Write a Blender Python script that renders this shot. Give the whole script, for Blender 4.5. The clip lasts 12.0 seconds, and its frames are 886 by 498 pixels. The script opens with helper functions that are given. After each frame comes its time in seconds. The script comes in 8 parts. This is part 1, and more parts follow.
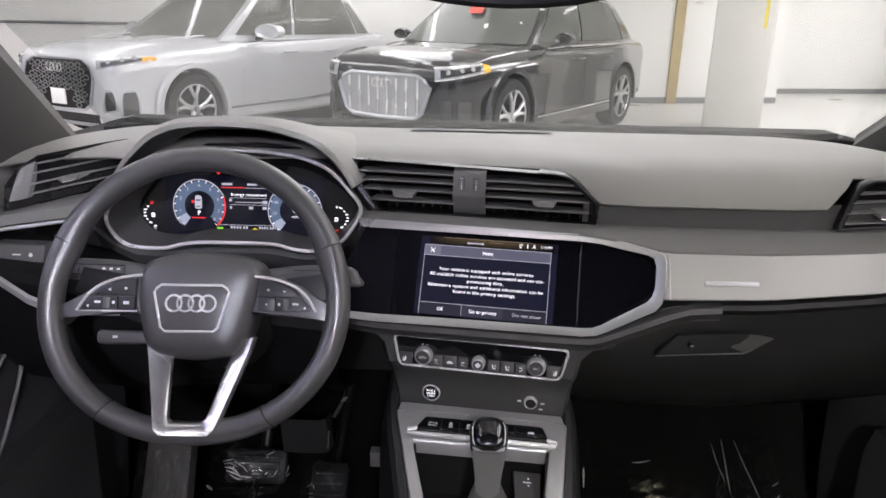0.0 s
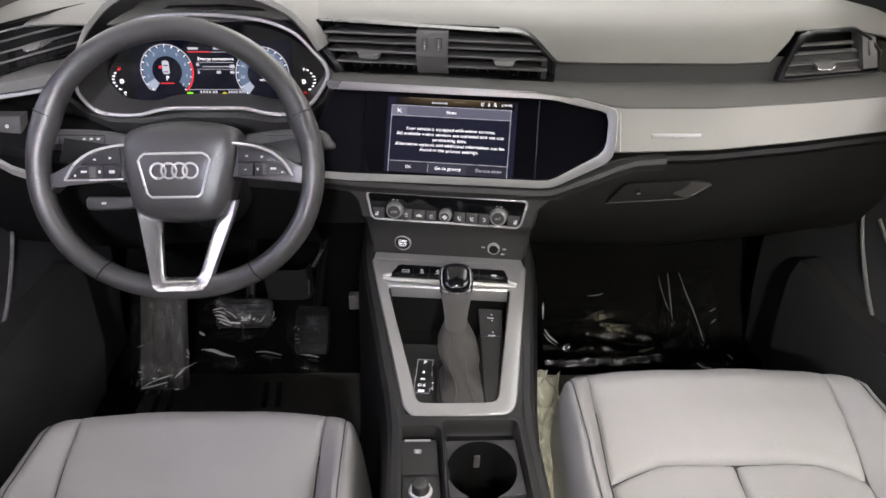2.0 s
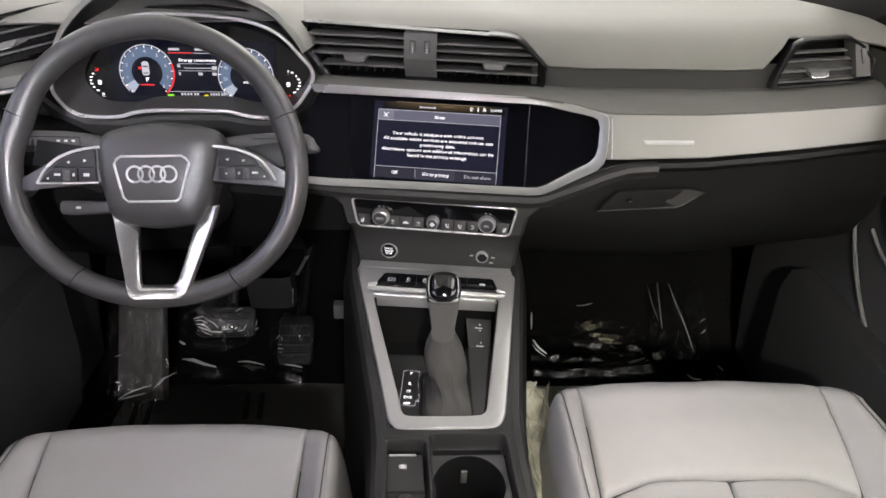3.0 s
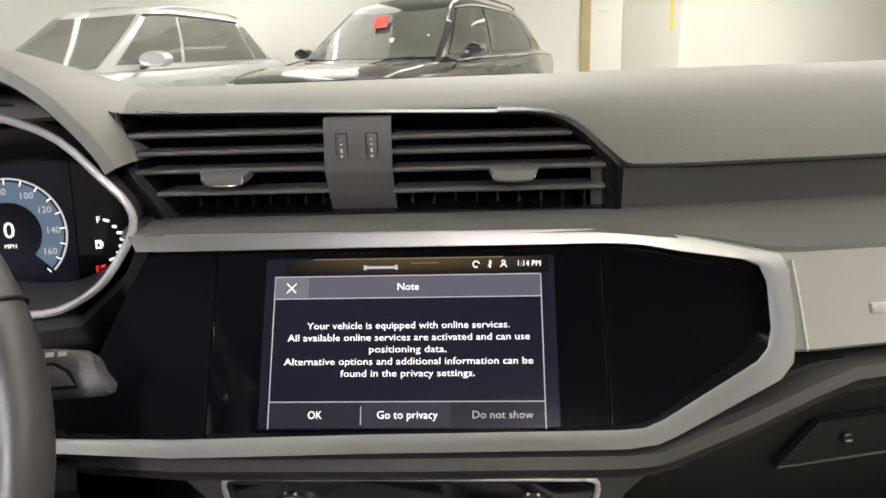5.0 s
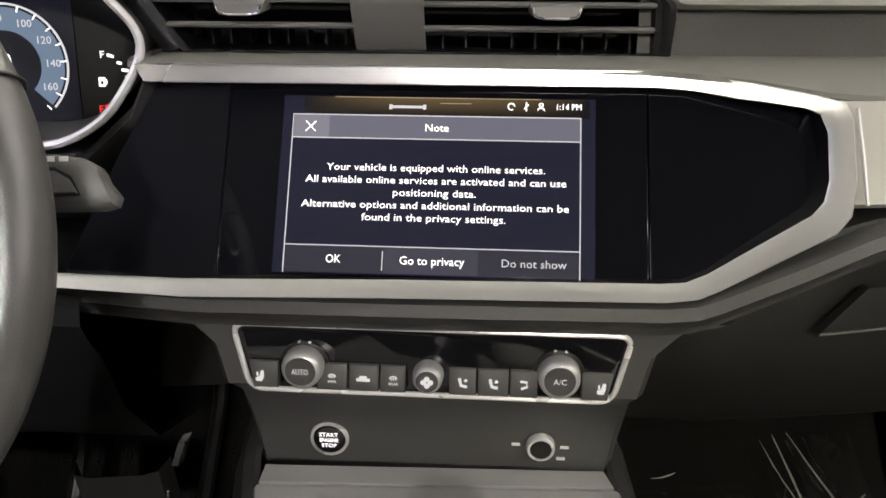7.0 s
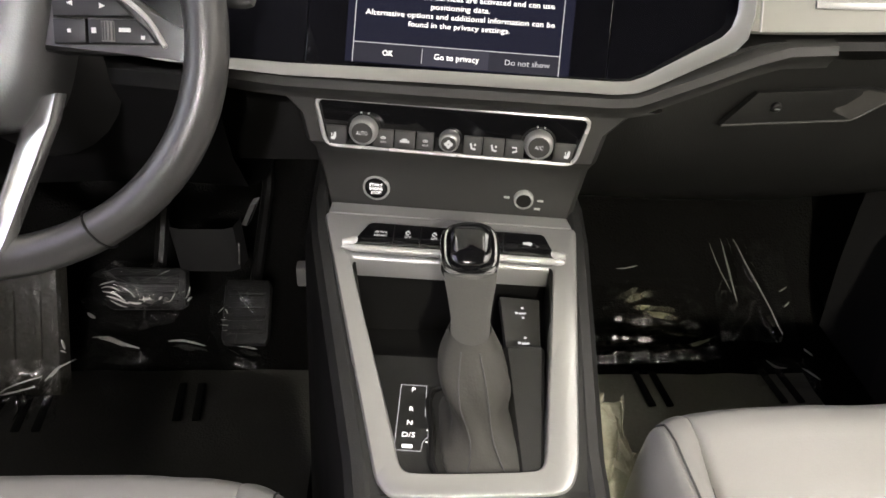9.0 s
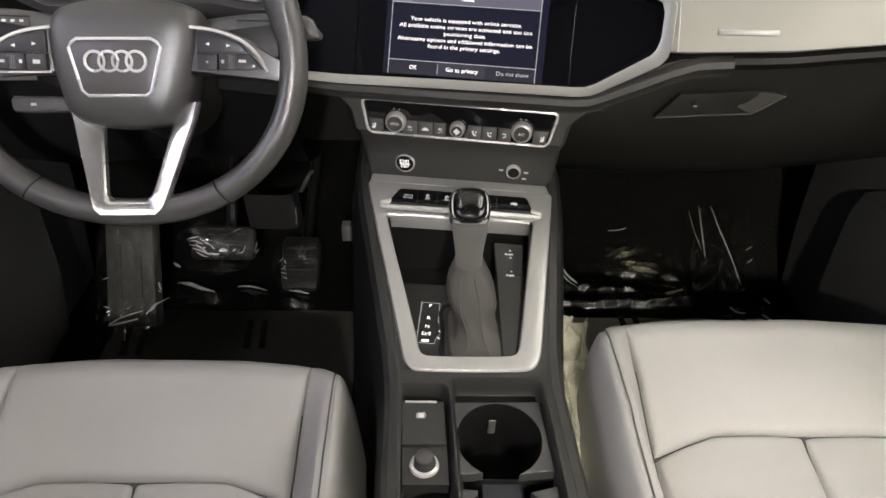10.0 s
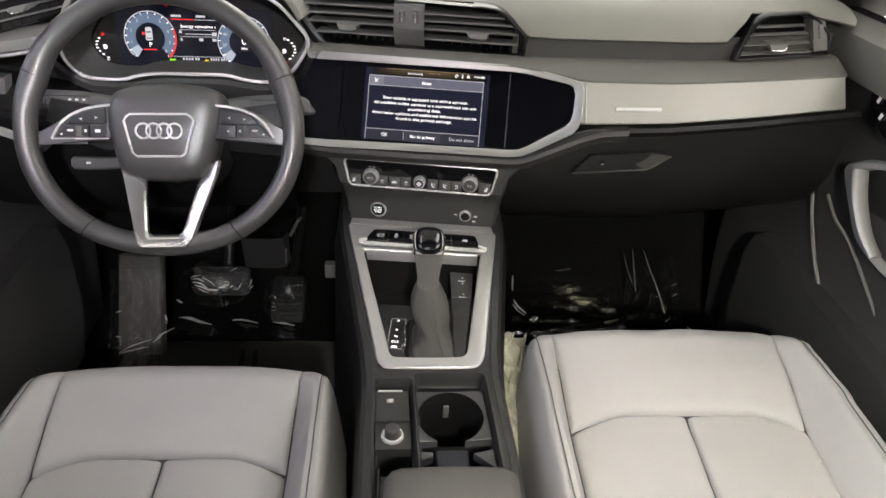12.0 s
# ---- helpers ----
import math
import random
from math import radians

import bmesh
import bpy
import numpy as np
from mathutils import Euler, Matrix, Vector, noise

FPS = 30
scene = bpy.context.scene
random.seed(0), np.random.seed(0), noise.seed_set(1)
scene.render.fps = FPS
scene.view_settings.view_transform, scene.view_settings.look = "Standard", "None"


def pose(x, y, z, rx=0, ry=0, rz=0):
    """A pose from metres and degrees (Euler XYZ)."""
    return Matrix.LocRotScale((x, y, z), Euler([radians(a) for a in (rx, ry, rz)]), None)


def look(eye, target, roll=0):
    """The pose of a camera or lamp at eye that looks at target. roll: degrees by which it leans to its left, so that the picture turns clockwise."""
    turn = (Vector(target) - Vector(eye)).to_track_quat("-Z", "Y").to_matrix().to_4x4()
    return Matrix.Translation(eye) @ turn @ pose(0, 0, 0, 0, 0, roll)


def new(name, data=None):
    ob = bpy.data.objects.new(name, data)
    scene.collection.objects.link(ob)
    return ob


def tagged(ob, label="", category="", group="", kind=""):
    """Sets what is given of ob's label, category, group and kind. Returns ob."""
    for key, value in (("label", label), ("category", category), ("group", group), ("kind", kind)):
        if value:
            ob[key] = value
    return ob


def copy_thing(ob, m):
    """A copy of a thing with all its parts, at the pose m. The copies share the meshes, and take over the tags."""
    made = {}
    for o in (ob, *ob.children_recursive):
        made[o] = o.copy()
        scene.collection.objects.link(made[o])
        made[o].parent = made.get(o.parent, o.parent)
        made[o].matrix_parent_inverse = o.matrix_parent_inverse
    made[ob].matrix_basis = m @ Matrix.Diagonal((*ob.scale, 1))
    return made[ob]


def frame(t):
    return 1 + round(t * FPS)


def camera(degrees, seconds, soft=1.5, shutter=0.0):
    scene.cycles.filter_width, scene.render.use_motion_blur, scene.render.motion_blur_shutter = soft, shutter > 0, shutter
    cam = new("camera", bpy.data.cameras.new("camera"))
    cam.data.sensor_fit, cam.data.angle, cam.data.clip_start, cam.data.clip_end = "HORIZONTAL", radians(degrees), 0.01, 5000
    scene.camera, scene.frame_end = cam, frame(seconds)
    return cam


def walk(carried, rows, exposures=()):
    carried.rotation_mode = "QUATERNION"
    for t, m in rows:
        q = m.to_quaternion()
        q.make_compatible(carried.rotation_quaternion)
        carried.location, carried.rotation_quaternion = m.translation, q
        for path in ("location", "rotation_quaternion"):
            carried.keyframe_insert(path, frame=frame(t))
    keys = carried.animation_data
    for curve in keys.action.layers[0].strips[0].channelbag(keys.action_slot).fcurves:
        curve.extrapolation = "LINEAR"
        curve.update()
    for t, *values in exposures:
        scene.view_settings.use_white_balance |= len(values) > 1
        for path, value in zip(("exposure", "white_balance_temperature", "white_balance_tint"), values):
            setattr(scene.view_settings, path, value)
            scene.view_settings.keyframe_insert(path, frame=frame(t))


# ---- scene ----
cam = camera(65.1, 12.0, soft=1.6)
PATH = [
    (0, (-0.029, 0.48, 1.301), (-0.079, 2.378, 0.673), 1.1),
    (0.5, (-0.031, 0.467, 1.321), (-0.035, 2.313, 0.551), 0.3),
    (1, (-0.029, 0.449, 1.33), (-0.003, 2.245, 0.449), 0.2),
    (1.5, (-0.028, 0.436, 1.34), (0.002, 2.183, 0.367), 0.2),
    (2, (-0.029, 0.424, 1.346), (0.02, 2.136, 0.312), 0.6),
    (2.5, (-0.027, 0.421, 1.345), (0.035, 2.122, 0.295), 1.0),
    (2.7, (-0.028, 0.423, 1.346), (0.043, 2.123, 0.294), 1.2),
    (4.3, (-0.029, 0.767, 1.18), (0.103, 2.674, 0.593), 1.9),
    (4.5, (-0.031, 0.832, 1.178), (0.11, 2.734, 0.573), 0.2),
    (5, (-0.005, 0.944, 1.149), (0.16, 2.858, 0.593), -2.0),
    (5.5, (-0.019, 0.985, 1.124), (0.154, 2.911, 0.613), -1.2),
    (6, (-0.023, 0.984, 1.121), (0.154, 2.906, 0.598), -0.6),
    (6.5, (-0.023, 0.97, 1.104), (0.129, 2.866, 0.488), -0.1),
    (7, (-0.022, 0.956, 1.084), (0.134, 2.817, 0.369), 0.3),
    (7.5, (-0.02, 0.937, 1.066), (0.144, 2.76, 0.259), 1.2),
    (7.7, (-0.019, 0.926, 1.062), (0.144, 2.731, 0.217), 1.5),
    (9.3, (-0.05, 0.709, 1.157), (0.084, 2.333, -0.004), 3.5),
    (9.5, (-0.05, 0.666, 1.18), (0.067, 2.283, 0.008), 3.2),
    (10, (-0.039, 0.562, 1.247), (0.016, 2.165, 0.053), 1.8),
    (10.5, (-0.038, 0.487, 1.281), (0.026, 2.16, 0.188), 2.9),
    (11, (-0.037, 0.43, 1.304), (0.055, 2.089, 0.19), 3.4),
    (11.5, (-0.032, 0.391, 1.327), (0.077, 2.055, 0.222), 3.1),
    (12, (-0.029, 0.364, 1.34), (0.094, 2.057, 0.282), 2.7),
]
EXPOSURES = [(0, 0.14, 6050, 22), (1.0, 0.24, 6150, 20), (2.7, 0.34, 6300, 18), (4.3, 0.36, 6550, 15), (5.5, 0.14, 6700, 13), (6.5, 0.46, 6650, 14), (7.0, 0.56, 6750, 13), (7.7, 0.84, 6850, 12), (9.3, 0.54, 6720, 13), (10.5, 0.46, 6620, 13), (12, 0.46, 6500, 14)]
walk(cam, [(t, look(eye, target, roll)) for t, eye, target, roll in PATH], EXPOSURES)

# ---- world and light ----
world = bpy.data.worlds.new("garage_world")
world.use_nodes = True
world.node_tree.nodes["Background"].inputs[0].default_value = (0.9, 0.92, 1.0, 1)
world.node_tree.nodes["Background"].inputs[1].default_value = 0.02
scene.world = world
LAMP_POWER = 230.0
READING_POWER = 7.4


def area_lamp(name, eye, target, sx, sy, watts, colour):
    data = bpy.data.lights.new(name, "AREA")
    data.shape, data.size, data.size_y, data.energy, data.color = "RECTANGLE", sx, sy, watts, colour
    ob = new(name, data)
    ob.matrix_basis = look(eye, target)
    return ob


# ---- materials ----
def shader(name, base, rough=0.5, metal=0.0, vary=0.12, scale=6.0, bump=0.0, grain=400.0, coat=0.0, wear=0.08, spec=0.5):
    """A procedural surface: two scales of colour variation, roughness wear and fine relief."""
    m = bpy.data.materials.new(name)
    m.use_nodes = True
    nt = m.node_tree
    b = nt.nodes["Principled BSDF"]
    co = nt.nodes.new("ShaderNodeTexCoord")
    big = nt.nodes.new("ShaderNodeTexNoise")
    big.inputs["Scale"].default_value, big.inputs["Detail"].default_value = scale, 6
    fine = nt.nodes.new("ShaderNodeTexNoise")
    fine.inputs["Scale"].default_value, fine.inputs["Detail"].default_value = grain, 3
    nt.links.new(co.outputs["Object"], big.inputs["Vector"])
    nt.links.new(co.outputs["Object"], fine.inputs["Vector"])
    add = nt.nodes.new("ShaderNodeMath")
    add.operation = "MULTIPLY_ADD"
    nt.links.new(fine.outputs["Fac"], add.inputs[0])
    add.inputs[1].default_value = 0.35
    nt.links.new(big.outputs["Fac"], add.inputs[2])
    ramp = nt.nodes.new("ShaderNodeMapRange")
    ramp.inputs["From Min"].default_value, ramp.inputs["From Max"].default_value = 0.35, 1.0
    ramp.inputs["To Min"].default_value, ramp.inputs["To Max"].default_value = 1 - vary, 1 + vary
    nt.links.new(add.outputs[0], ramp.inputs["Value"])
    mul = nt.nodes.new("ShaderNodeVectorMath")
    mul.operation = "SCALE"
    mul.inputs[0].default_value = base
    nt.links.new(ramp.outputs["Result"], mul.inputs["Scale"])
    nt.links.new(mul.outputs["Vector"], b.inputs["Base Color"])
    rr = nt.nodes.new("ShaderNodeMapRange")
    rr.inputs["From Min"].default_value, rr.inputs["From Max"].default_value = 0.3, 0.7
    rr.inputs["To Min"].default_value, rr.inputs["To Max"].default_value = max(0.02, rough - wear), min(1, rough + wear)
    nt.links.new(big.outputs["Fac"], rr.inputs["Value"])
    nt.links.new(rr.outputs["Result"], b.inputs["Roughness"])
    b.inputs["Metallic"].default_value = metal
    b.inputs["Specular IOR Level"].default_value = spec
    b.inputs["Coat Weight"].default_value = coat
    b.inputs["Coat Roughness"].default_value = 0.04
    if bump:
        vor = nt.nodes.new("ShaderNodeTexVoronoi")
        vor.inputs["Scale"].default_value = grain
        nt.links.new(co.outputs["Object"], vor.inputs["Vector"])
        bp = nt.nodes.new("ShaderNodeBump")
        bp.inputs["Strength"].default_value, bp.inputs["Distance"].default_value = bump, 0.4 / grain
        nt.links.new(vor.outputs["Distance"], bp.inputs["Height"])
        nt.links.new(bp.outputs["Normal"], b.inputs["Normal"])
    return m


def glow(name, colour, strength):
    m = bpy.data.materials.new(name)
    m.use_nodes = True
    b = m.node_tree.nodes["Principled BSDF"]
    b.inputs["Base Color"].default_value = (0.01, 0.01, 0.012, 1)
    b.inputs["Roughness"].default_value = 0.1
    b.inputs["Emission Color"].default_value = (*colour, 1)
    b.inputs["Emission Strength"].default_value = strength
    return m


def clear(name, tint=(1, 1, 1), ior=1.45, rough=0.0):
    """Thin glass or film: clear, with a mirror gloss by Fresnel."""
    m = bpy.data.materials.new(name)
    m.use_nodes = True
    nt = m.node_tree
    nt.nodes.remove(nt.nodes["Principled BSDF"])
    out = nt.nodes["Material Output"]
    mix, tr, gl, lw, pw, sc = (nt.nodes.new("ShaderNode" + k) for k in ("MixShader", "BsdfTransparent", "BsdfGlossy", "LayerWeight", "Math", "Math"))
    tr.inputs["Color"].default_value = (*tint, 1)
    gl.inputs["Roughness"].default_value = rough
    lw.inputs["Blend"].default_value = 0.5
    pw.operation, sc.operation = "POWER", "MULTIPLY_ADD"
    pw.inputs[1].default_value = 4.0
    f0 = ((ior - 1) / (ior + 1)) ** 2
    sc.inputs[1].default_value, sc.inputs[2].default_value = 1 - f0, f0
    nt.links.new(lw.outputs["Facing"], pw.inputs[0])
    nt.links.new(pw.outputs[0], sc.inputs[0])
    nt.links.new(sc.outputs[0], mix.inputs[0])
    nt.links.new(tr.outputs[0], mix.inputs[1])
    nt.links.new(gl.outputs[0], mix.inputs[2])
    nt.links.new(mix.outputs[0], out.inputs["Surface"])
    return m


M_PAD = shader("soft_grained_dash_plastic", (0.27, 0.268, 0.240), 0.6, bump=0.25, grain=900, vary=0.08)
M_DARK = shader("dark_grained_plastic", (0.058, 0.0572, 0.0550), 0.5, bump=0.3, grain=900, vary=0.15)
M_BLACK = shader("black_plastic", (0.013, 0.0128, 0.0125), 0.45, bump=0.2, grain=700, spec=0.3)
M_LOWER = shader("lower_dash_plastic", (0.0120, 0.0118, 0.0110), 0.50, bump=0.25, grain=700, spec=0.30)
M_DOOR = shader("dark_door_plastic", (0.042, 0.0415, 0.041), 0.5, bump=0.3, grain=900, vary=0.15, spec=0.3)
M_SCOOP = shader("grey_black_plastic", (0.045, 0.043, 0.039), 0.55, bump=0.2, grain=700)
M_PIANO = shader("piano_black", (0.006, 0.006, 0.007), 0.08, coat=0.6, wear=0.03)
M_GLASSBLK = shader("black_display_glass", (0.004, 0.004, 0.006), 0.06, wear=0.02, vary=0.02)
M_ALU = shader("satin_aluminium", (0.53, 0.53, 0.525), 0.36, metal=0.6, grain=1500, vary=0.05, bump=0.05)
M_STRIP = shader("satin_metal_strip", (0.52, 0.52, 0.515), 0.31, metal=0.82, grain=1500, vary=0.05, bump=0.05)
M_PANEL = shader("brushed_silver_panel", (0.36, 0.358, 0.328), 0.55, metal=0.4, grain=1800, vary=0.04, bump=0.05)
M_BRIGHT = shader("bright_satin_chrome", (0.78, 0.775, 0.76), 0.28, metal=0.45, vary=0.03)
M_LEDGE = shader("grey_soft_ledge", (0.140, 0.139, 0.126), 0.6, bump=0.25, grain=900, vary=0.08)
M_CHROME = shader("polished_chrome", (0.8, 0.8, 0.8), 0.1, metal=1.0, vary=0.02, wear=0.04)
M_WHEEL = shader("black_wheel_leather", (0.054, 0.053, 0.051), 0.38, bump=0.10, grain=800, vary=0.1, spec=0.9)
M_SEAT = shader("grey_seat_leather", (0.40, 0.395, 0.385), 0.42, bump=0.10, grain=650, vary=0.05, scale=9)
M_STITCH = shader("grey_thread", (0.10, 0.10, 0.10), 0.8)
# Dark colour of the cords that stand in for shade in seat seams.
M_SEAM = shader("seam_shade_cord", (0.07, 0.068, 0.066), 0.8)
M_SMOKED = shader("smoked_side_glass", (0.004, 0.004, 0.006), 0.35, vary=0.02, spec=0.08)
M_ARM = shader("grey_armrest_leather", (0.095, 0.092, 0.084), 0.6, bump=0.12, grain=500, vary=0.12)
M_BOOT = shader("grey_boot_leather", (0.066, 0.064, 0.058), 0.6, bump=0.12, grain=500, vary=0.15)
M_CARPET = shader("black_carpet", (0.009, 0.0088, 0.0082), 0.95, bump=0.8, grain=260, vary=0.4, spec=0.05)
M_MAT = shader("dark_rubber_mat", (0.078, 0.077, 0.070), 0.75, bump=0.4, grain=300, vary=0.3)
# Passenger mat's grey is raised in place of direct light the seat blocks.
M_MATP = shader("lightened_floor_paper", (0.42, 0.415, 0.34), 0.5, bump=0.15, grain=200, vary=0.25)
M_REST = shader("brown_grey_rubber", (0.070, 0.066, 0.052), 0.6, bump=0.5, grain=160, vary=0.4)
M_LINER = shader("roof_lining", (0.10, 0.10, 0.098), 0.9, bump=0.2, grain=700)
M_FILM = clear("clear_plastic_film", (0.95, 0.95, 0.94), 2.3, 0.11)
# Near-white base paints the glints that the clear film would throw.
M_GLINT = shader("near_white_film_glint", (0.86, 0.86, 0.80), 0.16, metal=0.2, vary=0.2, scale=30, coat=1.0, spec=1.0)
M_PALEFILM = shader("pale_plastic_film", (0.50, 0.49, 0.38), 0.25, vary=0.3, scale=30, coat=0.4)
# Patchy pale colour stands in for reflections on the clear film.
M_SHEEN = shader("patchy_film_reflection", (0.26, 0.25, 0.18), 0.6, vary=0.15, scale=20, spec=0.2)
sheen_tree = M_SHEEN.node_tree
patchy = sheen_tree.nodes.new("ShaderNodeTexNoise")
patchy.inputs["Scale"].default_value = 22
fade = sheen_tree.nodes.new("ShaderNodeMapRange")
fade.inputs["From Min"].default_value, fade.inputs["From Max"].default_value = 0.42, 0.66
fade.inputs["To Min"].default_value, fade.inputs["To Max"].default_value = 0.05, 0.72
sheen_tree.links.new(sheen_tree.nodes["Texture Coordinate"].outputs["Object"], patchy.inputs["Vector"])
sheen_tree.links.new(patchy.outputs["Fac"], fade.inputs["Value"])
sheen_tree.links.new(fade.outputs["Result"], sheen_tree.nodes["Principled BSDF"].inputs["Alpha"])
M_FRAME = shader("satin_black_frame", (0.008, 0.008, 0.008), 0.30, vary=0.1, spec=0.35)
M_SPOKE = shader("brushed_silver_spoke", (0.78, 0.775, 0.75), 0.22, metal=0.9, grain=1500, vary=0.04)
M_STEM = shader("dark_grey_leather_stem", (0.085, 0.083, 0.078), 0.5, bump=0.08, grain=700)
# Opaque panes; the pale base paints haze and reflected white walls.
M_HAZEGLASS = shader("car_glass_pale_reflection", (0.15, 0.15, 0.135), 0.05, wear=0.01, vary=0.35, scale=2.5, spec=0.3)
M_EDGE = shader("light_grey_moulding", (0.17, 0.168, 0.16), 0.5, vary=0.08)
M_STALK = shader("grey_stalk_plastic", (0.085, 0.084, 0.081), 0.42, bump=0.15, grain=900, vary=0.1)
# Near-black base puts deep shade of vents, wells and footwells into the colour.
M_VOID = shader("matt_shade_black", (0.006, 0.006, 0.006), 0.7, spec=0.2)
M_GLASS = clear("window_glass", (0.95, 0.97, 0.96), 1.45)
M_WHITE = glow("white_backlight", (1.0, 0.98, 0.96), 1.6)
M_ICON = shader("white_icon_print", (0.75, 0.75, 0.73), 0.5)
M_SCREEN = glow("display_dark_blue", (0.006, 0.0066, 0.017), 1.0)
M_HEADER = glow("display_grey_bar", (0.105, 0.105, 0.135), 1.0)
M_BUTTON = glow("display_button_grey", (0.020, 0.020, 0.028), 1.0)
M_ORANGE = glow("display_brown_status_glow", (0.085, 0.060, 0.026), 1.0)
shade = M_ORANGE.node_tree
where, split = shade.nodes.new("ShaderNodeTexCoord"), shade.nodes.new("ShaderNodeSeparateXYZ")
bell, tall, both = [shade.nodes.new("ShaderNodeMath") for _ in range(3)]
side = shade.nodes.new("ShaderNodeMath")
side.operation, bell.operation, tall.operation, both.operation = "SUBTRACT", "MULTIPLY", "MULTIPLY", "MULTIPLY"
side.inputs[0].default_value, tall.inputs[1].default_value = 1.0, 4.0
shade.links.new(where.outputs["Generated"], split.inputs[0])
shade.links.new(split.outputs["X"], side.inputs[1])
shade.links.new(split.outputs["X"], bell.inputs[0])
shade.links.new(side.outputs[0], bell.inputs[1])
shade.links.new(split.outputs["Z"], tall.inputs[0])
shade.links.new(bell.outputs[0], both.inputs[0])
shade.links.new(tall.outputs[0], both.inputs[1])
shade.links.new(both.outputs[0], shade.nodes["Principled BSDF"].inputs["Emission Strength"])
M_BROWN = glow("display_brown_line", (0.26, 0.20, 0.12), 1.0)
M_DIMBOX = glow("display_close_box", (0.16, 0.16, 0.19), 1.0)
M_HEADER2 = glow("display_selected_grey", (0.035, 0.035, 0.048), 1.0)
M_CLUSTER = glow("cluster_dark_blue", (0.0025, 0.003, 0.007), 1.0)
M_DIM = glow("display_dim_text", (0.52, 0.52, 0.54), 1.0)
M_BLUE = glow("gauge_blue", (0.105, 0.150, 0.215), 1.0)
M_NEEDLE = glow("gauge_pale_needle", (0.36, 0.40, 0.46), 1.0)
M_RED = glow("gauge_red", (0.85, 0.04, 0.04), 1.0)
M_GREEN = glow("gauge_green", (0.25, 0.8, 0.03), 1.0)
M_YELLOW = glow("gauge_yellow", (0.8, 0.62, 0.02), 1.0)
M_WALL = shader("white_painted_wall", (0.80, 0.79, 0.76), 0.8, bump=0.2, grain=60, vary=0.05, scale=0.7)
M_FLOOR = shader("pale_concrete_floor", (0.60, 0.59, 0.56), 0.35, bump=0.1, grain=40, vary=0.12, scale=0.6)
M_PILLAR = shader("grey_painted_concrete", (0.56, 0.55, 0.51), 0.8, bump=0.3, grain=40, vary=0.12, scale=2)
M_SKIRT = shader("grey_skirting", (0.22, 0.22, 0.22), 0.7)
M_OCHRE = shader("ochre_door_frame", (0.42, 0.33, 0.16), 0.6)
M_PAINTY = shader("yellow_paint", (0.75, 0.60, 0.06), 0.6)
M_CARGREY = shader("silver_car_paint", (0.60, 0.605, 0.62), 0.30, metal=0.2, coat=1.0, vary=0.02, wear=0.01, scale=0.6)
M_CARBLK = shader("black_car_paint", (0.012, 0.012, 0.014), 0.15, coat=1.0, vary=0.03, wear=0.01, scale=0.6)
M_TYRE = shader("black_tyre_rubber", (0.025, 0.025, 0.025), 0.8, bump=0.3, grain=120)
M_RIM = shader("alloy_rim", (0.55, 0.55, 0.56), 0.3, metal=0.85)
# Opaque panes, base lightened in place of the walls they reflect.
M_CARGLASS = shader("dark_car_glass", (0.09, 0.095, 0.085), 0.05, wear=0.01, vary=0.3, scale=2.0, spec=0.22)
M_AMBER = shader("amber_lens", (0.75, 0.40, 0.03), 0.2)
M_LENS = shader("headlamp_lens", (0.45, 0.46, 0.48), 0.08, metal=0.4)
M_GRILLE = shader("silver_grille", (0.45, 0.46, 0.48), 0.35, metal=0.5)
M_REDTAG = shader("red_paper_tag", (0.6, 0.06, 0.04), 0.7)
M_TUBE = glow("ceiling_tube_light", (1.0, 0.97, 0.90), 9.0)


# ---- mesh helpers ----
def world_of(ob):
    return ob.matrix_basis if ob.parent is None else world_of(ob.parent) @ ob.matrix_parent_inverse @ ob.matrix_basis


def thing(name, at, label, category, group="", kind=""):
    ob = new(name)
    ob.empty_display_size = 0.05
    ob.matrix_basis = Matrix.Translation(at)
    return tagged(ob, label, category, group, kind)


def part(name, bm, material, parent=None, label="", smooth=True):
    """Link a bmesh, built in world metres, as one mesh under a thing or a part."""
    me = bpy.data.meshes.new(name)
    bmesh.ops.recalc_face_normals(bm, faces=bm.faces)
    flat = bm.faces.layers.int.get("flat")
    for f in bm.faces:
        f.smooth = smooth and not (flat and f[flat])
    bm.to_mesh(me)
    bm.free()
    me.materials.append(material)
    if smooth:
        me.set_sharp_from_angle(angle=radians(38))
    ob = new(name, me)
    if parent is not None:
        ob.parent = parent
        ob.matrix_parent_inverse = world_of(parent).inverted()
    if label:
        ob["label"] = label
    return ob


def V(*a):
    return Vector(a)


def slab(points, back, bevel=0.0, segments=2):
    """A plate: its front outline, and the vector to its back face; the front edge rounded."""
    bm = bmesh.new()
    flat = bm.faces.layers.int.new("flat")
    front = [bm.verts.new(p) for p in points]
    rear = [bm.verts.new(Vector(p) + Vector(back)) for p in points]
    face = bm.faces.new(front)
    face[flat] = 1
    bm.faces.new(rear[::-1])
    n = len(points)
    for i in range(n):
        bm.faces.new((front[i], rear[i], rear[(i + 1) % n], front[(i + 1) % n]))
    if bevel:
        bmesh.ops.bevel(bm, geom=list(face.edges), offset=bevel, segments=segments, profile=0.5, affect="EDGES", clamp_overlap=True)
    return bm


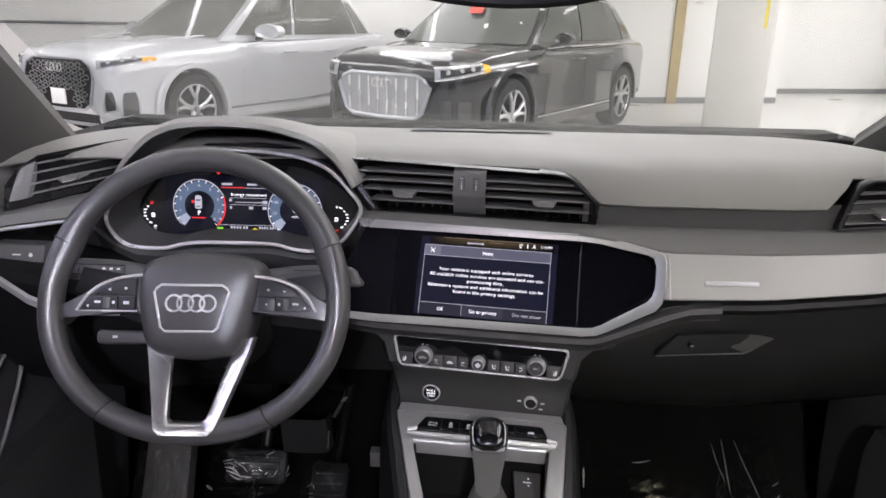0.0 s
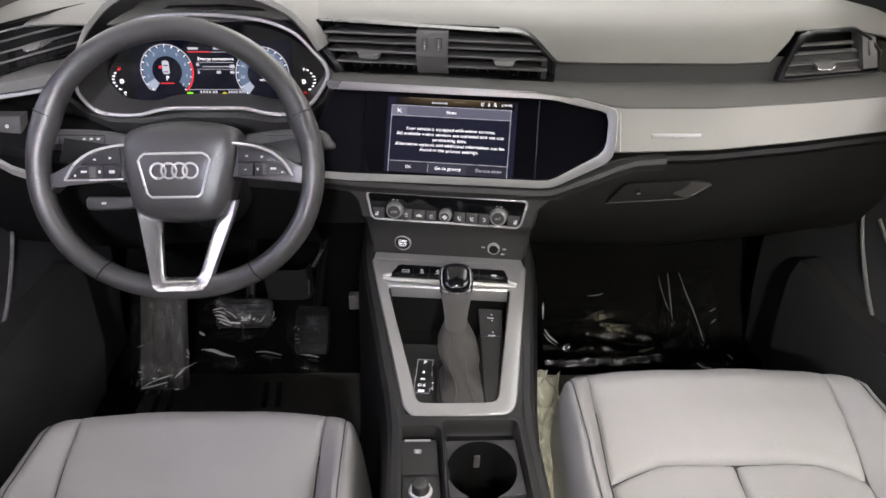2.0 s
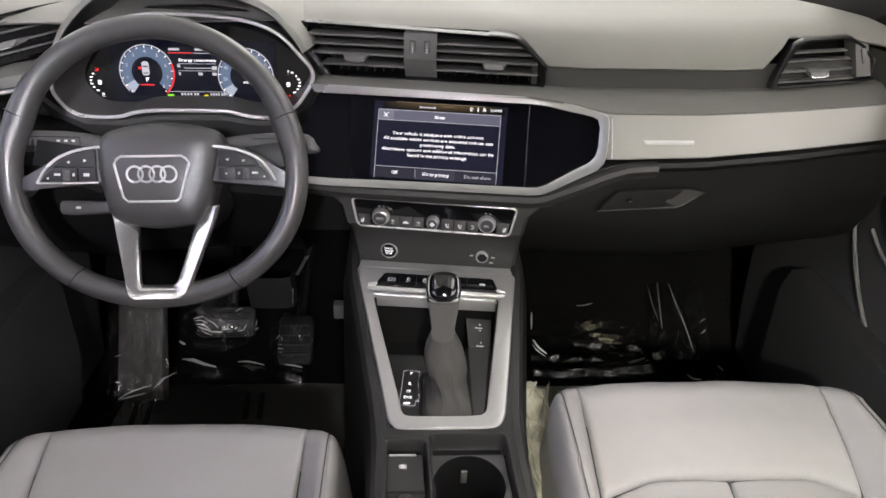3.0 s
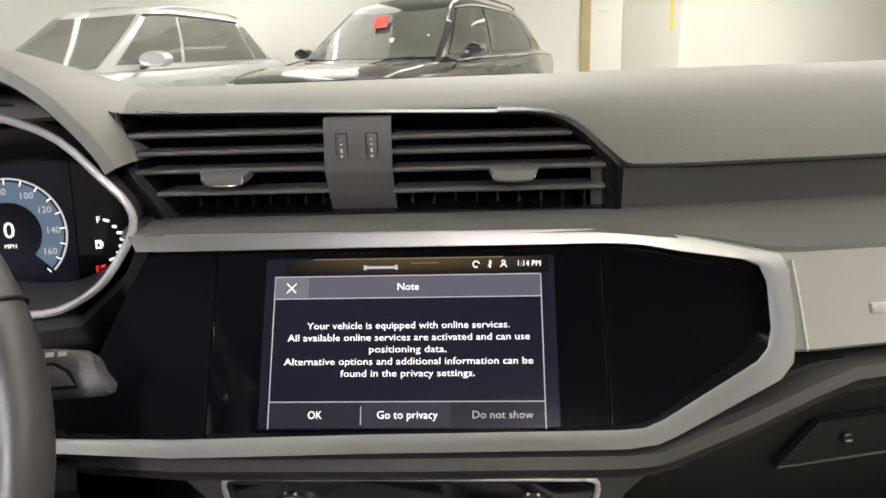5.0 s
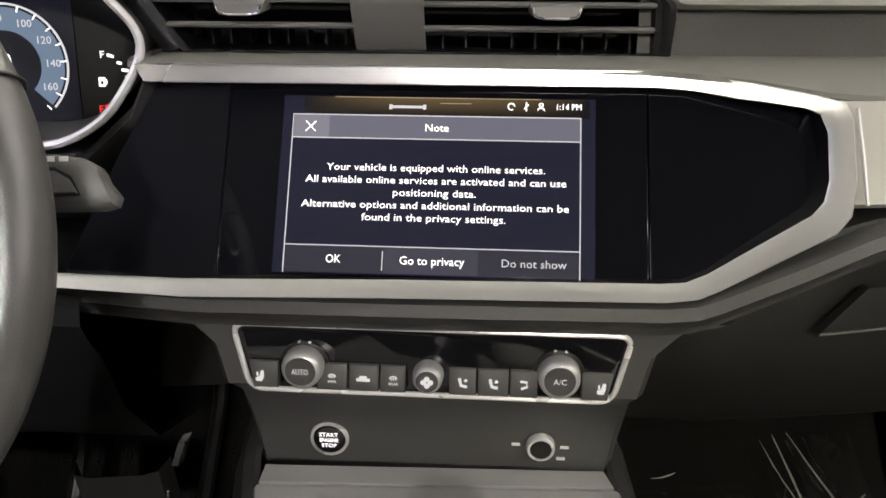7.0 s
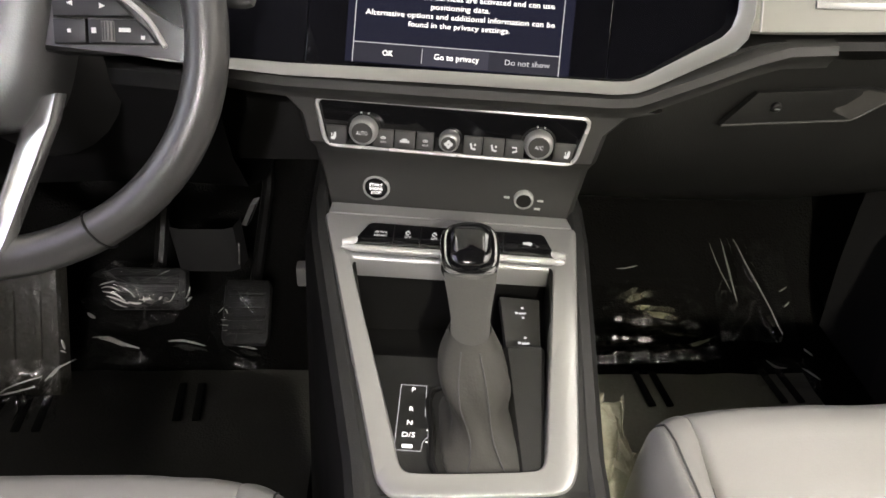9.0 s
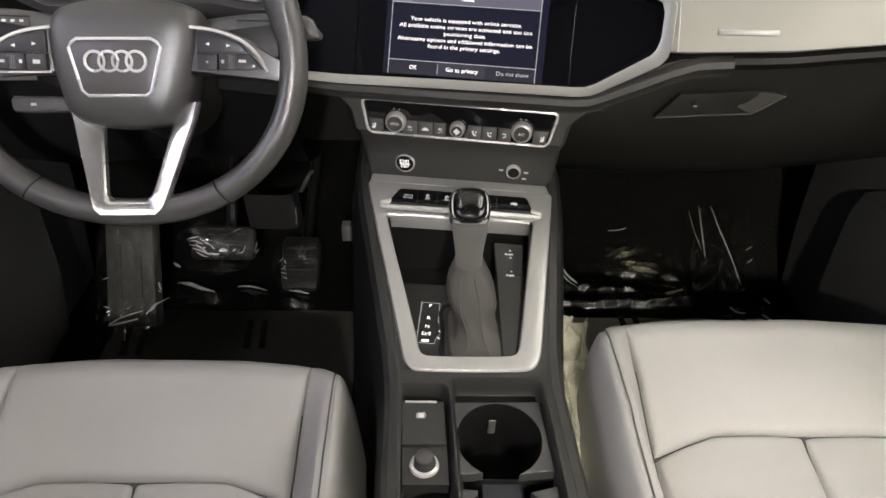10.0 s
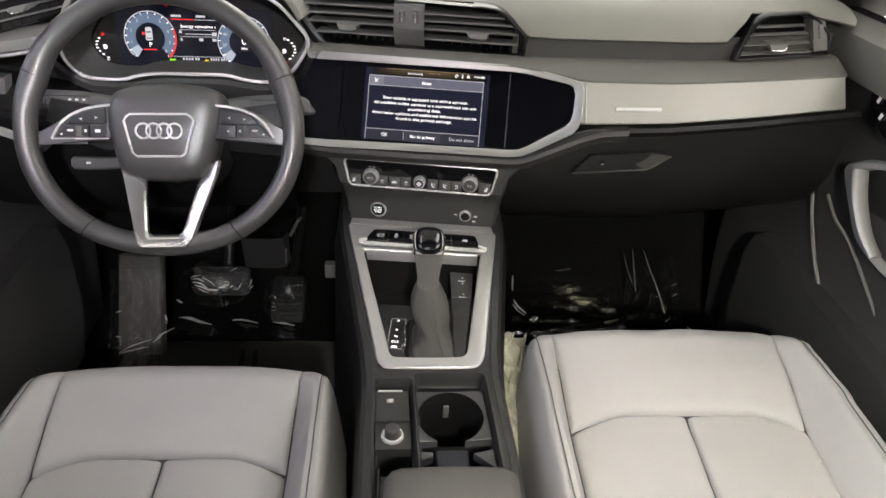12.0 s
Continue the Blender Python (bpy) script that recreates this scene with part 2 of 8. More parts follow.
def loft(rows, closed=False, capped=False, loop=False):
    """A skin over rows of points; closed joins each row's ends, loop joins the last row to the first."""
    bm = bmesh.new()
    g = [[bm.verts.new(p) for p in row] for row in rows]
    n, m = len(g), len(g[0])
    for i in range(n if loop else n - 1):
        for j in range(m if closed else m - 1):
            bm.faces.new((g[i][j], g[i][(j + 1) % m], g[(i + 1) % n][(j + 1) % m], g[(i + 1) % n][j]))
    if capped:
        bm.faces.new(g[0][::-1])
        bm.faces.new(g[-1])
    return bm


def tube(path, r, closed=False, seg=10, flat=1.0, up=(0, 0, 1)):
    """A round bar along a path; r is a number or one per point."""
    rows, n = [], len(path)
    path = [Vector(p) for p in path]
    for i, p in enumerate(path):
        a, b = (path[i - 1], path[(i + 1) % n]) if closed else (path[max(i - 1, 0)], path[min(i + 1, n - 1)])
        d = (b - a).normalized()
        s = d.cross(Vector(up))
        s = s.normalized() if s.length > 1e-4 else Vector((1, 0, 0))
        w = s.cross(d)
        rad = r[i] if isinstance(r, (list, tuple)) else r
        rows.append([p + rad * (math.cos(k) * s + flat * math.sin(k) * w) for k in (2 * math.pi * j / seg for j in range(seg))])
    return loft(rows, closed=True, capped=not closed, loop=closed)


def box(m, sx, sy, sz, bevel=0.0, segments=2):
    bm = bmesh.new()
    bmesh.ops.create_cube(bm, size=1, matrix=m @ Matrix.Diagonal((sx, sy, sz, 1)))
    if bevel:
        bmesh.ops.bevel(bm, geom=list(bm.edges), offset=bevel, segments=segments, profile=0.5, affect="EDGES", clamp_overlap=True)
    return bm


def lathe(profile, m, seg=32):
    """A turned shape: (radius, height) pairs about m's z axis."""
    rows = [[m @ V(r * math.cos(a), r * math.sin(a), h) for a in (2 * math.pi * k / seg for k in range(seg))] for r, h in profile]
    bm = loft(rows, closed=True)
    bmesh.ops.remove_doubles(bm, verts=bm.verts, dist=1e-6)
    return bm


def merge(*many):
    bm = bmesh.new()
    for b in many:
        me = bpy.data.meshes.new("tmp")
        b.to_mesh(me)
        b.free()
        bm.from_mesh(me)
        bpy.data.meshes.remove(me)
    return bm


def lettering(body, m, width=0.0, height=0.004, align="CENTER"):
    """Flat raised letters on the xy plane of m, fitted to a width where one is given."""
    cu = bpy.data.curves.new("letters", "FONT")
    cu.body, cu.size, cu.align_x, cu.align_y, cu.extrude = body, height * 1.38, align, "CENTER", 0.00008
    cu.resolution_u = 2
    ob = new("letters", cu)
    bpy.context.view_layer.update()
    me = bpy.data.meshes.new_from_object(ob.evaluated_get(bpy.context.evaluated_depsgraph_get()))
    bm = bmesh.new()
    bm.from_mesh(me)
    bpy.data.objects.remove(ob)
    bpy.data.curves.remove(cu)
    bpy.data.meshes.remove(me)
    sx = 1.0
    if width and bm.verts:
        xs = [v.co.x for v in bm.verts]
        sx = width / max(1e-6, max(xs) - min(xs))
    bm.transform(m @ Matrix.Diagonal((sx, 1, 1, 1)))
    return bm


def plane_at(o, right, up):
    """A frame with x to the right, y up along a surface and z out of it."""
    r = Vector(right).normalized()
    u = Vector(up)
    u = (u - u.dot(r) * r).normalized()
    n = r.cross(u)
    return Matrix(((r.x, u.x, n.x, o[0]), (r.y, u.y, n.y, o[1]), (r.z, u.z, n.z, o[2]), (0, 0, 0, 1)))


def rect(m, x0, y0, x1, y1, z=0.0, thick=0.0004, bevel=0.0):
    return slab([m @ V(x0, y0, z + thick), m @ V(x1, y0, z + thick), m @ V(x1, y1, z + thick), m @ V(x0, y1, z + thick)],
                (m.to_3x3() @ V(0, 0, -thick)), bevel)


def arc_band(m, cx, cy, r0, r1, a0, a1, z=0.0, thick=0.0003, seg=40):
    """A flat ring sector between two angles in degrees."""
    rows = []
    for k in range(seg + 1):
        a = radians(a0 + (a1 - a0) * k / seg)
        c, s = math.cos(a), math.sin(a)
        rows.append([m @ V(cx + r * c, cy + r * s, z + h) for r, h in ((r0, 0), (r0, thick), (r1, thick), (r1, 0))])
    return loft(rows)


def interp(table, x):
    if x <= table[0][0]:
        return table[0][1]
    for (a, p), (b, q) in zip(table, table[1:]):
        if x <= b:
            return p + (q - p) * (x - a) / (b - a)
    return table[-1][1]


def rounded(corners, r, n=5):
    """Closed line through corners, each one turned in a small arc."""
    pts = [V(x, y, 0) for x, y in corners]
    out = []
    for k, c in enumerate(pts):
        a = c + (pts[k - 1] - c).normalized() * r
        b = c + (pts[(k + 1) % len(pts)] - c).normalized() * r
        out += [a.lerp(c, i / n).lerp(c.lerp(b, i / n), i / n) for i in range(n + 1)]
    return out


def smooth_line(points, n=6, closed=False):
    """A Catmull-Rom line through the points."""
    pts = [Vector(p) for p in points]
    out, k = [], len(pts)
    for i in range(k if closed else k - 1):
        if closed:
            p0, p1, p2, p3 = pts[i - 1], pts[i], pts[(i + 1) % k], pts[(i + 2) % k]
        else:
            p0, p1, p2, p3 = pts[max(i - 1, 0)], pts[i], pts[i + 1], pts[min(i + 2, k - 1)]
        for j in range(n):
            t = j / n
            out.append(0.5 * (2 * p1 + (p2 - p0) * t + (2 * p0 - 5 * p1 + 4 * p2 - p3) * t * t + (3 * p1 - p0 - 3 * p2 + p3) * t ** 3))
    if not closed:
        out.append(pts[-1])
    return out


# The centre of the dash is turned towards the driver.
TWIST = radians(8.5)
CT, ST = math.cos(TWIST), math.sin(TWIST)


def S(u, d, z):
    return V(u * CT + d * ST, 1.316 - u * ST + d * CT, z)


def screen_d(z):
    return 0.003 + 0.575 * (z - 0.929)


def SP(u, z, out=0.0):
    """A point on the leaning display plane; out: towards the seats."""
    return S(u, screen_d(z) - out, z)

# ---- garage ----
SLOPE = radians(11.0)
WX, WY = math.cos(SLOPE), math.sin(SLOPE)


def along(base, s, off=0.0, z=0.0):
    """A point s metres along the sloping wall line through base, off metres in front of it."""
    return V(base[0] + s * WX + off * WY, base[1] + s * WY - off * WX, z)


def wall(name, a, b, thick, height, label):
    a, b = Vector(a), Vector(b)
    d = (b - a).normalized()
    n = V(-d.y, d.x, 0) * thick
    ob = part(name, slab([a, b, b + V(0, 0, height), a + V(0, 0, height)], n), M_WALL, None, label, smooth=False)
    return tagged(ob, label, "wall", kind="structure")


ROOM_H = 3.1
floor_ob = tagged(part("floor", box(pose(0, 3, -0.1), 46, 40, 0.2), M_FLOOR, smooth=False), "pale glossy painted concrete garage floor", "floor", kind="structure")
ceiling_ob = tagged(part("ceiling", box(pose(0, 3, ROOM_H + 0.15), 46, 40, 0.3), M_WALL, smooth=False), "white painted garage ceiling", "ceiling", kind="structure")
W1 = (3.05, 12.67)
W2 = (6.6, 15.07)
wall_n = wall("wall_north", along(W1, -22), along(W1, 2.45), 0.3, ROOM_H, "cream white painted garage wall behind the parked cars")
wall_f = wall("wall_far", along(W2, -4), along(W2, 16), 0.3, ROOM_H, "white painted garage wall beyond the pillar")
wall("wall_return", along(W1, 2.45), along(W1, 2.45) + V(-0.35, 2.4, 0), 0.25, ROOM_H, "white wall return beside the pillar")
wall("wall_east", (20, -12, 0), (20, 22, 0), 0.3, ROOM_H, "white painted side wall")
wall("wall_west", (-18, 22, 0), (-18, -12, 0), 0.3, ROOM_H, "white painted side wall")
wall("wall_south", (-18, -11, 0), (20, -11, 0), -0.3, ROOM_H, "white painted rear wall")
for nm, base, a, b in (("baseboard", W1, -14, 2.45), ("baseboard", W2, -4, 14)):
    tagged(part(nm, slab([along(base, a, 0.02), along(base, b, 0.02), along(base, b, 0.02, 0.10), along(base, a, 0.02, 0.10)], (-0.02 * WY, 0.02 * WX, 0)), M_SKIRT, smooth=False),
           "grey skirting strip at the foot of the white wall", "baseboard", kind="structure")
# rail line along the wall on the left
tagged(part("trim", tube([along(W1, -20, 0.03, 1.16), along(W1, -6.4, 0.03, 1.16)], 0.02, seg=8), M_SKIRT), "thin grey rail along the white wall", "trim", kind="structure")
# door with its ochre frame
door = thing("door_1", along(W1, 0.7, 0, 0), "white flush door with ochre frame in the garage wall", "door", kind="structure")
part("door_leaf", slab([along(W1, 0.55, 0.012, 0.02), along(W1, 1.53, 0.012, 0.02), along(W1, 1.53, 0.012, 2.1), along(W1, 0.55, 0.012, 2.1)], (0, 0.03, 0), 0.004), M_WALL, door, "white flush door leaf")
for s0, s1 in ((0.37, 0.55), (1.53, 1.63)):
    part("door_frame", slab([along(W1, s0, 0.05, 0.0), along(W1, s1, 0.05, 0.0), along(W1, s1, 0.05, 2.7), along(W1, s0, 0.05, 2.7)], (0, 0.06, 0), 0.006), M_OCHRE, door, "ochre painted frame post")
part("door_handle", merge(tube([along(W1, 0.70, 0.02, 1.64), along(W1, 0.70, 0.07, 1.64)], 0.012), tube([along(W1, 0.70, 0.07, 1.64), along(W1, 0.84, 0.07, 1.64)], 0.011)), M_CHROME, door, "steel lever handle")
# pillar with yellow paint mark
pillar = thing("pillar", (3.53, 9.95, 0), "grey painted concrete pillar with yellow paint marks", "pillar", kind="structure")
PX, PY, PW = 3.53, 9.95, 0.70
PILLAR_TURN = -19.5
part("shaft", box(pose(PX, PY, ROOM_H / 2, 0, 0, PILLAR_TURN), PW, PW, ROOM_H, 0.02), M_PILLAR, pillar)
pm = plane_at(pose(PX, PY, 0, 0, 0, PILLAR_TURN) @ V(0, -PW / 2 - 0.002, 0), (math.cos(radians(PILLAR_TURN)), math.sin(radians(PILLAR_TURN)), 0), (0, 0, 1))
part("paint_mark", merge(arc_band(pm, 0.155, 1.84, 0.105, 0.145, 0, 360, 0, 0.003), rect(pm, 0.215, 1.27, 0.250, 1.76, 0, 0.003)), M_PAINTY, pillar, "yellow painted mark")

# ceiling tubes with their light
def ceiling_light(x, y):
    t = thing("ceiling_light", (x, y, ROOM_H - 0.03), "long white fluorescent ceiling tube light, switched on", "ceiling light", "ceiling tubes")
    part("housing", box(pose(x, y, ROOM_H - 0.03), 0.16, 3.0, 0.06, 0.01), M_WALL, t)
    part("diffuser", box(pose(x, y, ROOM_H - 0.075), 0.12, 2.9, 0.03, 0.012), M_TUBE, t, "glowing white diffuser")
    return t


first_light = None
for cx in (-7.5, -4.5, -1.5, 1.5, 4.5, 7.5):
    for cy in (-4.5, 0.2, 4.2, 7.6, 10.6):
        if first_light is None:
            first_light = ceiling_light(cx, cy)
        else:
            copy_thing(first_light, Matrix.Translation((cx, cy, ROOM_H - 0.03)))
# Extra lamps away from the tubes, tinted to shape cabin and wall light.
for cx, cy, k, tint in ((-5.5, 0.0, 0.36, (0.66, 0.80, 1.0)), (-2.7, 0.4, 0.18, (0.70, 0.66, 1.0)), (-4.5, 5.9, 0.5, (1.0, 0.97, 0.88)), (0.5, 5.4, 0.5, (1.0, 0.97, 0.88)), (2.7, 0.2, 0.50, (1.0, 0.96, 0.93)), (6.0, 0.0, 0.75, (1.0, 0.97, 0.90)), (5.0, 8.0, 0.80, (1.0, 0.97, 0.88)), (8.0, 11.5, 0.9, (1.0, 0.97, 0.88)), (-1.0, 10.2, 0.30, (1.0, 0.97, 0.88))):
    area_lamp("added_ceiling_lamp", (cx, cy, ROOM_H - 0.11), (cx, cy, 0), 1.6, 4.4, LAMP_POWER * k, tint)

# ---- car shell round the camera ----
shell = thing("car_shell", (0, 0, 0.3), "dark lined cabin shell with roof, pillars and window openings", "car body", kind="structure")
part("roof_lining", loft([[V(x, y, z0 - 0.06 * (x / 0.6) ** 2) for x in [-0.62 + 0.124 * k for k in range(11)]] for y, z0 in ((1.02, 1.50), (0.85, 1.56), (0.4, 1.60), (-0.4, 1.60), (-1.2, 1.55))]), M_LINER, shell, "dark fabric roof lining")
part("roof_skin", loft([[V(x, y, z0 + 0.04 - 0.06 * (x / 0.6) ** 2) for x in [-0.64 + 0.128 * k for k in range(11)]] for y, z0 in ((1.05, 1.50), (0.85, 1.57), (0.4, 1.61), (-0.4, 1.61), (-1.25, 1.55))]), M_DARK, shell)
for sx in (-1, 1):
    base = V(-0.732, 1.66, 1.06) if sx < 0 else V(0.752, 1.81, 1.082)
    top = V(-0.590, 0.98, 1.52) if sx < 0 else V(0.655, 0.98, 1.50)
    d = (top - base)
    rows = []
    for k in range(9):
        p = base + d * (k / 8)
        w = 0.075 - 0.02 * k / 8
        rows.append([p + V(-sx * w * 0.55, -0.035, -0.03), p + V(-sx * w * 0.62, 0.01, 0.0), p + V(-sx * w * 0.2, 0.05, 0.02), p + V(sx * w * 1.6, 0.05, 0.01), p + V(sx * w * 1.6, -0.08, -0.07), p + V(-sx * w * 0.1, -0.07, -0.06)])
    part("pillar_trim", loft(rows, closed=True, capped=True), M_SCOOP, shell, "dark windscreen pillar trim")
    part("roof_rail", tube([V(sx * 0.60, 1.0, 1.50), V(sx * 0.63, 0.4, 1.53), V(sx * 0.63, -0.4, 1.53), V(sx * 0.60, -1.2, 1.47)], 0.045, seg=8), M_DARK, shell)
    part("middle_pillar", box(pose(sx * 0.69, 0.05, 1.25, 0, sx * -12, 0), 0.06, 0.12, 0.6, 0.02), M_DARK, shell)
    part("rear_side", box(pose(sx * 0.72, -0.95, 0.75), 0.08, 0.9, 0.7, 0.03), M_DARK, shell)
part("rear_wall", box(pose(0, -1.5, 0.7), 1.5, 0.1, 0.8, 0.03), M_DARK, shell)
part("floor_pan", box(pose(0, 0.2, 0.27), 1.5, 3.6, 0.06), M_BLACK, shell)
# Added filler box and side walls that close light leaks round the dash.
part("dash_filler", box(pose(0, 1.70, 0.89), 1.44, 0.36, 0.30), M_BLACK, shell)
# Footwell panels coloured near-black in place of the deep shade there.
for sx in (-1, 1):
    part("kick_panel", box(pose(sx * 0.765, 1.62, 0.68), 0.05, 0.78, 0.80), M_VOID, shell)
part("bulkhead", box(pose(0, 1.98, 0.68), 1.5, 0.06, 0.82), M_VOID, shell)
glass = part("windscreen", slab([V(-0.73, 1.84, 1.085), V(0.77, 1.84, 1.085), V(0.66, 1.03, 1.53), V(-0.60, 1.03, 1.53)], (0, 0.003, 0.005)), M_GLASS, shell, "clear windscreen glass", smooth=False)
glass.visible_shadow = False
# rear-view mirror
mirror = thing("rear_view_mirror", (0.0, 1.02, 1.36), "black rear-view mirror hanging at the windscreen", "mirror")
part("housing", loft([[V(0.0 + w * math.cos(a), 1.0 + yy, 1.342 + h * math.sin(a)) for a in (2 * math.pi * k / 28 for k in range(28))] for yy, w, h in ((0.0, 0.105, 0.030), (0.004, 0.110, 0.033), (0.02, 0.105, 0.031), (0.04, 0.06, 0.022))], closed=True, capped=True), M_BLACK, mirror)
part("stem", tube([V(0, 1.04, 1.345), V(0, 1.09, 1.37), V(0, 1.12, 1.47)], 0.012), M_BLACK, mirror)

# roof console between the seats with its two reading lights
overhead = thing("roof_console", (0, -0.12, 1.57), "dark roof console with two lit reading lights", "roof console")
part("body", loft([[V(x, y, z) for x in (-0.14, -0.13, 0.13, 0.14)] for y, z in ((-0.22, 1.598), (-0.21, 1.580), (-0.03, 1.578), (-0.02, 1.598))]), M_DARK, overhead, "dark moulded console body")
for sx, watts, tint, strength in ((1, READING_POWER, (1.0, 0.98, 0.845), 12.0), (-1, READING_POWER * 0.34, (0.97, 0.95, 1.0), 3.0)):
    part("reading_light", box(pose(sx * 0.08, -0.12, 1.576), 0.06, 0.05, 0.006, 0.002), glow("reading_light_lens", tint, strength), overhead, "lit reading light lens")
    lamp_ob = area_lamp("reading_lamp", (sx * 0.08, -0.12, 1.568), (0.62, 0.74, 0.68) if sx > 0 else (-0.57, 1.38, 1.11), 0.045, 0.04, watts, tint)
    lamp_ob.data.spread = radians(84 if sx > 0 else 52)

# ---- dashboard ----
dash = thing("dashboard", (0, 1.55, 0.9), "grey soft-touch dashboard with black lower half and silver trim", "dashboard")
END_Z = [(-0.70, 1.108), (-0.19, 1.113), (0.10, 1.1085), (0.108, 1.1075), (0.1196, 1.1035), (0.1312, 1.0950), (0.1414, 1.0850), (0.1533, 1.0741), (0.157, 1.073), (0.452, 1.073), (0.47, 1.090), (0.492, 1.109), (0.60, 1.108), (0.70, 1.10)]
FRONT_Y = [(-0.70, 1.43), (-0.5, 1.40), (-0.20, 1.425), (0.09, 1.398), (0.12, 1.388), (0.155, 1.378), (0.20, 1.371), (0.40, 1.370), (0.50, 1.385), (0.62, 1.41), (0.70, 1.45)]
xs = sorted(set([round(-0.70 + 0.02 * k, 4) for k in range(71)] + [round(0.102 + 0.004 * k, 4) for k in range(15)] + [0.452, 0.46, 0.47, 0.476, 0.484, 0.492]))
rows = []
for x in xs:
    e, yf = interp(END_Z, x), interp(FRONT_Y, x)
    fall = 0.02 * max(0, abs(x) - 0.5) ** 2 / 0.04
    prof = [(1.90, 1.080), (1.80, 1.104), (1.70, 1.117), (1.60, 1.1235), (yf + 0.12, 1.125), (yf + 0.07, 1.1235), (yf + 0.045, 1.119), (yf + 0.024, 1.111), (yf + 0.010, 1.098), (yf + 0.003, 1.084), (yf, 1.073)]
    cut = [V(0, *prof[0])]
    for (y0, z0), (y1, z1) in zip(prof, prof[1:]):
        if z1 < e and z1 < z0:
            f = (z0 - e) / (z0 - z1) if z0 > e else 0.0
            cut.append(V(0, y0 + (y1 - y0) * f, z0 + (z1 - z0) * f))
            break
        cut.append(V(0, y1, z1))
    steps = [0.0]
    for p, q in zip(cut, cut[1:]):
        steps.append(steps[-1] + (q - p).length)
    row = []
    for k in range(26):
        at = steps[-1] * (1 - (1 - k / 25) ** 1.7)
        row.append(V(x, interp([(d, p.y) for d, p in zip(steps, cut)], at), interp([(d, p.z) for d, p in zip(steps, cut)], at) - fall))
    row.append(V(x, row[-1].y + 0.004, row[-1].z - 0.003))
    row.append(V(x, row[-1].y + 0.05, row[-1].z - 0.001))
    rows.append(row)
part("top_pad", loft(rows), M_PAD, dash, "grey grained soft dash top")
part("speaker_grille", loft([[V(x, y, 1.127 - 0.12 * max(0, y - 1.62)) for x in (-0.12, 0.0, 0.12)] for y in (1.66, 1.72, 1.78)]), M_DARK, dash)
part("windscreen_seal", tube(smooth_line([V(-0.72, 1.80, 1.088), V(-0.55, 1.835, 1.096), V(-0.2, 1.852, 1.101), V(0.2, 1.852, 1.101), V(0.55, 1.842, 1.096), V(0.76, 1.815, 1.088)], 6), 0.006, seg=8), M_VOID, dash, "black rubber seal at the windscreen foot")
# dark recessed band on the passenger side
part("band", loft([[V(x, interp(FRONT_Y, x) + 0.012, 1.076), V(x, interp(FRONT_Y, x) + 0.010, 1.06), V(x, interp(FRONT_Y, x) + 0.008, 1.04)] for x in [0.135 + 0.03 * k for k in range(18)]]), M_DARK, dash, "dark recessed band")
# ledge above the silver trim
BACK = [(-0.70, 1.46), (-0.45, 1.44), (-0.16, 1.440), (0.148, 1.376), (0.45, 1.374), (0.52, 1.385), (0.68, 1.43)]
LFRONT = [(-0.70, 1.37), (-0.5, 1.335), (-0.36, 1.39), (-0.18, 1.400), (0.13, 1.352), (0.18, 1.340), (0.232, 1.321), (0.36, 1.321), (0.50, 1.343), (0.66, 1.378)]
LZ = [(-0.70, 1.036), (-0.5, 1.034), (-0.18, 1.0392), (0.13, 1.0385), (0.18, 1.0345), (0.232, 1.0275), (0.66, 1.0275)]
rows = []
for k in range(43):
    x = min(-0.176 + 0.02 * k, 0.655)
    b, f, z = interp(BACK, x), interp(LFRONT, x), interp(LZ, x)
    rows.append([V(x, b + 0.05, 1.043), V(x, b, 1.043), V(x, b - 0.006, 1.0425), V(x, f + 0.006, z + 0.002), V(x, f + 0.001, z), V(x, f, z - 0.003), V(x, f + 0.03, z - 0.012)])
part("ledge", loft(rows), M_LEDGE, dash, "grey soft ledge under the vents")
# silver passenger panel
rows = []
for k in range(22):
    x = 0.2255 + (0.650 - 0.2255) * k / 21
    f = interp(LFRONT, x)
    b = 0.970 + 0.012 * k / 21
    col = [V(x, f + 0.010, 1.0255), V(x, f - 0.001, 1.0245), V(x, f - 0.003, 1.021)]
    col += [V(x, f - 0.003 - 0.024 * s, 1.021 + (b + 0.003 - 1.021) * s) for s in (0.25, 0.5, 0.75, 1.0)]
    col += [V(x, f - 0.024, b), V(x, f - 0.005, b - 0.002)]
    rows.append(col)
part("trim_panel", loft(rows, capped=False), M_PANEL, dash, "matt silver trim panel")
bar = plane_at((0.312, 1.3035, 0.9925), (1, 0.01, 0), (0, 0.44, 1))
part("badge", slab([bar @ V(-0.034, -0.0030, 0.0022), bar @ V(0.034, -0.0030, 0.0022), bar @ V(0.034, 0.0030, 0.0022), bar @ V(-0.034, 0.0030, 0.0022)], (0, 0.006, -0.001), 0.001), M_ALU, dash, "bright raised badge bar")
part("trim_edge", tube([V(0.2345, 1.3165, 1.0215), V(0.2350, 1.3045, 0.998), V(0.2350, 1.2925, 0.9735)], 0.0010, seg=6), M_ALU, dash, "thin bright edge of the trim panel")
# soft lower passenger side with glove box
rows = []
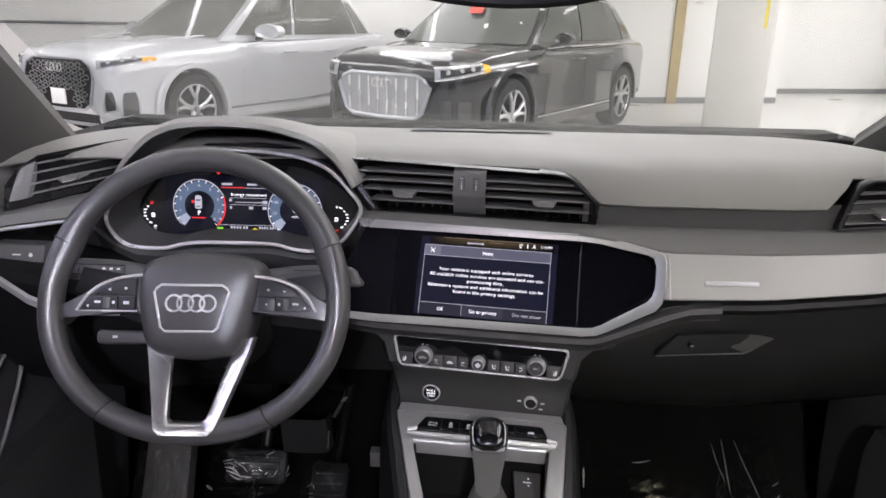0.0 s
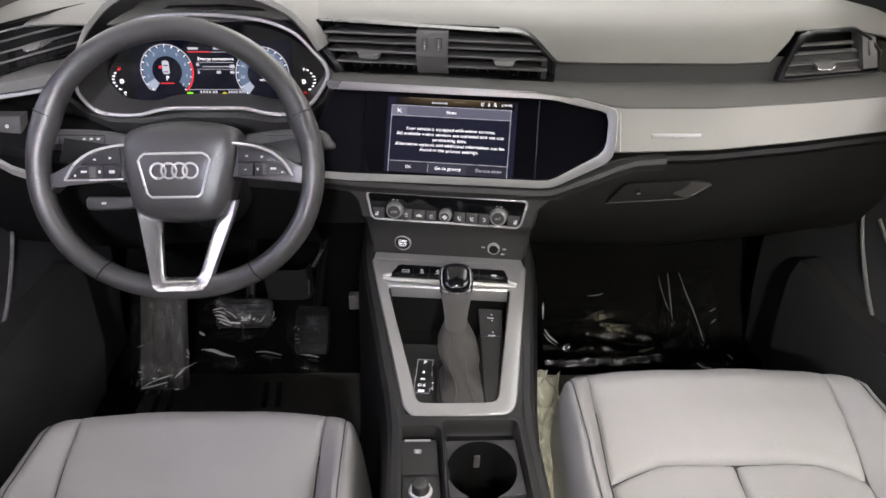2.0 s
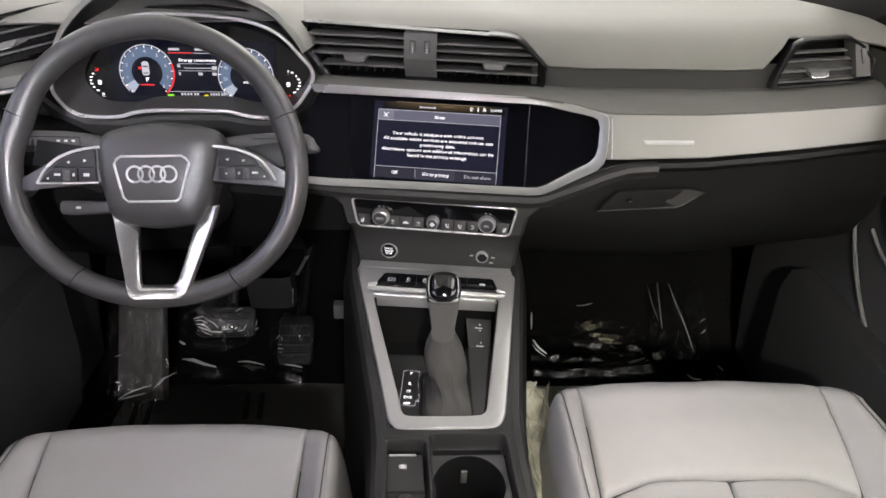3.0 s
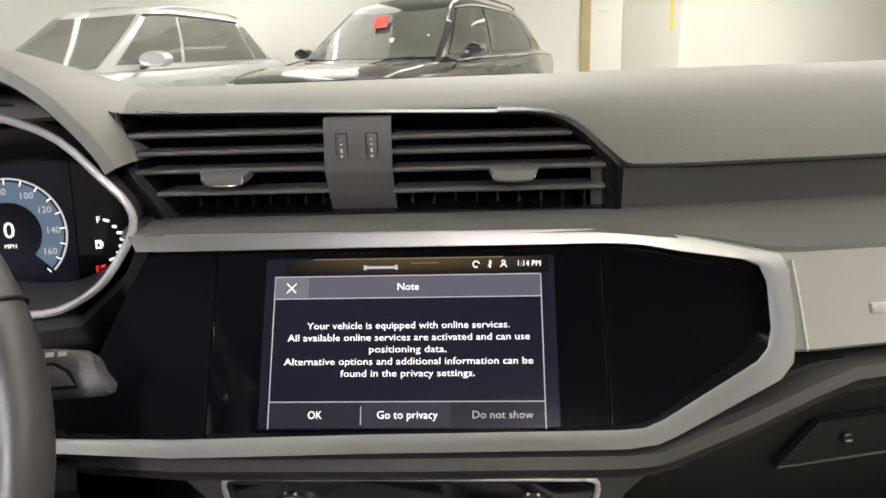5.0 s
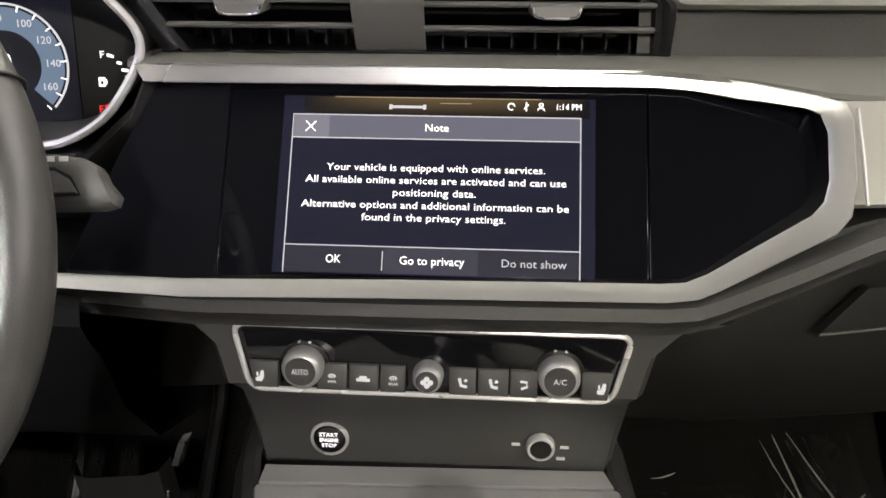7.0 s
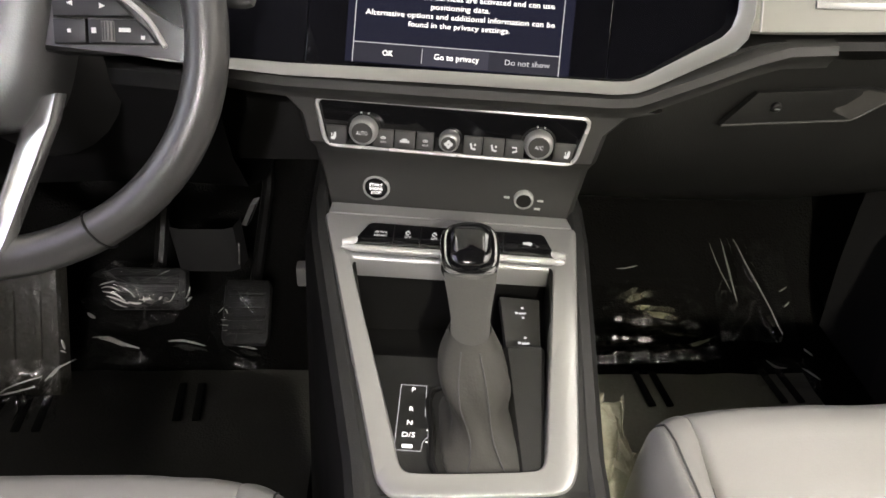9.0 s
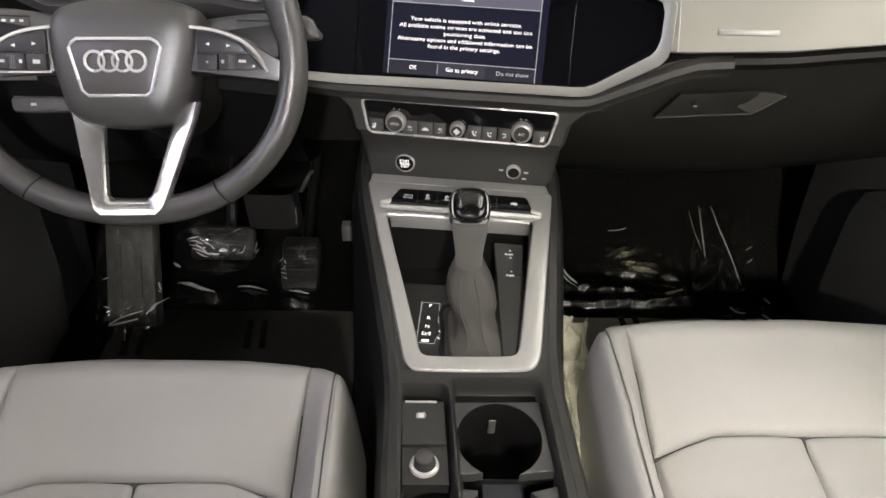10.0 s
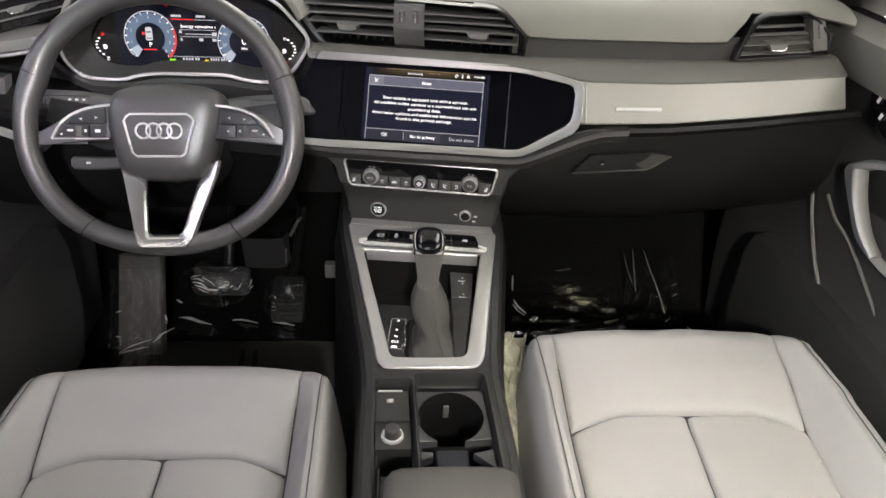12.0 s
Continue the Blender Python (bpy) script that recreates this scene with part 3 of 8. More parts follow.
for k in range(24):
    x = 0.125 + (0.68 - 0.125) * k / 23
    f = interp(LFRONT, x) if x > 0.24 else interp(LFRONT, 0.24) + (0.24 - x) * 0.08
    top = 0.968 + 0.012 * max(0, (x - 0.2385)) / 0.41 if x > 0.2385 else 0.968 - (0.2385 - x) * 0.42
    prof = [(-0.005, top), (-0.026, top - 0.003), (-0.029, top - 0.009), (-0.022, top - 0.015), (-0.012, top - 0.022), (-0.014, 0.91), (-0.006, 0.86), (0.03, 0.80), (0.09, 0.755), (0.22, 0.73), (0.50, 0.72)]
    rows.append([V(x, f + dy, z) for dy, z in prof])
part("lower_panel", loft(rows), M_LOWER, dash, "black grained lower dash")
gb = plane_at((0.328, 1.2998, 0.904), (1, 0.02, 0), (0, -0.06, 1))
GB = [(-0.100, -0.012), (0.013, -0.005), (0.048, 0.018), (0.024, 0.024), (-0.076, 0.018)]
part("glove_box_plate", slab([gb @ V(x, y, -0.0008) for x, y in GB], (0, 0.006, 0), 0.0005), M_LOWER, dash, "black glove box pull plate")
part("glove_box_rim", tube(smooth_line([gb @ V(x, y, 0.0) for x, y in ((-0.100, -0.0115), (-0.05, -0.0085), (0.0, -0.0060), (0.014, -0.0045), (0.030, 0.006), (0.047, 0.0175))], 3), 0.0011, seg=6), M_SCOOP, dash, "thin moulded rim of the pull plate")
part("glove_box_scoop", loft([[gb @ V(x0 + (x1 - x0) * k / 6, y0 + (y1 - y0) * k / 6, 0.0006 - d * (1 - k / 6) ** 2) for k in range(7)] for x0, y0, x1, y1, d in ((-0.006, 0.003, 0.013, -0.0045, 0.001), (0.000, 0.010, 0.028, 0.004, 0.002), (0.008, 0.018, 0.045, 0.0165, 0.002), (0.018, 0.0225, 0.044, 0.0195, 0.001))]), M_SCOOP, dash, "grey scooped finger grip")
part("keyhole", lathe([(0.0, 0.002), (0.0030, 0.002), (0.0042, 0.001), (0.0048, -0.002), (0, -0.002)], gb @ pose(-0.057, 0.006, 0.0005), 24), M_BLACK, dash, "round glove box lock")
part("key_slot", box(gb @ pose(-0.057, 0.0055, 0.0028), 0.0045, 0.0012, 0.0008, 0.0002), M_ALU, dash, "bright key slot")
part("glove_box_seam", tube([V(0.155, 1.33, 0.905), V(0.135, 1.335, 0.85), V(0.12, 1.36, 0.79)], 0.0022, seg=6), M_PIANO, dash)
# driver's lower side
rows = []
for k in range(24):
    x = -0.70 + 0.50 * k / 23
    f = interp([(-0.70, 1.36), (-0.5, 1.33), (-0.45, 1.345), (-0.3, 1.36), (-0.19, 1.345)], x)
    top = interp([(-0.70, 0.985), (-0.52, 0.965), (-0.46, 0.925), (-0.19, 0.918)], x)
    prof = [(0.08, top + 0.012), (0.03, top + 0.010), (0.0, top), (-0.014, top - 0.008), (-0.018, top - 0.02), (-0.010, top - 0.035), (0.0, 0.87), (0.02, 0.82), (0.07, 0.76), (0.16, 0.72), (0.45, 0.70)]
    rows.append([V(x, f + dy, z) for dy, z in prof])
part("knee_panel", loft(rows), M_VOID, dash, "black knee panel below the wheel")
# left silver strip and light switch panel
part("trim_strip", loft([[V(x, y - 0.002, z + 0.006), V(x, y - 0.008, z + 0.004), V(x, y - 0.008, z - 0.005), V(x, y, z - 0.008)] for x, y, z in ((-0.69, 1.340, 0.983), (-0.638, 1.330, 0.957), (-0.600, 1.320, 0.938), (-0.560, 1.315, 0.925), (-0.48, 1.325, 0.923))]), M_ALU, dash, "satin silver strip")
part("side_ledge", loft([[V(x, y + 0.05, z + 0.004), V(x, y, z), V(x, y - 0.004, z - 0.003), V(x, y - 0.006, z - 0.017), V(x, y + 0.02, z - 0.022)] for x, y, z in ((-0.69, 1.370, 1.034), (-0.64, 1.380, 1.041), (-0.58, 1.385, 1.049), (-0.53, 1.405, 1.054))]), M_LEDGE, dash, "grey soft ledge beside the wheel")
part("ledge_trim", tube([V(-0.69, 1.361, 1.013), V(-0.64, 1.371, 1.020), V(-0.58, 1.376, 1.028), V(-0.53, 1.396, 1.033)], 0.0042, seg=8, flat=0.7), M_ALU, dash, "satin silver line under the ledge")
ls = plane_at((-0.605, 1.36, 0.985), (1, -0.02, 0), (0, 0.3, 1))
part("light_switch", slab([ls @ V(-0.06, -0.014, 0.004), ls @ V(0.010, -0.012, 0.004), ls @ V(0.012, 0.014, 0.004), ls @ V(-0.06, 0.014, 0.004)], (0, 0.02, 0), 0.003), M_STALK, dash, "grey light switch panel")
part("switch_light", merge(rect(ls, -0.034, -0.001, -0.022, 0.001, 0.0045), lathe([(0, 0.0004), (0.0028, 0.0004), (0.0028, 0), (0, 0)], ls @ pose(-0.008, 0, 0.0045), 16)), M_ICON, dash, "small pale switch symbol")

# binnacle hood over the instruments
ARCH = [(-0.528, 1.045), (-0.512, 1.074), (-0.492, 1.1015), (-0.469, 1.124), (-0.442, 1.145), (-0.411, 1.158), (-0.385, 1.1615), (-0.345, 1.163), (-0.290, 1.1605), (-0.240, 1.147), (-0.212, 1.130), (-0.195, 1.108), (-0.185, 1.090), (-0.181, 1.078)]
AMID = (-0.36, 1.03)
def arch(scale, dy, drop=0.0, lift=0.0):
    out = []
    for x, z in [(p.x, p.y) for p in smooth_line([V(a, b, 0) for a, b in ARCH], 3)]:
        lean = 0.03 * (z - 1.05) / 0.1
        out.append(V(AMID[0] + (x - AMID[0]) * scale, dy - lean, AMID[1] + (z - AMID[1]) * (scale - drop) + lift))
    return out


part("binnacle_hood", loft([arch(0.965, 1.455), arch(0.985, 1.425), arch(1.0, 1.412), arch(1.035, 1.414, 0, 0.002), arch(1.065, 1.43, 0, 0.002), arch(1.10, 1.48, 0.06, 0.0), arch(1.18, 1.58, 0.30, 0.0), arch(1.35, 1.72, 0.70, 0.0)]), M_PAD, dash, "grey hood over the instruments")
part("binnacle_lining", loft([arch(0.992, 1.414), arch(0.96, 1.43), arch(0.90, 1.49)]), M_BLACK, dash, "black inner face of the hood")
part("binnacle_floor", loft([[V(-0.55, y, 1.022 + z), V(-0.522, y, 0.996 + z), V(-0.49, y, 0.982 + z), V(-0.44, y, 0.980 + z), V(-0.39, y, 0.989 + z), V(-0.30, y, 0.989 + z), V(-0.25, y, 0.981 + z), V(-0.212, y, 0.983 + z), V(-0.178, y, 1.012 + z), V(-0.162, y, 1.045 + z)] for y, z in ((1.45, 0.0), (1.405, 0.0), (1.40, -0.006), (1.415, -0.03), (1.44, -0.06))]), M_DARK, dash, "dark cluster surround")

# ---- air vents ----
def vent(name, outline, frame_of, slat_rows, label, tabs=(), depth=0.05, blade=0.024, thick=1.0):
    """An air vent: outline in (u, z), gloss frame, slats as (u0, u1, z), and pull tabs."""
    t = thing(name, frame_of(outline[0][0], 0, outline[0][1]), label, "air vent", "dashboard air vents")
    n = len(outline)
    cu = sum(p[0] for p in outline) / n
    cz = sum(p[1] for p in outline) / n
    def ring(k, d):
        out = []
        for u, z in outline:
            l = math.hypot(u - cu, z - cz)
            out.append(frame_of(u + (cu - u) / l * k, d, z + (cz - z) / l * k * 0.8))
        return out
    part("frame", loft([ring(-0.004, 0.012), ring(-0.004, -0.001), ring(-0.001, -0.004), ring(0.004, -0.003), ring(0.005, 0.004), ring(0.006, depth)], closed=True), M_FRAME, t, "satin black frame")
    part("backing", slab(ring(0.0, depth), frame_of(0, 0.004, 0) - frame_of(0, 0, 0)), M_VOID, t)
    for u0, u1, z in slat_rows:
        prof = [(-0.001, 0.0019 * thick), (-0.0038, 0.0012 * thick), (-0.0046, 0.0), (-0.0038, -0.0012 * thick), (-0.001, -0.0018 * thick), (blade, -0.0012), (blade, 0.0008)]
        part("slat", loft([[frame_of(u, d, z + h) for d, h in prof] for u in (u0, u1)], closed=True, capped=True), M_SLAT, t)
    for u, z in tabs:
        rows = []
        for a, k in ((-0.0168, 0.55), (-0.0162, 0.85), (-0.0140, 1.0), (0.0, 1.03), (0.0140, 1.0), (0.0162, 0.85), (0.0168, 0.55)):
            rows.append([frame_of(u + a * c, d, z + h) for d, h, c in ((0.012, 0.0034, 1.0), (-0.006, 0.0032, 1.0), (-0.0095, 0.0022, 0.99), (-0.0115 * k, 0.0004, 0.96), (-0.0125 * k, -0.0052 * k, 0.84), (-0.010, -0.0058 * k, 0.84), (0.0, -0.003, 0.95))])
        tab = part("tab", loft(rows, closed=True, capped=True), M_SLAT, t, "grey pull tab")
        lip = [(-0.0140, 0.0005), (-0.0134, -0.0030), (-0.0118, -0.0052), (-0.006, -0.0060), (0.006, -0.0060), (0.0118, -0.0052), (0.0134, -0.0030), (0.0140, 0.0005)]
        part("tab_lip", tube([frame_of(u + a, -0.0128, z + h) for a, h in lip], 0.0008, seg=6), M_CHROME, tab, "chrome lip")
    m = 9
    for u0, u1, z in slat_rows[-1:] + slat_rows[-2:-1]:
        for k in range(m):
            u = u0 + (u1 - u0) * (k + 0.7) / (m + 0.4)
            part("fin", loft([[frame_of(u + w, d, z + h) for d, h in ((0.016, -0.003), (0.03, -0.003), (0.03, -0.013), (0.016, -0.013))] for w in (-0.0006, 0.0006)], closed=True, capped=True), M_BLACK, t)
    return t


M_SLAT = shader("grey_vent_slat", (0.150, 0.148, 0.140), 0.42, vary=0.06, bump=0.1, grain=900)
def mid_frame(u, d, z):
    return S(u, 0.092 + d - 0.12 * (1.08 - z) * 0.5, z)


mid = vent("centre_air_vent", [(-0.197, 1.114), (-0.10, 1.112), (0.080, 1.107), (0.0958, 1.1045), (0.103, 1.1010), (0.109, 1.0970), (0.1195, 1.0880), (0.128, 1.0800), (0.1330, 1.0740), (0.1340, 1.0700), (0.1345, 1.043), (-0.163, 1.043), (-0.178, 1.062), (-0.188, 1.075)], mid_frame,
           [(-0.190, -0.054, 1.0985), (-0.010, 0.108, 1.0935), (-0.188, -0.054, 1.0865), (-0.010, 0.120, 1.0838), (-0.186, -0.054, 1.0740), (-0.010, 0.130, 1.0720), (-0.173, -0.054, 1.0590), (-0.010, 0.130, 1.0578)],
           "wide centre air vent with grey slats in gloss black frame", tabs=((-0.123, 1.0715), (0.070, 1.0705)))
R_OUT = [(0.060, 1.1095), (0.080, 1.1090), (0.0957, 1.1072), (0.1073, 1.1032), (0.119, 1.0948), (0.1293, 1.0848), (0.1405, 1.0750), (0.1431, 1.0710), (0.1433, 1.066), (0.1417, 1.0418)]
R_IN = [(0.060, 1.1065), (0.080, 1.1055), (0.0958, 1.1024), (0.1085, 1.0955), (0.1185, 1.0865), (0.1265, 1.0790), (0.1315, 1.0735), (0.1325, 1.0715), (0.1330, 1.066), (0.1337, 1.0429)]
L_OUT = [(-0.2048, 1.1184), (-0.2045, 1.102), (-0.2043, 1.0865), (-0.2035, 1.0769), (-0.1943, 1.0638), (-0.1776, 1.0399)]
L_IN = [(-0.1929, 1.1142), (-0.1915, 1.100), (-0.1900, 1.0880), (-0.1882, 1.0766), (-0.1790, 1.0640), (-0.1647, 1.0451)]
for edge_o, edge_i in ((R_OUT, R_IN), (L_OUT, L_IN)):
    rows = []
    for o, i in zip(smooth_line([V(u, z, 0) for u, z in edge_o], 4), smooth_line([V(u, z, 0) for u, z in edge_i], 4)):
        mid_u, mid_z = o.x * 0.45 + i.x * 0.55, o.y * 0.45 + i.y * 0.55
        rows.append([mid_frame(o.x, 0.024, o.y), mid_frame(o.x, 0.001, o.y), mid_frame(o.x * 0.85 + i.x * 0.15, -0.0045, o.y * 0.85 + i.y * 0.15), mid_frame(mid_u, -0.0062, mid_z), mid_frame(i.x * 0.9 + o.x * 0.1, -0.0048, i.y * 0.9 + o.y * 0.1), mid_frame(i.x, -0.002, i.y), mid_frame(i.x, 0.03, i.y)])
    part("frame_cheek", loft(rows), M_FRAME, mid, "satin dark end of the vent frame")
part("switch_block", loft([[mid_frame(u, d, z) for u in (-0.0545, -0.0535, -0.0105, -0.0095)] for d, z in ((0.03, 1.108), (-0.003, 1.1075), (-0.006, 1.106), (-0.010, 1.0735), (-0.0092, 1.0715), (0.006, 1.046), (0.008, 1.044), (0.03, 1.044))]), M_SLAT, mid, "grey switch block with two thumb wheels")
for u in (-0.0425, -0.0225):
    wm = plane_at(mid_frame(u, -0.0085, 1.0885), (CT, -ST, 0), (0, 0, 1))
    well = part("wheel_well", rect(wm, -0.0040, -0.0092, 0.0040, 0.0092, 0.0, 0.0006, 0.0002), M_BLACK, mid)
    part("thumb_wheel", box(wm @ pose(0, 0, 0.0008), 0.0068, 0.0172, 0.0024, 0.001), M_SLAT, well, "grey vent thumb wheel")
    part("wheel_mark", merge(rect(wm, -0.0004, 0.0046, 0.0004, 0.0054, 0.0021, 0.0002), rect(wm, -0.0007, 0.0014, 0.0007, 0.0026, 0.0021, 0.0002), rect(wm, -0.0008, -0.0034, 0.0008, -0.0006, 0.0021, 0.0002), slab([wm @ V(-0.0013, -0.0050, 0.0022), wm @ V(0.0013, -0.0050, 0.0022), wm @ V(0.0, -0.0072, 0.0022)], wm.to_3x3() @ V(0, 0, -0.0003))), M_ICON, well, "white arrow marks")


def side_frame(sx):
    def f(u, d, z):
        if sx < 0:
            k = (u - 0.455) / 0.187
            return V(-0.527 - 0.118 * k + 0.5 * d, 1.478 - 0.115 * k + 0.8 * d + 0.25 * (z - 1.05), z + 0.016 * (1 - k))
        y = interp([(0.44, 1.368), (0.50, 1.380), (0.62, 1.408), (0.70, 1.44)], u)
        return V(sx * u, y + d + 0.25 * (z - 1.05), z)
    return f


for sx, nm in ((1, "side_air_vent"), (-1, "side_air_vent")):
    sv = vent(nm, [(0.470, 1.048), (0.473, 1.057), (0.490, 1.092), (0.501, 1.1025), (0.516, 1.1075), (0.582, 1.1085), (0.606, 1.098), (0.628, 1.078), (0.634, 1.050)] if sx > 0 else [(0.440, 1.052), (0.444, 1.075), (0.452, 1.100), (0.470, 1.108), (0.507, 1.108), (0.588, 1.108), (0.616, 1.097), (0.634, 1.078), (0.636, 1.046)], side_frame(sx),
              [(0.496, 0.580, 1.0925), (0.486, 0.588, 1.0815), (0.478, 0.594, 1.0680), (0.476, 0.598, 1.0550)] if sx > 0 else [(0.455, 0.590, 1.0985), (0.452, 0.596, 1.0865), (0.450, 0.600, 1.0725), (0.448, 0.600, 1.0600)], "outer dashboard air vent with grey slats and thumb wheel", tabs=((0.535, 1.0675 if sx > 0 else 1.0715),), depth=0.045, blade=0.008, thick=0.8)
    f = side_frame(sx)
    cheek = part("wheel_cheek", slab([f(0.592, -0.003, 1.102), f(0.604, -0.003, 1.055), f(0.632, -0.003, 1.055), f(0.616, -0.003, 1.098)], (0, 0.03, 0), 0.002), M_SLAT, sv, "grey plate with thumb wheel")
    part("thumb_wheel", slab([f(0.603, -0.005, 1.094), f(0.610, -0.005, 1.074), f(0.619, -0.005, 1.074), f(0.612, -0.005, 1.094)], (0, 0.006, 0), 0.0015), M_EDGE, cheek, "ribbed thumb wheel")

# ---- instrument cluster ----
cluster = thing("instrument_cluster", (-0.35, 1.45, 1.03), "digital instrument cluster with two dials in silver outline", "instrument cluster")
CLO = [(-0.5255, 1.027), (-0.518, 1.009), (-0.505, 0.996), (-0.490, 0.990), (-0.465, 0.988), (-0.440, 0.989), (-0.420, 0.9945), (-0.395, 0.998), (-0.345, 0.9985), (-0.293, 0.998), (-0.272, 0.9935), (-0.250, 0.990), (-0.222, 0.991), (-0.195, 1.005), (-0.179, 1.024), (-0.1685, 1.043), (-0.170, 1.058), (-0.183, 1.074), (-0.207, 1.100), (-0.235, 1.114), (-0.265, 1.121), (-0.320, 1.126), (-0.400, 1.124), (-0.470, 1.100), (-0.515, 1.052)]
def CP(x, z, out=0.0):
    """A point on the slightly leaning cluster face."""
    return V(x, 1.452 + 0.18 * (z - 1.03) - out, z)


cm = plane_at(CP(0, 1.03), (1, 0, 0), (0, 0.18, 1))
def CM(x, z):
    return x, (z - 1.03) * math.sqrt(1 + 0.18 ** 2)


part("face", slab([CP(x, z, 0) for x, z in CLO], (0, 0.01, 0)), M_PIANO, cluster, "black cluster face")
line = smooth_line([V(x, 1.40 + 0.12 * (z - 1.03), z) for x, z in CLO], 3, True)
part("silver_outline", tube(line, 0.0028, closed=True, seg=8, up=(0, 1, 0)), M_BRIGHT, cluster, "thin silver outline")
inner = [CP(-0.345 + (p.x + 0.345) * (0.86 if p.x < -0.345 else 0.97), 1.048 + (p.z - 1.048) * 0.90, 0.001) for p in line]
part("bezel", loft([line, inner], closed=True), M_DARK, cluster, "dark sloping bezel")
disp = part("display", rect(cm, *CM(-0.462, 0.990), *CM(-0.2265, 1.080), 0.0005), M_CLUSTER, cluster, "dark display glass")


def dial(cx, cz, r, labels, red):
    x, y = CM(cx, cz)
    part("dial_band", arc_band(cm, x, y, r * 0.56, r * 0.93, -44, 224, 0.0012), M_BLUE, disp, "blue dial band")
    part("dial_ring", arc_band(cm, x, y, r * 0.965, r, -44, 224, 0.0012), M_DIM, disp)
    if red:
        part("red_zone", arc_band(cm, x, y, r * 0.95, r * 1.01, -48, 20, 0.0018), M_RED, disp, "red rev zone")
    part("needle", arc_band(cm, x, y, r * 0.56, r * 0.94, 209, 233, 0.0015), M_NEEDLE, disp, "pale needle segment")
    ticks = []
    for k in range(17):
        a = radians(228 - 276 * k / 16)
        c, s = math.cos(a), math.sin(a)
        ticks.append(tube([cm @ V(x + r * q * c, y + r * q * s, 0.0017) for q in (0.88, 0.97)], 0.0004, seg=4))
    part("ticks", merge(*ticks), M_WHITE, disp)
    for a, txt in labels:
        c, s = math.cos(radians(a)), math.sin(radians(a))
        part("numeral", lettering(txt, cm @ pose(x + r * 0.75 * c, y + r * 0.75 * s, 0.0016), height=0.0050), M_DIM, disp)


dial(-0.412, 1.0355, 0.0390, [(195, "1"), (160, "2"), (125, "3"), (90, "4"), (55, "5"), (20, "6"), (-15, "7"), (-42, "8")], True)
dial(-0.2715, 1.0315, 0.0400, [(216, "0"), (188, "20"), (157, "40"), (126, "60"), (95, "80"), (62, "100"), (32, "120"), (2, "140"), (-28, "160")], False)
x, y = CM(-0.4135, 1.0385)
car_sign = part("car_symbol", slab([cm @ V(x + p.x, y + 0.0025 + p.y, 0.0016) for p in rounded(((-0.0048, 0.0098), (0.0048, 0.0098), (0.0052, -0.0098), (-0.0052, -0.0098)), 0.0038)], cm.to_3x3() @ V(0, 0, -0.0006)), M_DIM, disp, "grey car symbol")
part("car_glass", merge(rect(cm, x - 0.0034, y + 0.0042, x + 0.0034, y + 0.0064, 0.0017), rect(cm, x - 0.0034, y - 0.0046, x + 0.0034, y - 0.0030, 0.0017)), M_HEADER, car_sign)
part("gear_letter", lettering("P", cm @ pose(x + 0.001, y - 0.0135, 0.0016), height=0.0066), M_WHITE, disp)
part("warning_bar", merge(rect(cm, x - 0.010, y - 0.0213, x + 0.010, y - 0.0197, 0.0012), rect(cm, x - 0.010, y + 0.001, x - 0.006, y + 0.005, 0.0012)), M_RED, disp, "red warning lettering bar")
x, y = CM(-0.2715, 1.0315)
part("speed", lettering("0", cm @ pose(x, y + 0.002, 0.0016), height=0.012), M_WHITE, disp)
part("unit", lettering("MPH", cm @ pose(x, y - 0.009, 0.0016), height=0.0032), M_WHITE, disp)
x, y = CM(-0.341, 1.0490)
part("menu_title", lettering("Energy consumers", cm @ pose(x + 0.002, y + 0.004, 0.0012), width=0.052, height=0.0044), M_WHITE, disp)
part("menu_line", merge(rect(cm, x - 0.026, y - 0.001, x + 0.028, y - 0.0004, 0.0012), rect(cm, x - 0.026, y - 0.011, x + 0.028, y - 0.0104, 0.0012), rect(cm, x - 0.018, y - 0.0075, x + 0.022, y - 0.0065, 0.0012), rect(cm, x - 0.027, y - 0.006, x - 0.023, y - 0.002, 0.0012), rect(cm, x + 0.022, y - 0.009, x + 0.029, y - 0.004, 0.0012)), M_DIM, disp)
part("menu_figures", merge(rect(cm, x - 0.026, y - 0.017, x - 0.023, y - 0.013, 0.0012), rect(cm, x + 0.002, y - 0.017, x + 0.008, y - 0.013, 0.0012), rect(cm, x + 0.022, y - 0.017, x + 0.028, y - 0.013, 0.0012)), M_DIM, disp)
for a, b in ((-0.037, -0.022), (0.000, 0.014)):
    part("tab_symbol", rect(cm, x + a, y + 0.0175, x + b, y + 0.0205, 0.0012), M_DIM, disp)
part("tab_line", merge(rect(cm, x - 0.038, y + 0.0135, x - 0.004, y + 0.0147, 0.0012)), M_RED, disp)
part("tab_underline", rect(cm, x - 0.003, y + 0.0135, x + 0.040, y + 0.0143, 0.0012), M_DIM, disp)
x, y = CM(-0.3445, 1.0035)
part("lower_line", rect(cm, x - 0.040, y + 0.0055, x + 0.042, y + 0.0061, 0.0012), M_DIM, disp)
for a, b in ((-0.022, 0.004), (0.020, 0.042)):
    part("trip_figure", merge(*[rect(cm, x + a + (b - a) * q / 6, y + 0.0006, x + a + (b - a) * (q + 0.62) / 6, y + 0.0040, 0.0012) for q in (0, 1, 2, 3, 4.3, 5.2)]), M_DIM, disp)
part("clock", lettering("1:14 PM", cm @ pose(x - 0.010, y - 0.0045, 0.0012), width=0.020, height=0.0042), M_WHITE, disp)
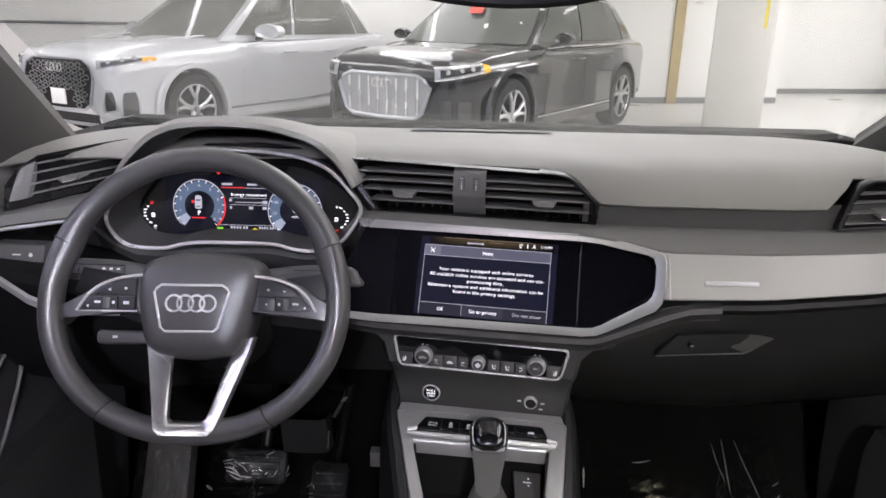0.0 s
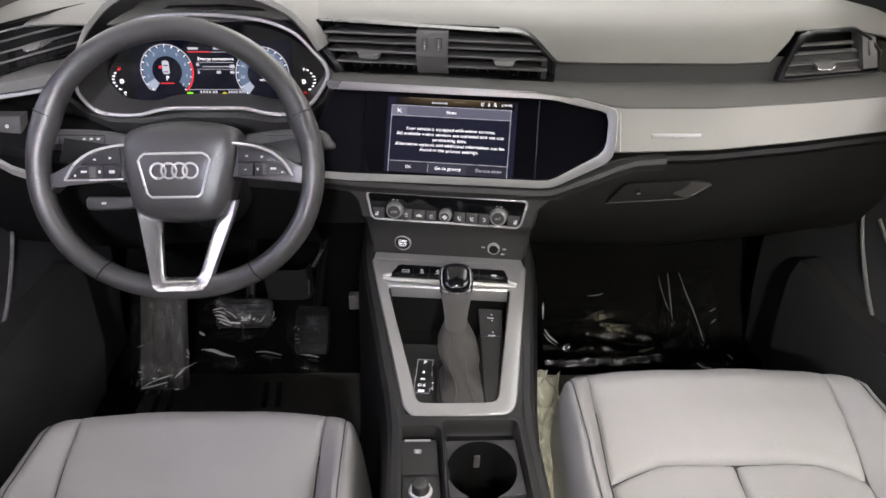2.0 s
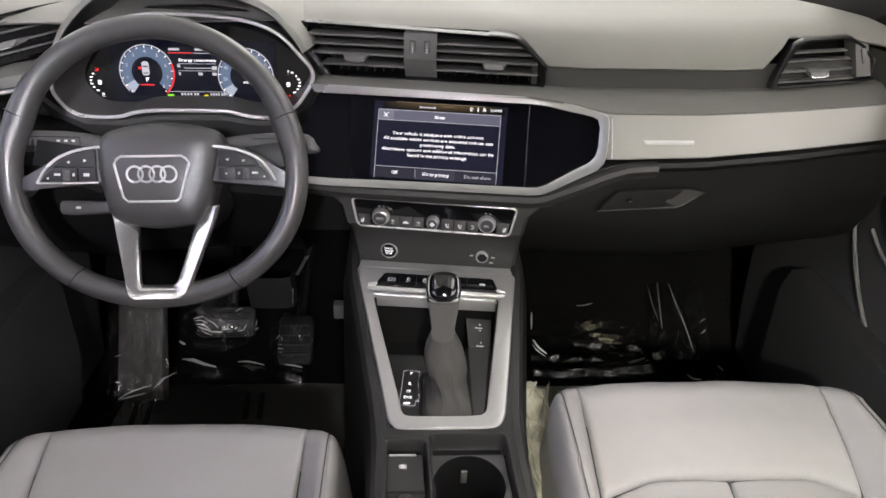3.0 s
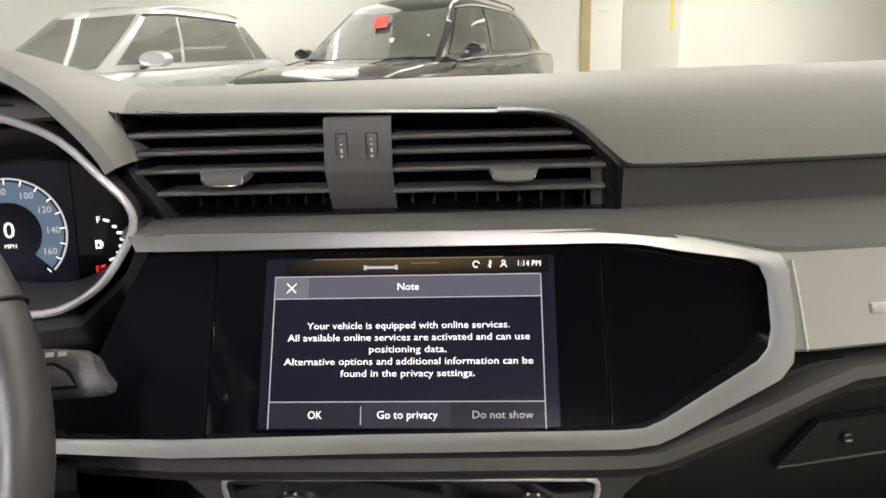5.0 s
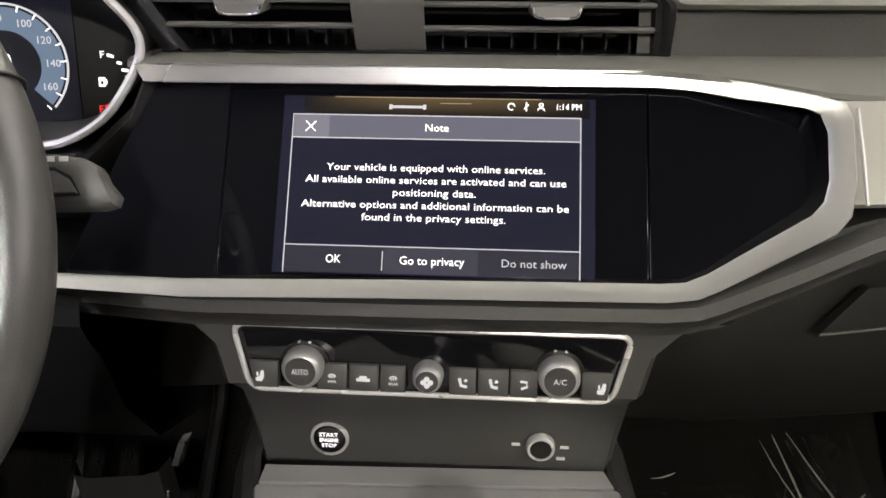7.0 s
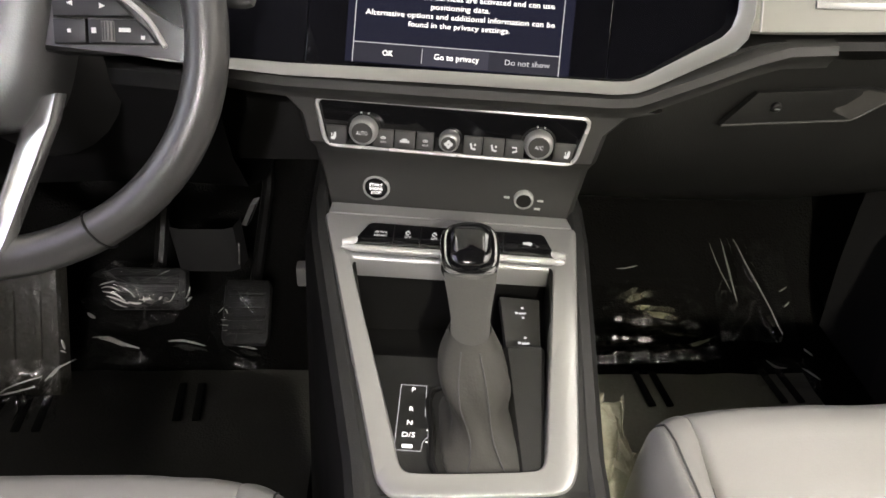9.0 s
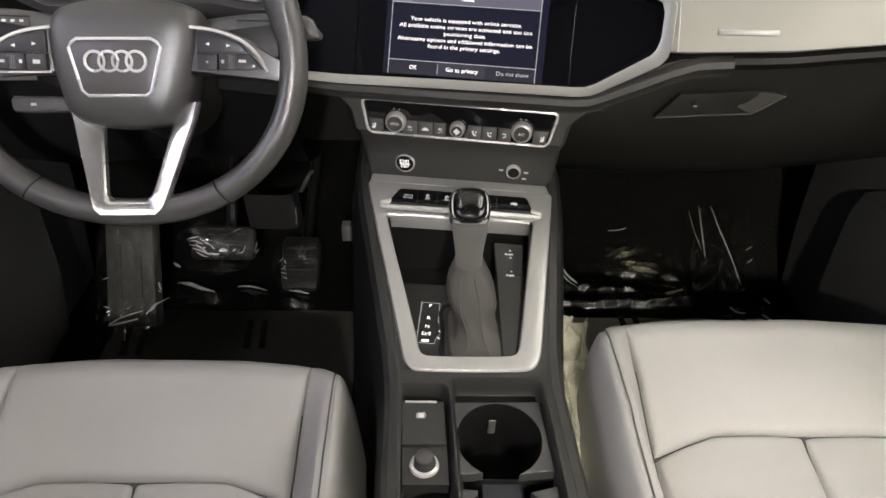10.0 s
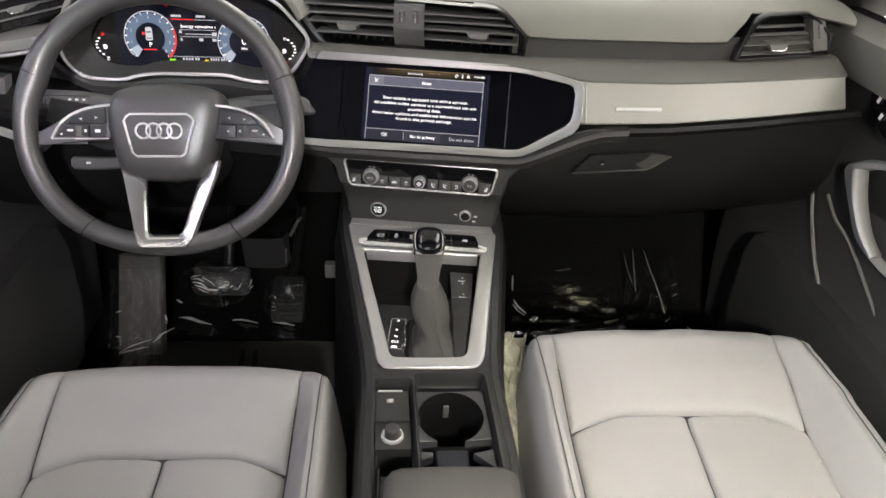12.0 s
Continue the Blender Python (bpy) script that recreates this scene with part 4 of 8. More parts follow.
part("outside_temperature", lettering("66\u00b0F", cm @ pose(x + 0.042, y - 0.0045, 0.0012), width=0.015, height=0.0042), M_WHITE, disp)
part("green_lamp_symbol", rect(cm, x - 0.042, y - 0.004, x - 0.033, y + 0.002, 0.0012, 0.0004, 0.001), M_GREEN, disp, "green lamp symbol")
part("yellow_lamp_symbol", lathe([(0, 0.0004), (0.004, 0.0004), (0.004, 0), (0, 0)], cm @ pose(x + 0.014, y - 0.002, 0.0012), 16), M_YELLOW, disp, "yellow warning symbol")
part("red_lamp_symbol", lathe([(0, 0.0004), (0.0028, 0.0004), (0.0028, 0), (0, 0)], cm @ pose(*CM(-0.383, 1.084), 0.0012), 16), M_RED, disp, "red warning symbol")
# curved segment gauges at both ends
for side, cx in ((-1, -0.4935), (1, -0.1945)):
    for k in range(8):
        f = k / 7
        bow = -side * (0.0125 * (2 * f - 0.9) ** 2)
        z = 1.0375 - 0.0325 * f
        w = 0.0034 if k % 2 == 0 else 0.0022
        seg_ = rect(cm @ pose(*CM(cx + bow, z), 0.0006, 0, 0, side * 38 * (f - 0.45)), -w / 2 - 0.0004, -0.0009, w / 2 + 0.0004, 0.0009)
        part("gauge_segment", seg_, M_RED if (k > 6 and side > 0) or (k == 0 and side < 0) else M_WHITE, cluster, "white gauge segment")
    part("gauge_letter", lettering("F" if side > 0 else "H", cm @ pose(*CM(cx - 0.0155 if side > 0 else cx + 0.0115, 1.0380 if side > 0 else 1.0390), 0.0008), 0, 0.0048), M_WHITE if side > 0 else M_RED, cluster)
    part("gauge_letter", lettering("E" if side > 0 else "C", cm @ pose(*CM(cx - 0.0190 if side > 0 else cx + 0.0150, 1.0030), 0.0008), 0, 0.0048), M_RED if side > 0 else M_WHITE, cluster)
    gx, gy = CM(cx - 0.0190 if side > 0 else cx + 0.010, 1.0178)
    part("gauge_symbol", merge(rect(cm, gx, gy, gx + 0.0042, gy + 0.0012, 0.0006), rect(cm, gx, gy + 0.0012, gx + 0.0010, gy + 0.0060, 0.0006), rect(cm, gx + 0.0032, gy + 0.0012, gx + 0.0042, gy + 0.0060, 0.0006), rect(cm, gx + 0.0010, gy + 0.0038, gx + 0.0032, gy + 0.0060, 0.0006), rect(cm, gx + 0.0046, gy + 0.0016, gx + 0.0053, gy + 0.0046, 0.0006)), M_WHITE, cluster, "white gauge symbol")

# ---- steering wheel ----
steer = thing("steering_wheel", (-0.343, 1.224, 0.979), "black leather steering wheel with silver lower spoke", "steering wheel")
WM = plane_at((-0.3395, 1.224, 0.979), (1, 0, 0), (0, 0.424, 0.905))
def WP(x, y, z=0.0):
    return WM @ V(x, y, z)


rows = []
N = 96
for k in range(N):
    a = 2 * math.pi * k / N
    c, s = math.cos(a), math.sin(a)
    rad = 0.1700 + (0.003 * s if s > 0 else -0.021 * (-s) ** 2.5)
    low = s < -0.2
    deg = math.degrees(a) % 360
    grip = max(0.0, 1 - abs((deg if deg < 180 else deg - 360) - 22) / 16) + max(0.0, 1 - abs(deg - 158) / 16)
    ring = []
    for j in range(16):
        b = 2 * math.pi * j / 16
        rr = 0.0140 + (0.0035 * grip if math.cos(b) < 0.3 else 0)
        rho = rad + (rr + (0.002 * grip if math.cos(b) < 0 else 0)) * math.cos(b)
        h = 0.0165 * math.sin(b)
        ring.append(WP(rho * c, rho * s, h))
    rows.append(ring)
rim = part("rim", loft(rows, closed=True, loop=True), M_WHEEL, steer, "black perforated leather rim")
for deg in (24, 156, 233, 307):
    a = radians(deg)
    c, s = math.cos(a), math.sin(a)
    rad = 0.1700 + (0.003 * s if s > 0 else -0.021 * (-s) ** 2.5)
    part("seam", tube([WP((rad + 0.0150 * math.cos(b)) * c, (rad + 0.0150 * math.cos(b)) * s, 0.0170 * math.sin(b)) for b in (2 * math.pi * j / 20 for j in range(20))], 0.0009, closed=True, seg=6), M_BLACK, rim, "stitched leather seam")
# airbag pad: domed, wide above and narrow below
PAD = [(-0.054, 0.051), (-0.0275, 0.0585), (0.008, 0.0615), (0.046, 0.0595), (0.068, 0.054), (0.0785, 0.0435), (0.0795, 0.025), (0.0725, -0.008), (0.065, -0.036), (0.056, -0.0525), (0.043, -0.061), (0.005, -0.066), (-0.034, -0.062), (-0.051, -0.052), (-0.0585, -0.033), (-0.065, -0.003), (-0.067, 0.026), (-0.063, 0.041)]
pad_line = smooth_line([V(x, y, 0) for x, y in PAD], 4, True)
part("airbag_pad", loft([[WP(p.x * k, p.y * k, z) for p in pad_line] for k, z in ((0.96, -0.045), (1.0, -0.028), (1.0, -0.008), (0.965, 0.004), (0.88, 0.0100), (0.78, 0.0134), (0.66, 0.0154), (0.4, 0.0168), (0.02, 0.0170))], closed=True, capped=True), M_WHEEL, steer, "black leather airbag pad")
BADGE = [(-0.0405, 0.0115), (-0.0375, 0.0165), (-0.0325, 0.0200), (0.0378, 0.0212), (0.0430, 0.0180), (0.0468, 0.0135), (0.0355, -0.0280), (0.0305, -0.0322), (-0.0252, -0.0332), (-0.0308, -0.0284)]
badge = part("badge_plate", slab([WP(x, y, 0.0175) for x, y in BADGE], WP(0, 0, -0.004) - WP(0, 0, 0), 0.001), M_WHEEL, steer)
part("badge_outline", tube(smooth_line([WP(x, y, 0.0175) for x, y in BADGE], 1, True), 0.0016, closed=True, seg=8), M_BRIGHT, badge, "chrome badge outline")
for k in range(4):
    part("ring", tube([WP(-0.0164 + 0.0131 * k + 0.0092 * math.cos(a), -0.0008 + 0.0092 * math.sin(a) + 0.0002 * k, 0.0190) for a in (2 * math.pi * j / 28 for j in range(28))], 0.0014, closed=True, seg=6), M_BRIGHT, badge, "chrome ring")
M_KEY = shader("satin_black_key", (0.020, 0.020, 0.021), 0.36, vary=0.1)
# side spokes with buttons
def SPP(sx, x, y, z):
    """A point on a side spoke: the wheel stands a little off centre and turned."""
    return WP(0.0055 + sx * x, y + 0.016 * sx * x, z)


for sx in (-1, 1):
    sp = [(0.060, 0.034), (0.095, 0.0315), (0.120, 0.0215), (0.137, 0.009), (0.150, 0.002), (0.162, -0.002), (0.162, -0.026), (0.150, -0.0145), (0.140, -0.0125), (0.060, -0.0125)]
    spoke = part("side_spoke", slab([SPP(sx, x, y, 0.004) for x, y in sp], WP(0, 0, -0.024) - WP(0, 0, 0), 0.004), M_WHEEL, steer, "black side spoke")
    arcp = [(0.066, 0.0325), (0.0800, 0.0310), (0.0945, 0.0282), (0.1080, 0.0235), (0.1190, 0.0175), (0.1310, 0.0059), (0.1405, -0.0099)]
    part("chrome_edge", tube(smooth_line([SPP(sx, x, y, 0.0075) for x, y in arcp], 4), 0.0017, seg=8), M_BRIGHT, spoke, "chrome arc edge")
    if sx < 0:
        part("chrome_edge", tube([SPP(sx, 0.1405, -0.0099, 0.006), SPP(sx, 0.070, -0.0098, 0.006)], 0.0011, seg=8), M_BRIGHT, spoke, "chrome lower edge")
    for bx in ([(0.072, 0.0085), (0.072, 0.0290), (0.094, 0.0255), (0.112, 0.0185), (0.1215, 0.0085)], [(0.072, 0.0072), (0.092, 0.0072), (0.092, -0.0080), (0.072, -0.0080)], [(0.0932, 0.0072), (0.1225, 0.0072), (0.1300, 0.0000), (0.1352, -0.0080), (0.0932, -0.0080)]):
        part("button", slab([SPP(sx, x, y, 0.0085) for x, y in bx], WP(0, 0, -0.006) - WP(0, 0, 0), 0.0012), M_KEY, spoke, "satin black button")
    scroll = part("scroll_wheel", tube([SPP(sx, 0.1055, -0.0068, 0.0062), SPP(sx, 0.1055, 0.0058, 0.0062)], 0.0048, seg=14), M_SLAT, spoke, "ribbed scroll wheel")
    part("scroll_ribs", merge(*[tube([SPP(sx, 0.1055 + 0.0050 * math.sin(a), -0.0060, 0.0062 + 0.0050 * math.cos(a)), SPP(sx, 0.1055 + 0.0050 * math.sin(a), 0.0050, 0.0062 + 0.0050 * math.cos(a))], 0.0004, seg=4) for a in (-0.8, -0.4, 0.0, 0.4, 0.8)]), M_KEY, scroll)
    turn = WM.to_3x3().to_4x4()
    icons = []
    for x, y, w, h in ((0.082, -0.0003, 0.0034 if sx < 0 else 0.0011, 0.0019 if sx < 0 else 0.0011), (0.097, 0.0000, 0.0014, 0.0017), (0.116, 0.0004, 0.0036, 0.0013), (0.127, -0.0042, 0.0012, 0.0012)):
        f = Matrix.Translation(SPP(sx, x, y, 0.0088)) @ turn
        icons.append(rect(f, -w, -h, w, h, 0.0, 0.0003))
    for x, y, q in ((0.083, 0.0165, 1), (0.103, 0.0150, -1)):
        f = Matrix.Translation(SPP(sx, x, y, 0.0088)) @ turn
        icons.append(slab([f @ V(-0.0019 * q * sx, 0, 0.0003), f @ V(0.0019 * q * sx, 0.0017, 0.0003), f @ V(0.0019 * q * sx, -0.0017, 0.0003)], f.to_3x3() @ V(0, 0, -0.0003)))
    part("button_symbols", merge(*icons), M_ICON, spoke, "white button symbols")
# silver lower spoke: two arms and a curved foot
OUT = [(-0.0565, -0.040), (-0.0525, -0.0595), (-0.0325, -0.1340), (-0.0290, -0.1445), (-0.0215, -0.1500), (0.0340, -0.1490), (0.0400, -0.1430), (0.0435, -0.1330), (0.0687, -0.0543), (0.0735, -0.037)]
INN = [(-0.0285, -0.045), (-0.0260, -0.0650), (-0.0190, -0.1230), (-0.0172, -0.1310), (-0.0120, -0.1355), (0.0215, -0.1350), (0.0270, -0.1300), (0.0298, -0.1220), (0.0437, -0.063), (0.0475, -0.043)]
rows = []
for (ax, ay), (bx, by) in zip(OUT, INN):
    lift = 0.025 * max(0.0, 1 - (ay + 0.150) / 0.075) - 0.004
    rows.append([WP(ax, ay, lift - 0.010), WP(ax, ay, lift), WP(ax * 0.92 + bx * 0.08, ay * 0.92 + by * 0.08, lift + 0.0025), WP(ax * 0.25 + bx * 0.75, ay * 0.25 + by * 0.75, lift - 0.001), WP(bx, by, lift - 0.006), WP(bx, by, lift - 0.014)])
part("lower_spoke", loft(rows), M_SPOKE, steer, "satin silver V-shaped spoke")
part("column", tube([WP(0, -0.01, -0.03), WP(0, -0.012, -0.08), WP(0, -0.03, -0.16)], [0.045, 0.052, 0.055], seg=20), M_BLACK, steer, "black steering column shroud")
def stalk_body(sx):
    rows = []
    for x, y, h, d in ((0.055, 0.035, 0.009, 0.008), (0.100, 0.040, 0.011, 0.009), (0.125, 0.041, 0.0125, 0.010), (0.165, 0.041, 0.0130, 0.010), (0.180, 0.040, 0.0120, 0.009), (0.186, 0.039, 0.0095, 0.007), (0.188, 0.0385, 0.0050, 0.004)):
        rows.append([WP(sx * (x - (0.004 * q if x > 0.15 else 0)), y + h * q, -0.050 + d * w) for q, w in ((1, -0.7), (1, 0.4), (0.8, 0.85), (0.55, 1), (-0.55, 1), (-0.85, 0.8), (-1, 0.4), (-1, -0.7), (-0.7, -1), (0.7, -1))])
    return loft(rows, closed=True, capped=True)


for sx in (-1, 1):
    stalk = part("stalk", stalk_body(sx), M_STALK, steer, "dark control stalk")
    part("stalk_plate", slab([WP(sx * x, y, -0.0382) for x, y in ((0.105, 0.0445), (0.166, 0.0450), (0.172, 0.0415), (0.176, 0.0345), (0.105, 0.0330))], WP(0, 0, -0.003) - WP(0, 0, 0), 0.0006), M_STALK, stalk, "grey inset button")
    part("plate_gap", tube([WP(sx * x, y, -0.0392) for x, y in ((0.105, 0.0455), (0.1665, 0.0460), (0.1732, 0.0420), (0.1773, 0.0338), (0.105, 0.0322))], 0.0008, seg=5), M_BLACK, stalk)
    part("button_ridge", box(WM @ pose(sx * 0.163, 0.0385, -0.0375), 0.0030, 0.0080, 0.0030, 0.0008), M_EDGE, stalk)
    part("stalk_edge", tube([WP(sx * 0.095, 0.0485, -0.046), WP(sx * 0.138, 0.0485, -0.045)], 0.0012, seg=6), M_CHROME, stalk)
    part("stalk_symbols", merge(*[rect(WM @ pose(sx * x, 0.0505 if sx > 0 else 0.041, -0.0395 if sx > 0 else -0.0372), -0.002, -0.0012, 0.002, 0.0012) for x in ((0.112, 0.121, 0.13) if sx < 0 else (0.152, 0.158, 0.164, 0.170))]), M_ICON, stalk)
    part("paddle", slab([WP(sx * 0.070, 0.030, -0.026), WP(sx * 0.150, 0.042, -0.026), WP(sx * 0.158, 0.012, -0.026), WP(sx * 0.075, -0.006, -0.026)], WP(0, 0, -0.004) - WP(0, 0, 0), 0.001), M_BLACK, steer, "black shift paddle")
cruise = part("stalk", loft([[WP(x, y + h * q, -0.056 + d * w) for q, w in ((1, -0.7), (1, 0.4), (0.8, 0.85), (0.5, 1), (-0.5, 1), (-0.85, 0.8), (-1, 0.4), (-1, -0.7))] for x, y, h, d in ((-0.045, -0.040, 0.006, 0.006), (-0.090, -0.0425, 0.0085, 0.008), (-0.125, -0.0430, 0.0090, 0.008), (-0.136, -0.0425, 0.0085, 0.007), (-0.139, -0.0420, 0.0050, 0.004))], closed=True, capped=True), M_STALK, steer, "short cruise control stalk")
part("stalk_symbols", rect(WM @ pose(-0.114, -0.0425, -0.0478), -0.003, -0.0015, 0.003, 0.0015, 0, 0.0004), M_ICON, cruise)

# ---- infotainment display ----
info = thing("infotainment_display", SP(0, 0.975), "black glass infotainment display in satin silver frame, showing a note", "display")
OUTER = [(-0.182, 1.0385), (-0.03, 1.0385), (0.125, 1.0382), (0.150, 1.0367), (0.178, 1.0330), (0.216, 1.0265), (0.2262, 1.0240), (0.2295, 1.0165), (0.2295, 0.985), (0.2262, 0.9690), (0.2185, 0.9600), (0.160, 0.9285), (0.148, 0.9240), (0.130, 0.9220), (-0.022, 0.9200), (-0.140, 0.9175), (-0.240, 0.9210), (-0.300, 0.926)]
INNER = [(-0.176, 1.0275), (-0.03, 1.0280), (0.125, 1.0282), (0.147, 1.0270), (0.172, 1.0235), (0.2060, 1.0202), (0.2142, 1.0172), (0.2175, 1.0085), (0.2170, 0.985), (0.2138, 0.9745), (0.2075, 0.9675), (0.1535, 0.9352), (0.142, 0.9310), (0.128, 0.9300), (-0.022, 0.9280), (-0.140, 0.9255), (-0.240, 0.9265), (-0.300, 0.9280)]
rows, lining = [], []
for (a, b), (c, d) in zip(OUTER, INNER):
    proud = 0.010 + 0.012 * max(0.0, min(1.0, (a - 0.16) / 0.07))
    inn = 0.0065 + 0.0105 * max(0.0, min(1.0, (a - 0.16) / 0.07))
    rows.append([SP(a, b, -0.004), SP(a, b, proud - 0.001), SP(a * 0.93 + c * 0.07, b * 0.93 + d * 0.07, proud), SP(a * 0.5 + c * 0.5, b * 0.5 + d * 0.5, (proud + inn) / 2), SP(a * 0.06 + c * 0.94, b * 0.06 + d * 0.94, inn + 0.0003), SP(c, d, inn - 0.0008)])
    lining.append([SP(c, d, inn - 0.0008), SP(c * 0.999, d, inn * 0.5), SP(c * 0.998, d, -0.004)])
part("frame_trim", loft(rows), M_STRIP, info, "satin silver frame strip")
part("frame_lining", loft(lining), M_PIANO, info, "black inner edge of the frame")
PANES = [[(-0.215, 0.924), (-0.1245, 0.9245), (-0.1245, 1.032), (-0.168, 1.032), (-0.190, 0.985)], [(-0.1237, 0.9245), (0.1232, 0.926), (0.1232, 1.032), (-0.1237, 1.032)],
         [(0.1240, 0.926), (0.150, 0.932), (0.2120, 0.968), (0.220, 0.99), (0.2175, 1.014), (0.165, 1.030), (0.1240, 1.032)]]
panes = [part("glass_pane", slab([SP(u, z, 0) for u, z in q], S(0, 0.006, 0) - S(0, 0, 0), 0.0005), M_SMOKED if q is PANES[0] else M_GLASSBLK, info, "black glass pane", smooth=False) for q in PANES]
DM = plane_at(SP(0.0, 0.974, 0.0006), (CT, -ST, 0), SP(0, 1.0) - SP(0, 0.95))
DM = DM @ Matrix.Translation((0.0008, -0.00105, 0)) @ Matrix.Diagonal((1.012, 1.025, 1, 1))
LEAN = math.sqrt(1 + 0.575 ** 2)
def DZ(z):
    return (z - 0.974) * LEAN


screen = part("screen", rect(DM, -0.0905, DZ(0.9305), 0.0915, DZ(1.0205), 0.0), M_SCREEN, info, "lit dark blue screen")
part("status_bar", rect(DM, -0.078, DZ(1.0108), 0.088, DZ(1.0200), 0.0004), M_ORANGE, screen, "soft brown status glow")
part("status_line", tube([DM @ V(-0.060, DZ(1.0200), 0.0008), DM @ V(0.060, DZ(1.0200), 0.0008)], 0.0003, seg=5), M_BROWN, screen, "thin brown line")
part("status_line", tube([DM @ V(0.002, DZ(1.0172), 0.0012), DM @ V(0.020, DZ(1.0172), 0.0012)], 0.00025, seg=5), M_BROWN, screen)
note = part("note_box", rect(DM, -0.0840, DZ(0.9445), 0.0830, DZ(0.9985), 0.0005), M_SCREEN, screen, "note window")
part("title_bar", rect(DM, -0.0840, DZ(0.9985), 0.0830, DZ(1.0105), 0.0006), M_HEADER, screen, "grey title bar")
part("close_box", rect(DM, -0.0838, DZ(0.9988), -0.0625, DZ(1.0102), 0.0011), M_DIMBOX, screen, "lighter close box")
edges = [((-0.0840, 0.9305), (-0.0840, 1.0105)), ((0.0830, 0.9305), (0.0830, 1.0105)), ((-0.0840, 1.0105), (0.0830, 1.0105)), ((-0.0840, 0.9985), (0.0830, 0.9985)), ((-0.0840, 0.9442), (0.0830, 0.9442))]
for (a, b), (c, d) in edges:
    part("outline", tube([DM @ V(a, DZ(b), 0.0012), DM @ V(c, DZ(d), 0.0012)], 0.00033, seg=5), M_DIM, screen)
part("button_base", rect(DM, -0.0835, DZ(0.9310), 0.0825, DZ(0.9440), 0.0005), M_BUTTON, screen, "dark button row")
part("selected_button", rect(DM, -0.0265, DZ(0.9312), 0.0265, DZ(0.9438), 0.0010), M_HEADER2, screen, "highlighted button")
part("divider", tube([DM @ V(-0.0275, DZ(0.9325), 0.0012), DM @ V(-0.0275, DZ(0.942), 0.0012)], 0.0003, seg=5), M_DIM, screen)
for z, w, txt in ((0.9835, 0.1255, "Your vehicle is equipped with online services."), (0.9772, 0.1495, "All available online services are activated and can use"), (0.9710, 0.0475, "positioning data."), (0.9647, 0.1525, "Alternative options and additional information can be"), (0.9585, 0.0820, "found in the privacy settings.")):
    part("text_line", lettering(txt, DM @ pose(0.0005, DZ(z), 0.0012), w, 0.0043), M_WHITE, screen, "white note text")
part("title", lettering("Note", DM @ pose(0.0005, DZ(1.0042), 0.0014), 0.0135, 0.0046), M_WHITE, screen)
part("button_text", lettering("OK", DM @ pose(-0.0555, DZ(0.9374), 0.0014), 0.0085, 0.0048), M_WHITE, screen)
part("button_text", lettering("Go to privacy", DM @ pose(0.0005, DZ(0.9374), 0.0016), 0.0365, 0.0048), M_WHITE, screen)
part("button_text", lettering("Do not show", DM @ pose(0.0575, DZ(0.9374), 0.0014), 0.0360, 0.0046), M_DIM, screen)
part("clock", lettering("1:14 PM", DM @ pose(0.0760, DZ(1.0160), 0.0014), 0.0140, 0.0036), M_WHITE, screen)
part("provider_bar", merge(rect(DM, -0.0260, DZ(1.0144), -0.0080, DZ(1.0157), 0.0010), rect(DM, -0.0278, DZ(1.0138), -0.0260, DZ(1.0163), 0.0010), rect(DM, -0.0080, DZ(1.0138), -0.0062, DZ(1.0163), 0.0010)), M_DIM, screen, "white brand bar")
part("close_cross", merge(*[tube([DM @ V(-0.0733 - 0.003, DZ(1.0042) - 0.003 * q, 0.0016), DM @ V(-0.0733 + 0.003, DZ(1.0042) + 0.003 * q, 0.0016)], 0.00035, seg=5) for q in (-1, 1)]), M_WHITE, screen, "white cross")
part("status_symbols", merge(arc_band(DM, 0.0432, DZ(1.0160), 0.0016, 0.0022, 0, 300, 0.0012), tube([DM @ V(0.0518, DZ(1.0138), 0.0014), DM @ V(0.0518, DZ(1.0182), 0.0014)], 0.0004, seg=5), tube([DM @ V(0.0505, DZ(1.0150), 0.0014), DM @ V(0.0530, DZ(1.0172), 0.0014)], 0.0003, seg=5), arc_band(DM, 0.0603, DZ(1.0170), 0.0008, 0.0013, 0, 360, 0.0012), arc_band(DM, 0.0603, DZ(1.0140), 0.0016, 0.0021, 0, 180, 0.0012)), M_WHITE, screen, "white status symbols")
M_LIP = shader("dark_padded_lip", (0.042, 0.0412, 0.039), 0.5, bump=0.25, grain=900, vary=0.1)
# soft lip under the display
rows = []
for u, top, d0 in ((-0.34, 0.926, 0.03), (-0.26, 0.922, 0.006), (-0.20, 0.919, 0.0), (-0.14, 0.917, -0.004), (0.0, 0.919, -0.006), (0.130, 0.921, -0.006), (0.148, 0.923, -0.006), (0.160, 0.928, -0.006), (0.200, 0.946, -0.003), (0.235, 0.9605, 0.004), (0.262, 0.9665, 0.014), (0.300, 0.9680, 0.022)):
    rows.append([S(u, d0 + 0.008, top), S(u, d0 - 0.006, top - 0.002), S(u, d0 - 0.010, top - 0.008), S(u, d0 - 0.004, top - 0.014), S(u, d0 + 0.001, top - 0.019), S(u, d0 + 0.002, top - 0.022)])
part("soft_lip", loft(rows), M_LIP, info, "dark padded lip under the frame")

M_LIT = glow("white_lit_symbol", (0.9, 0.9, 0.88), 0.55)
# ---- centre stack ----
stack = thing("centre_stack", S(0, 0.03, 0.85), "dark centre stack with climate panel and start button", "centre stack")
rows = []
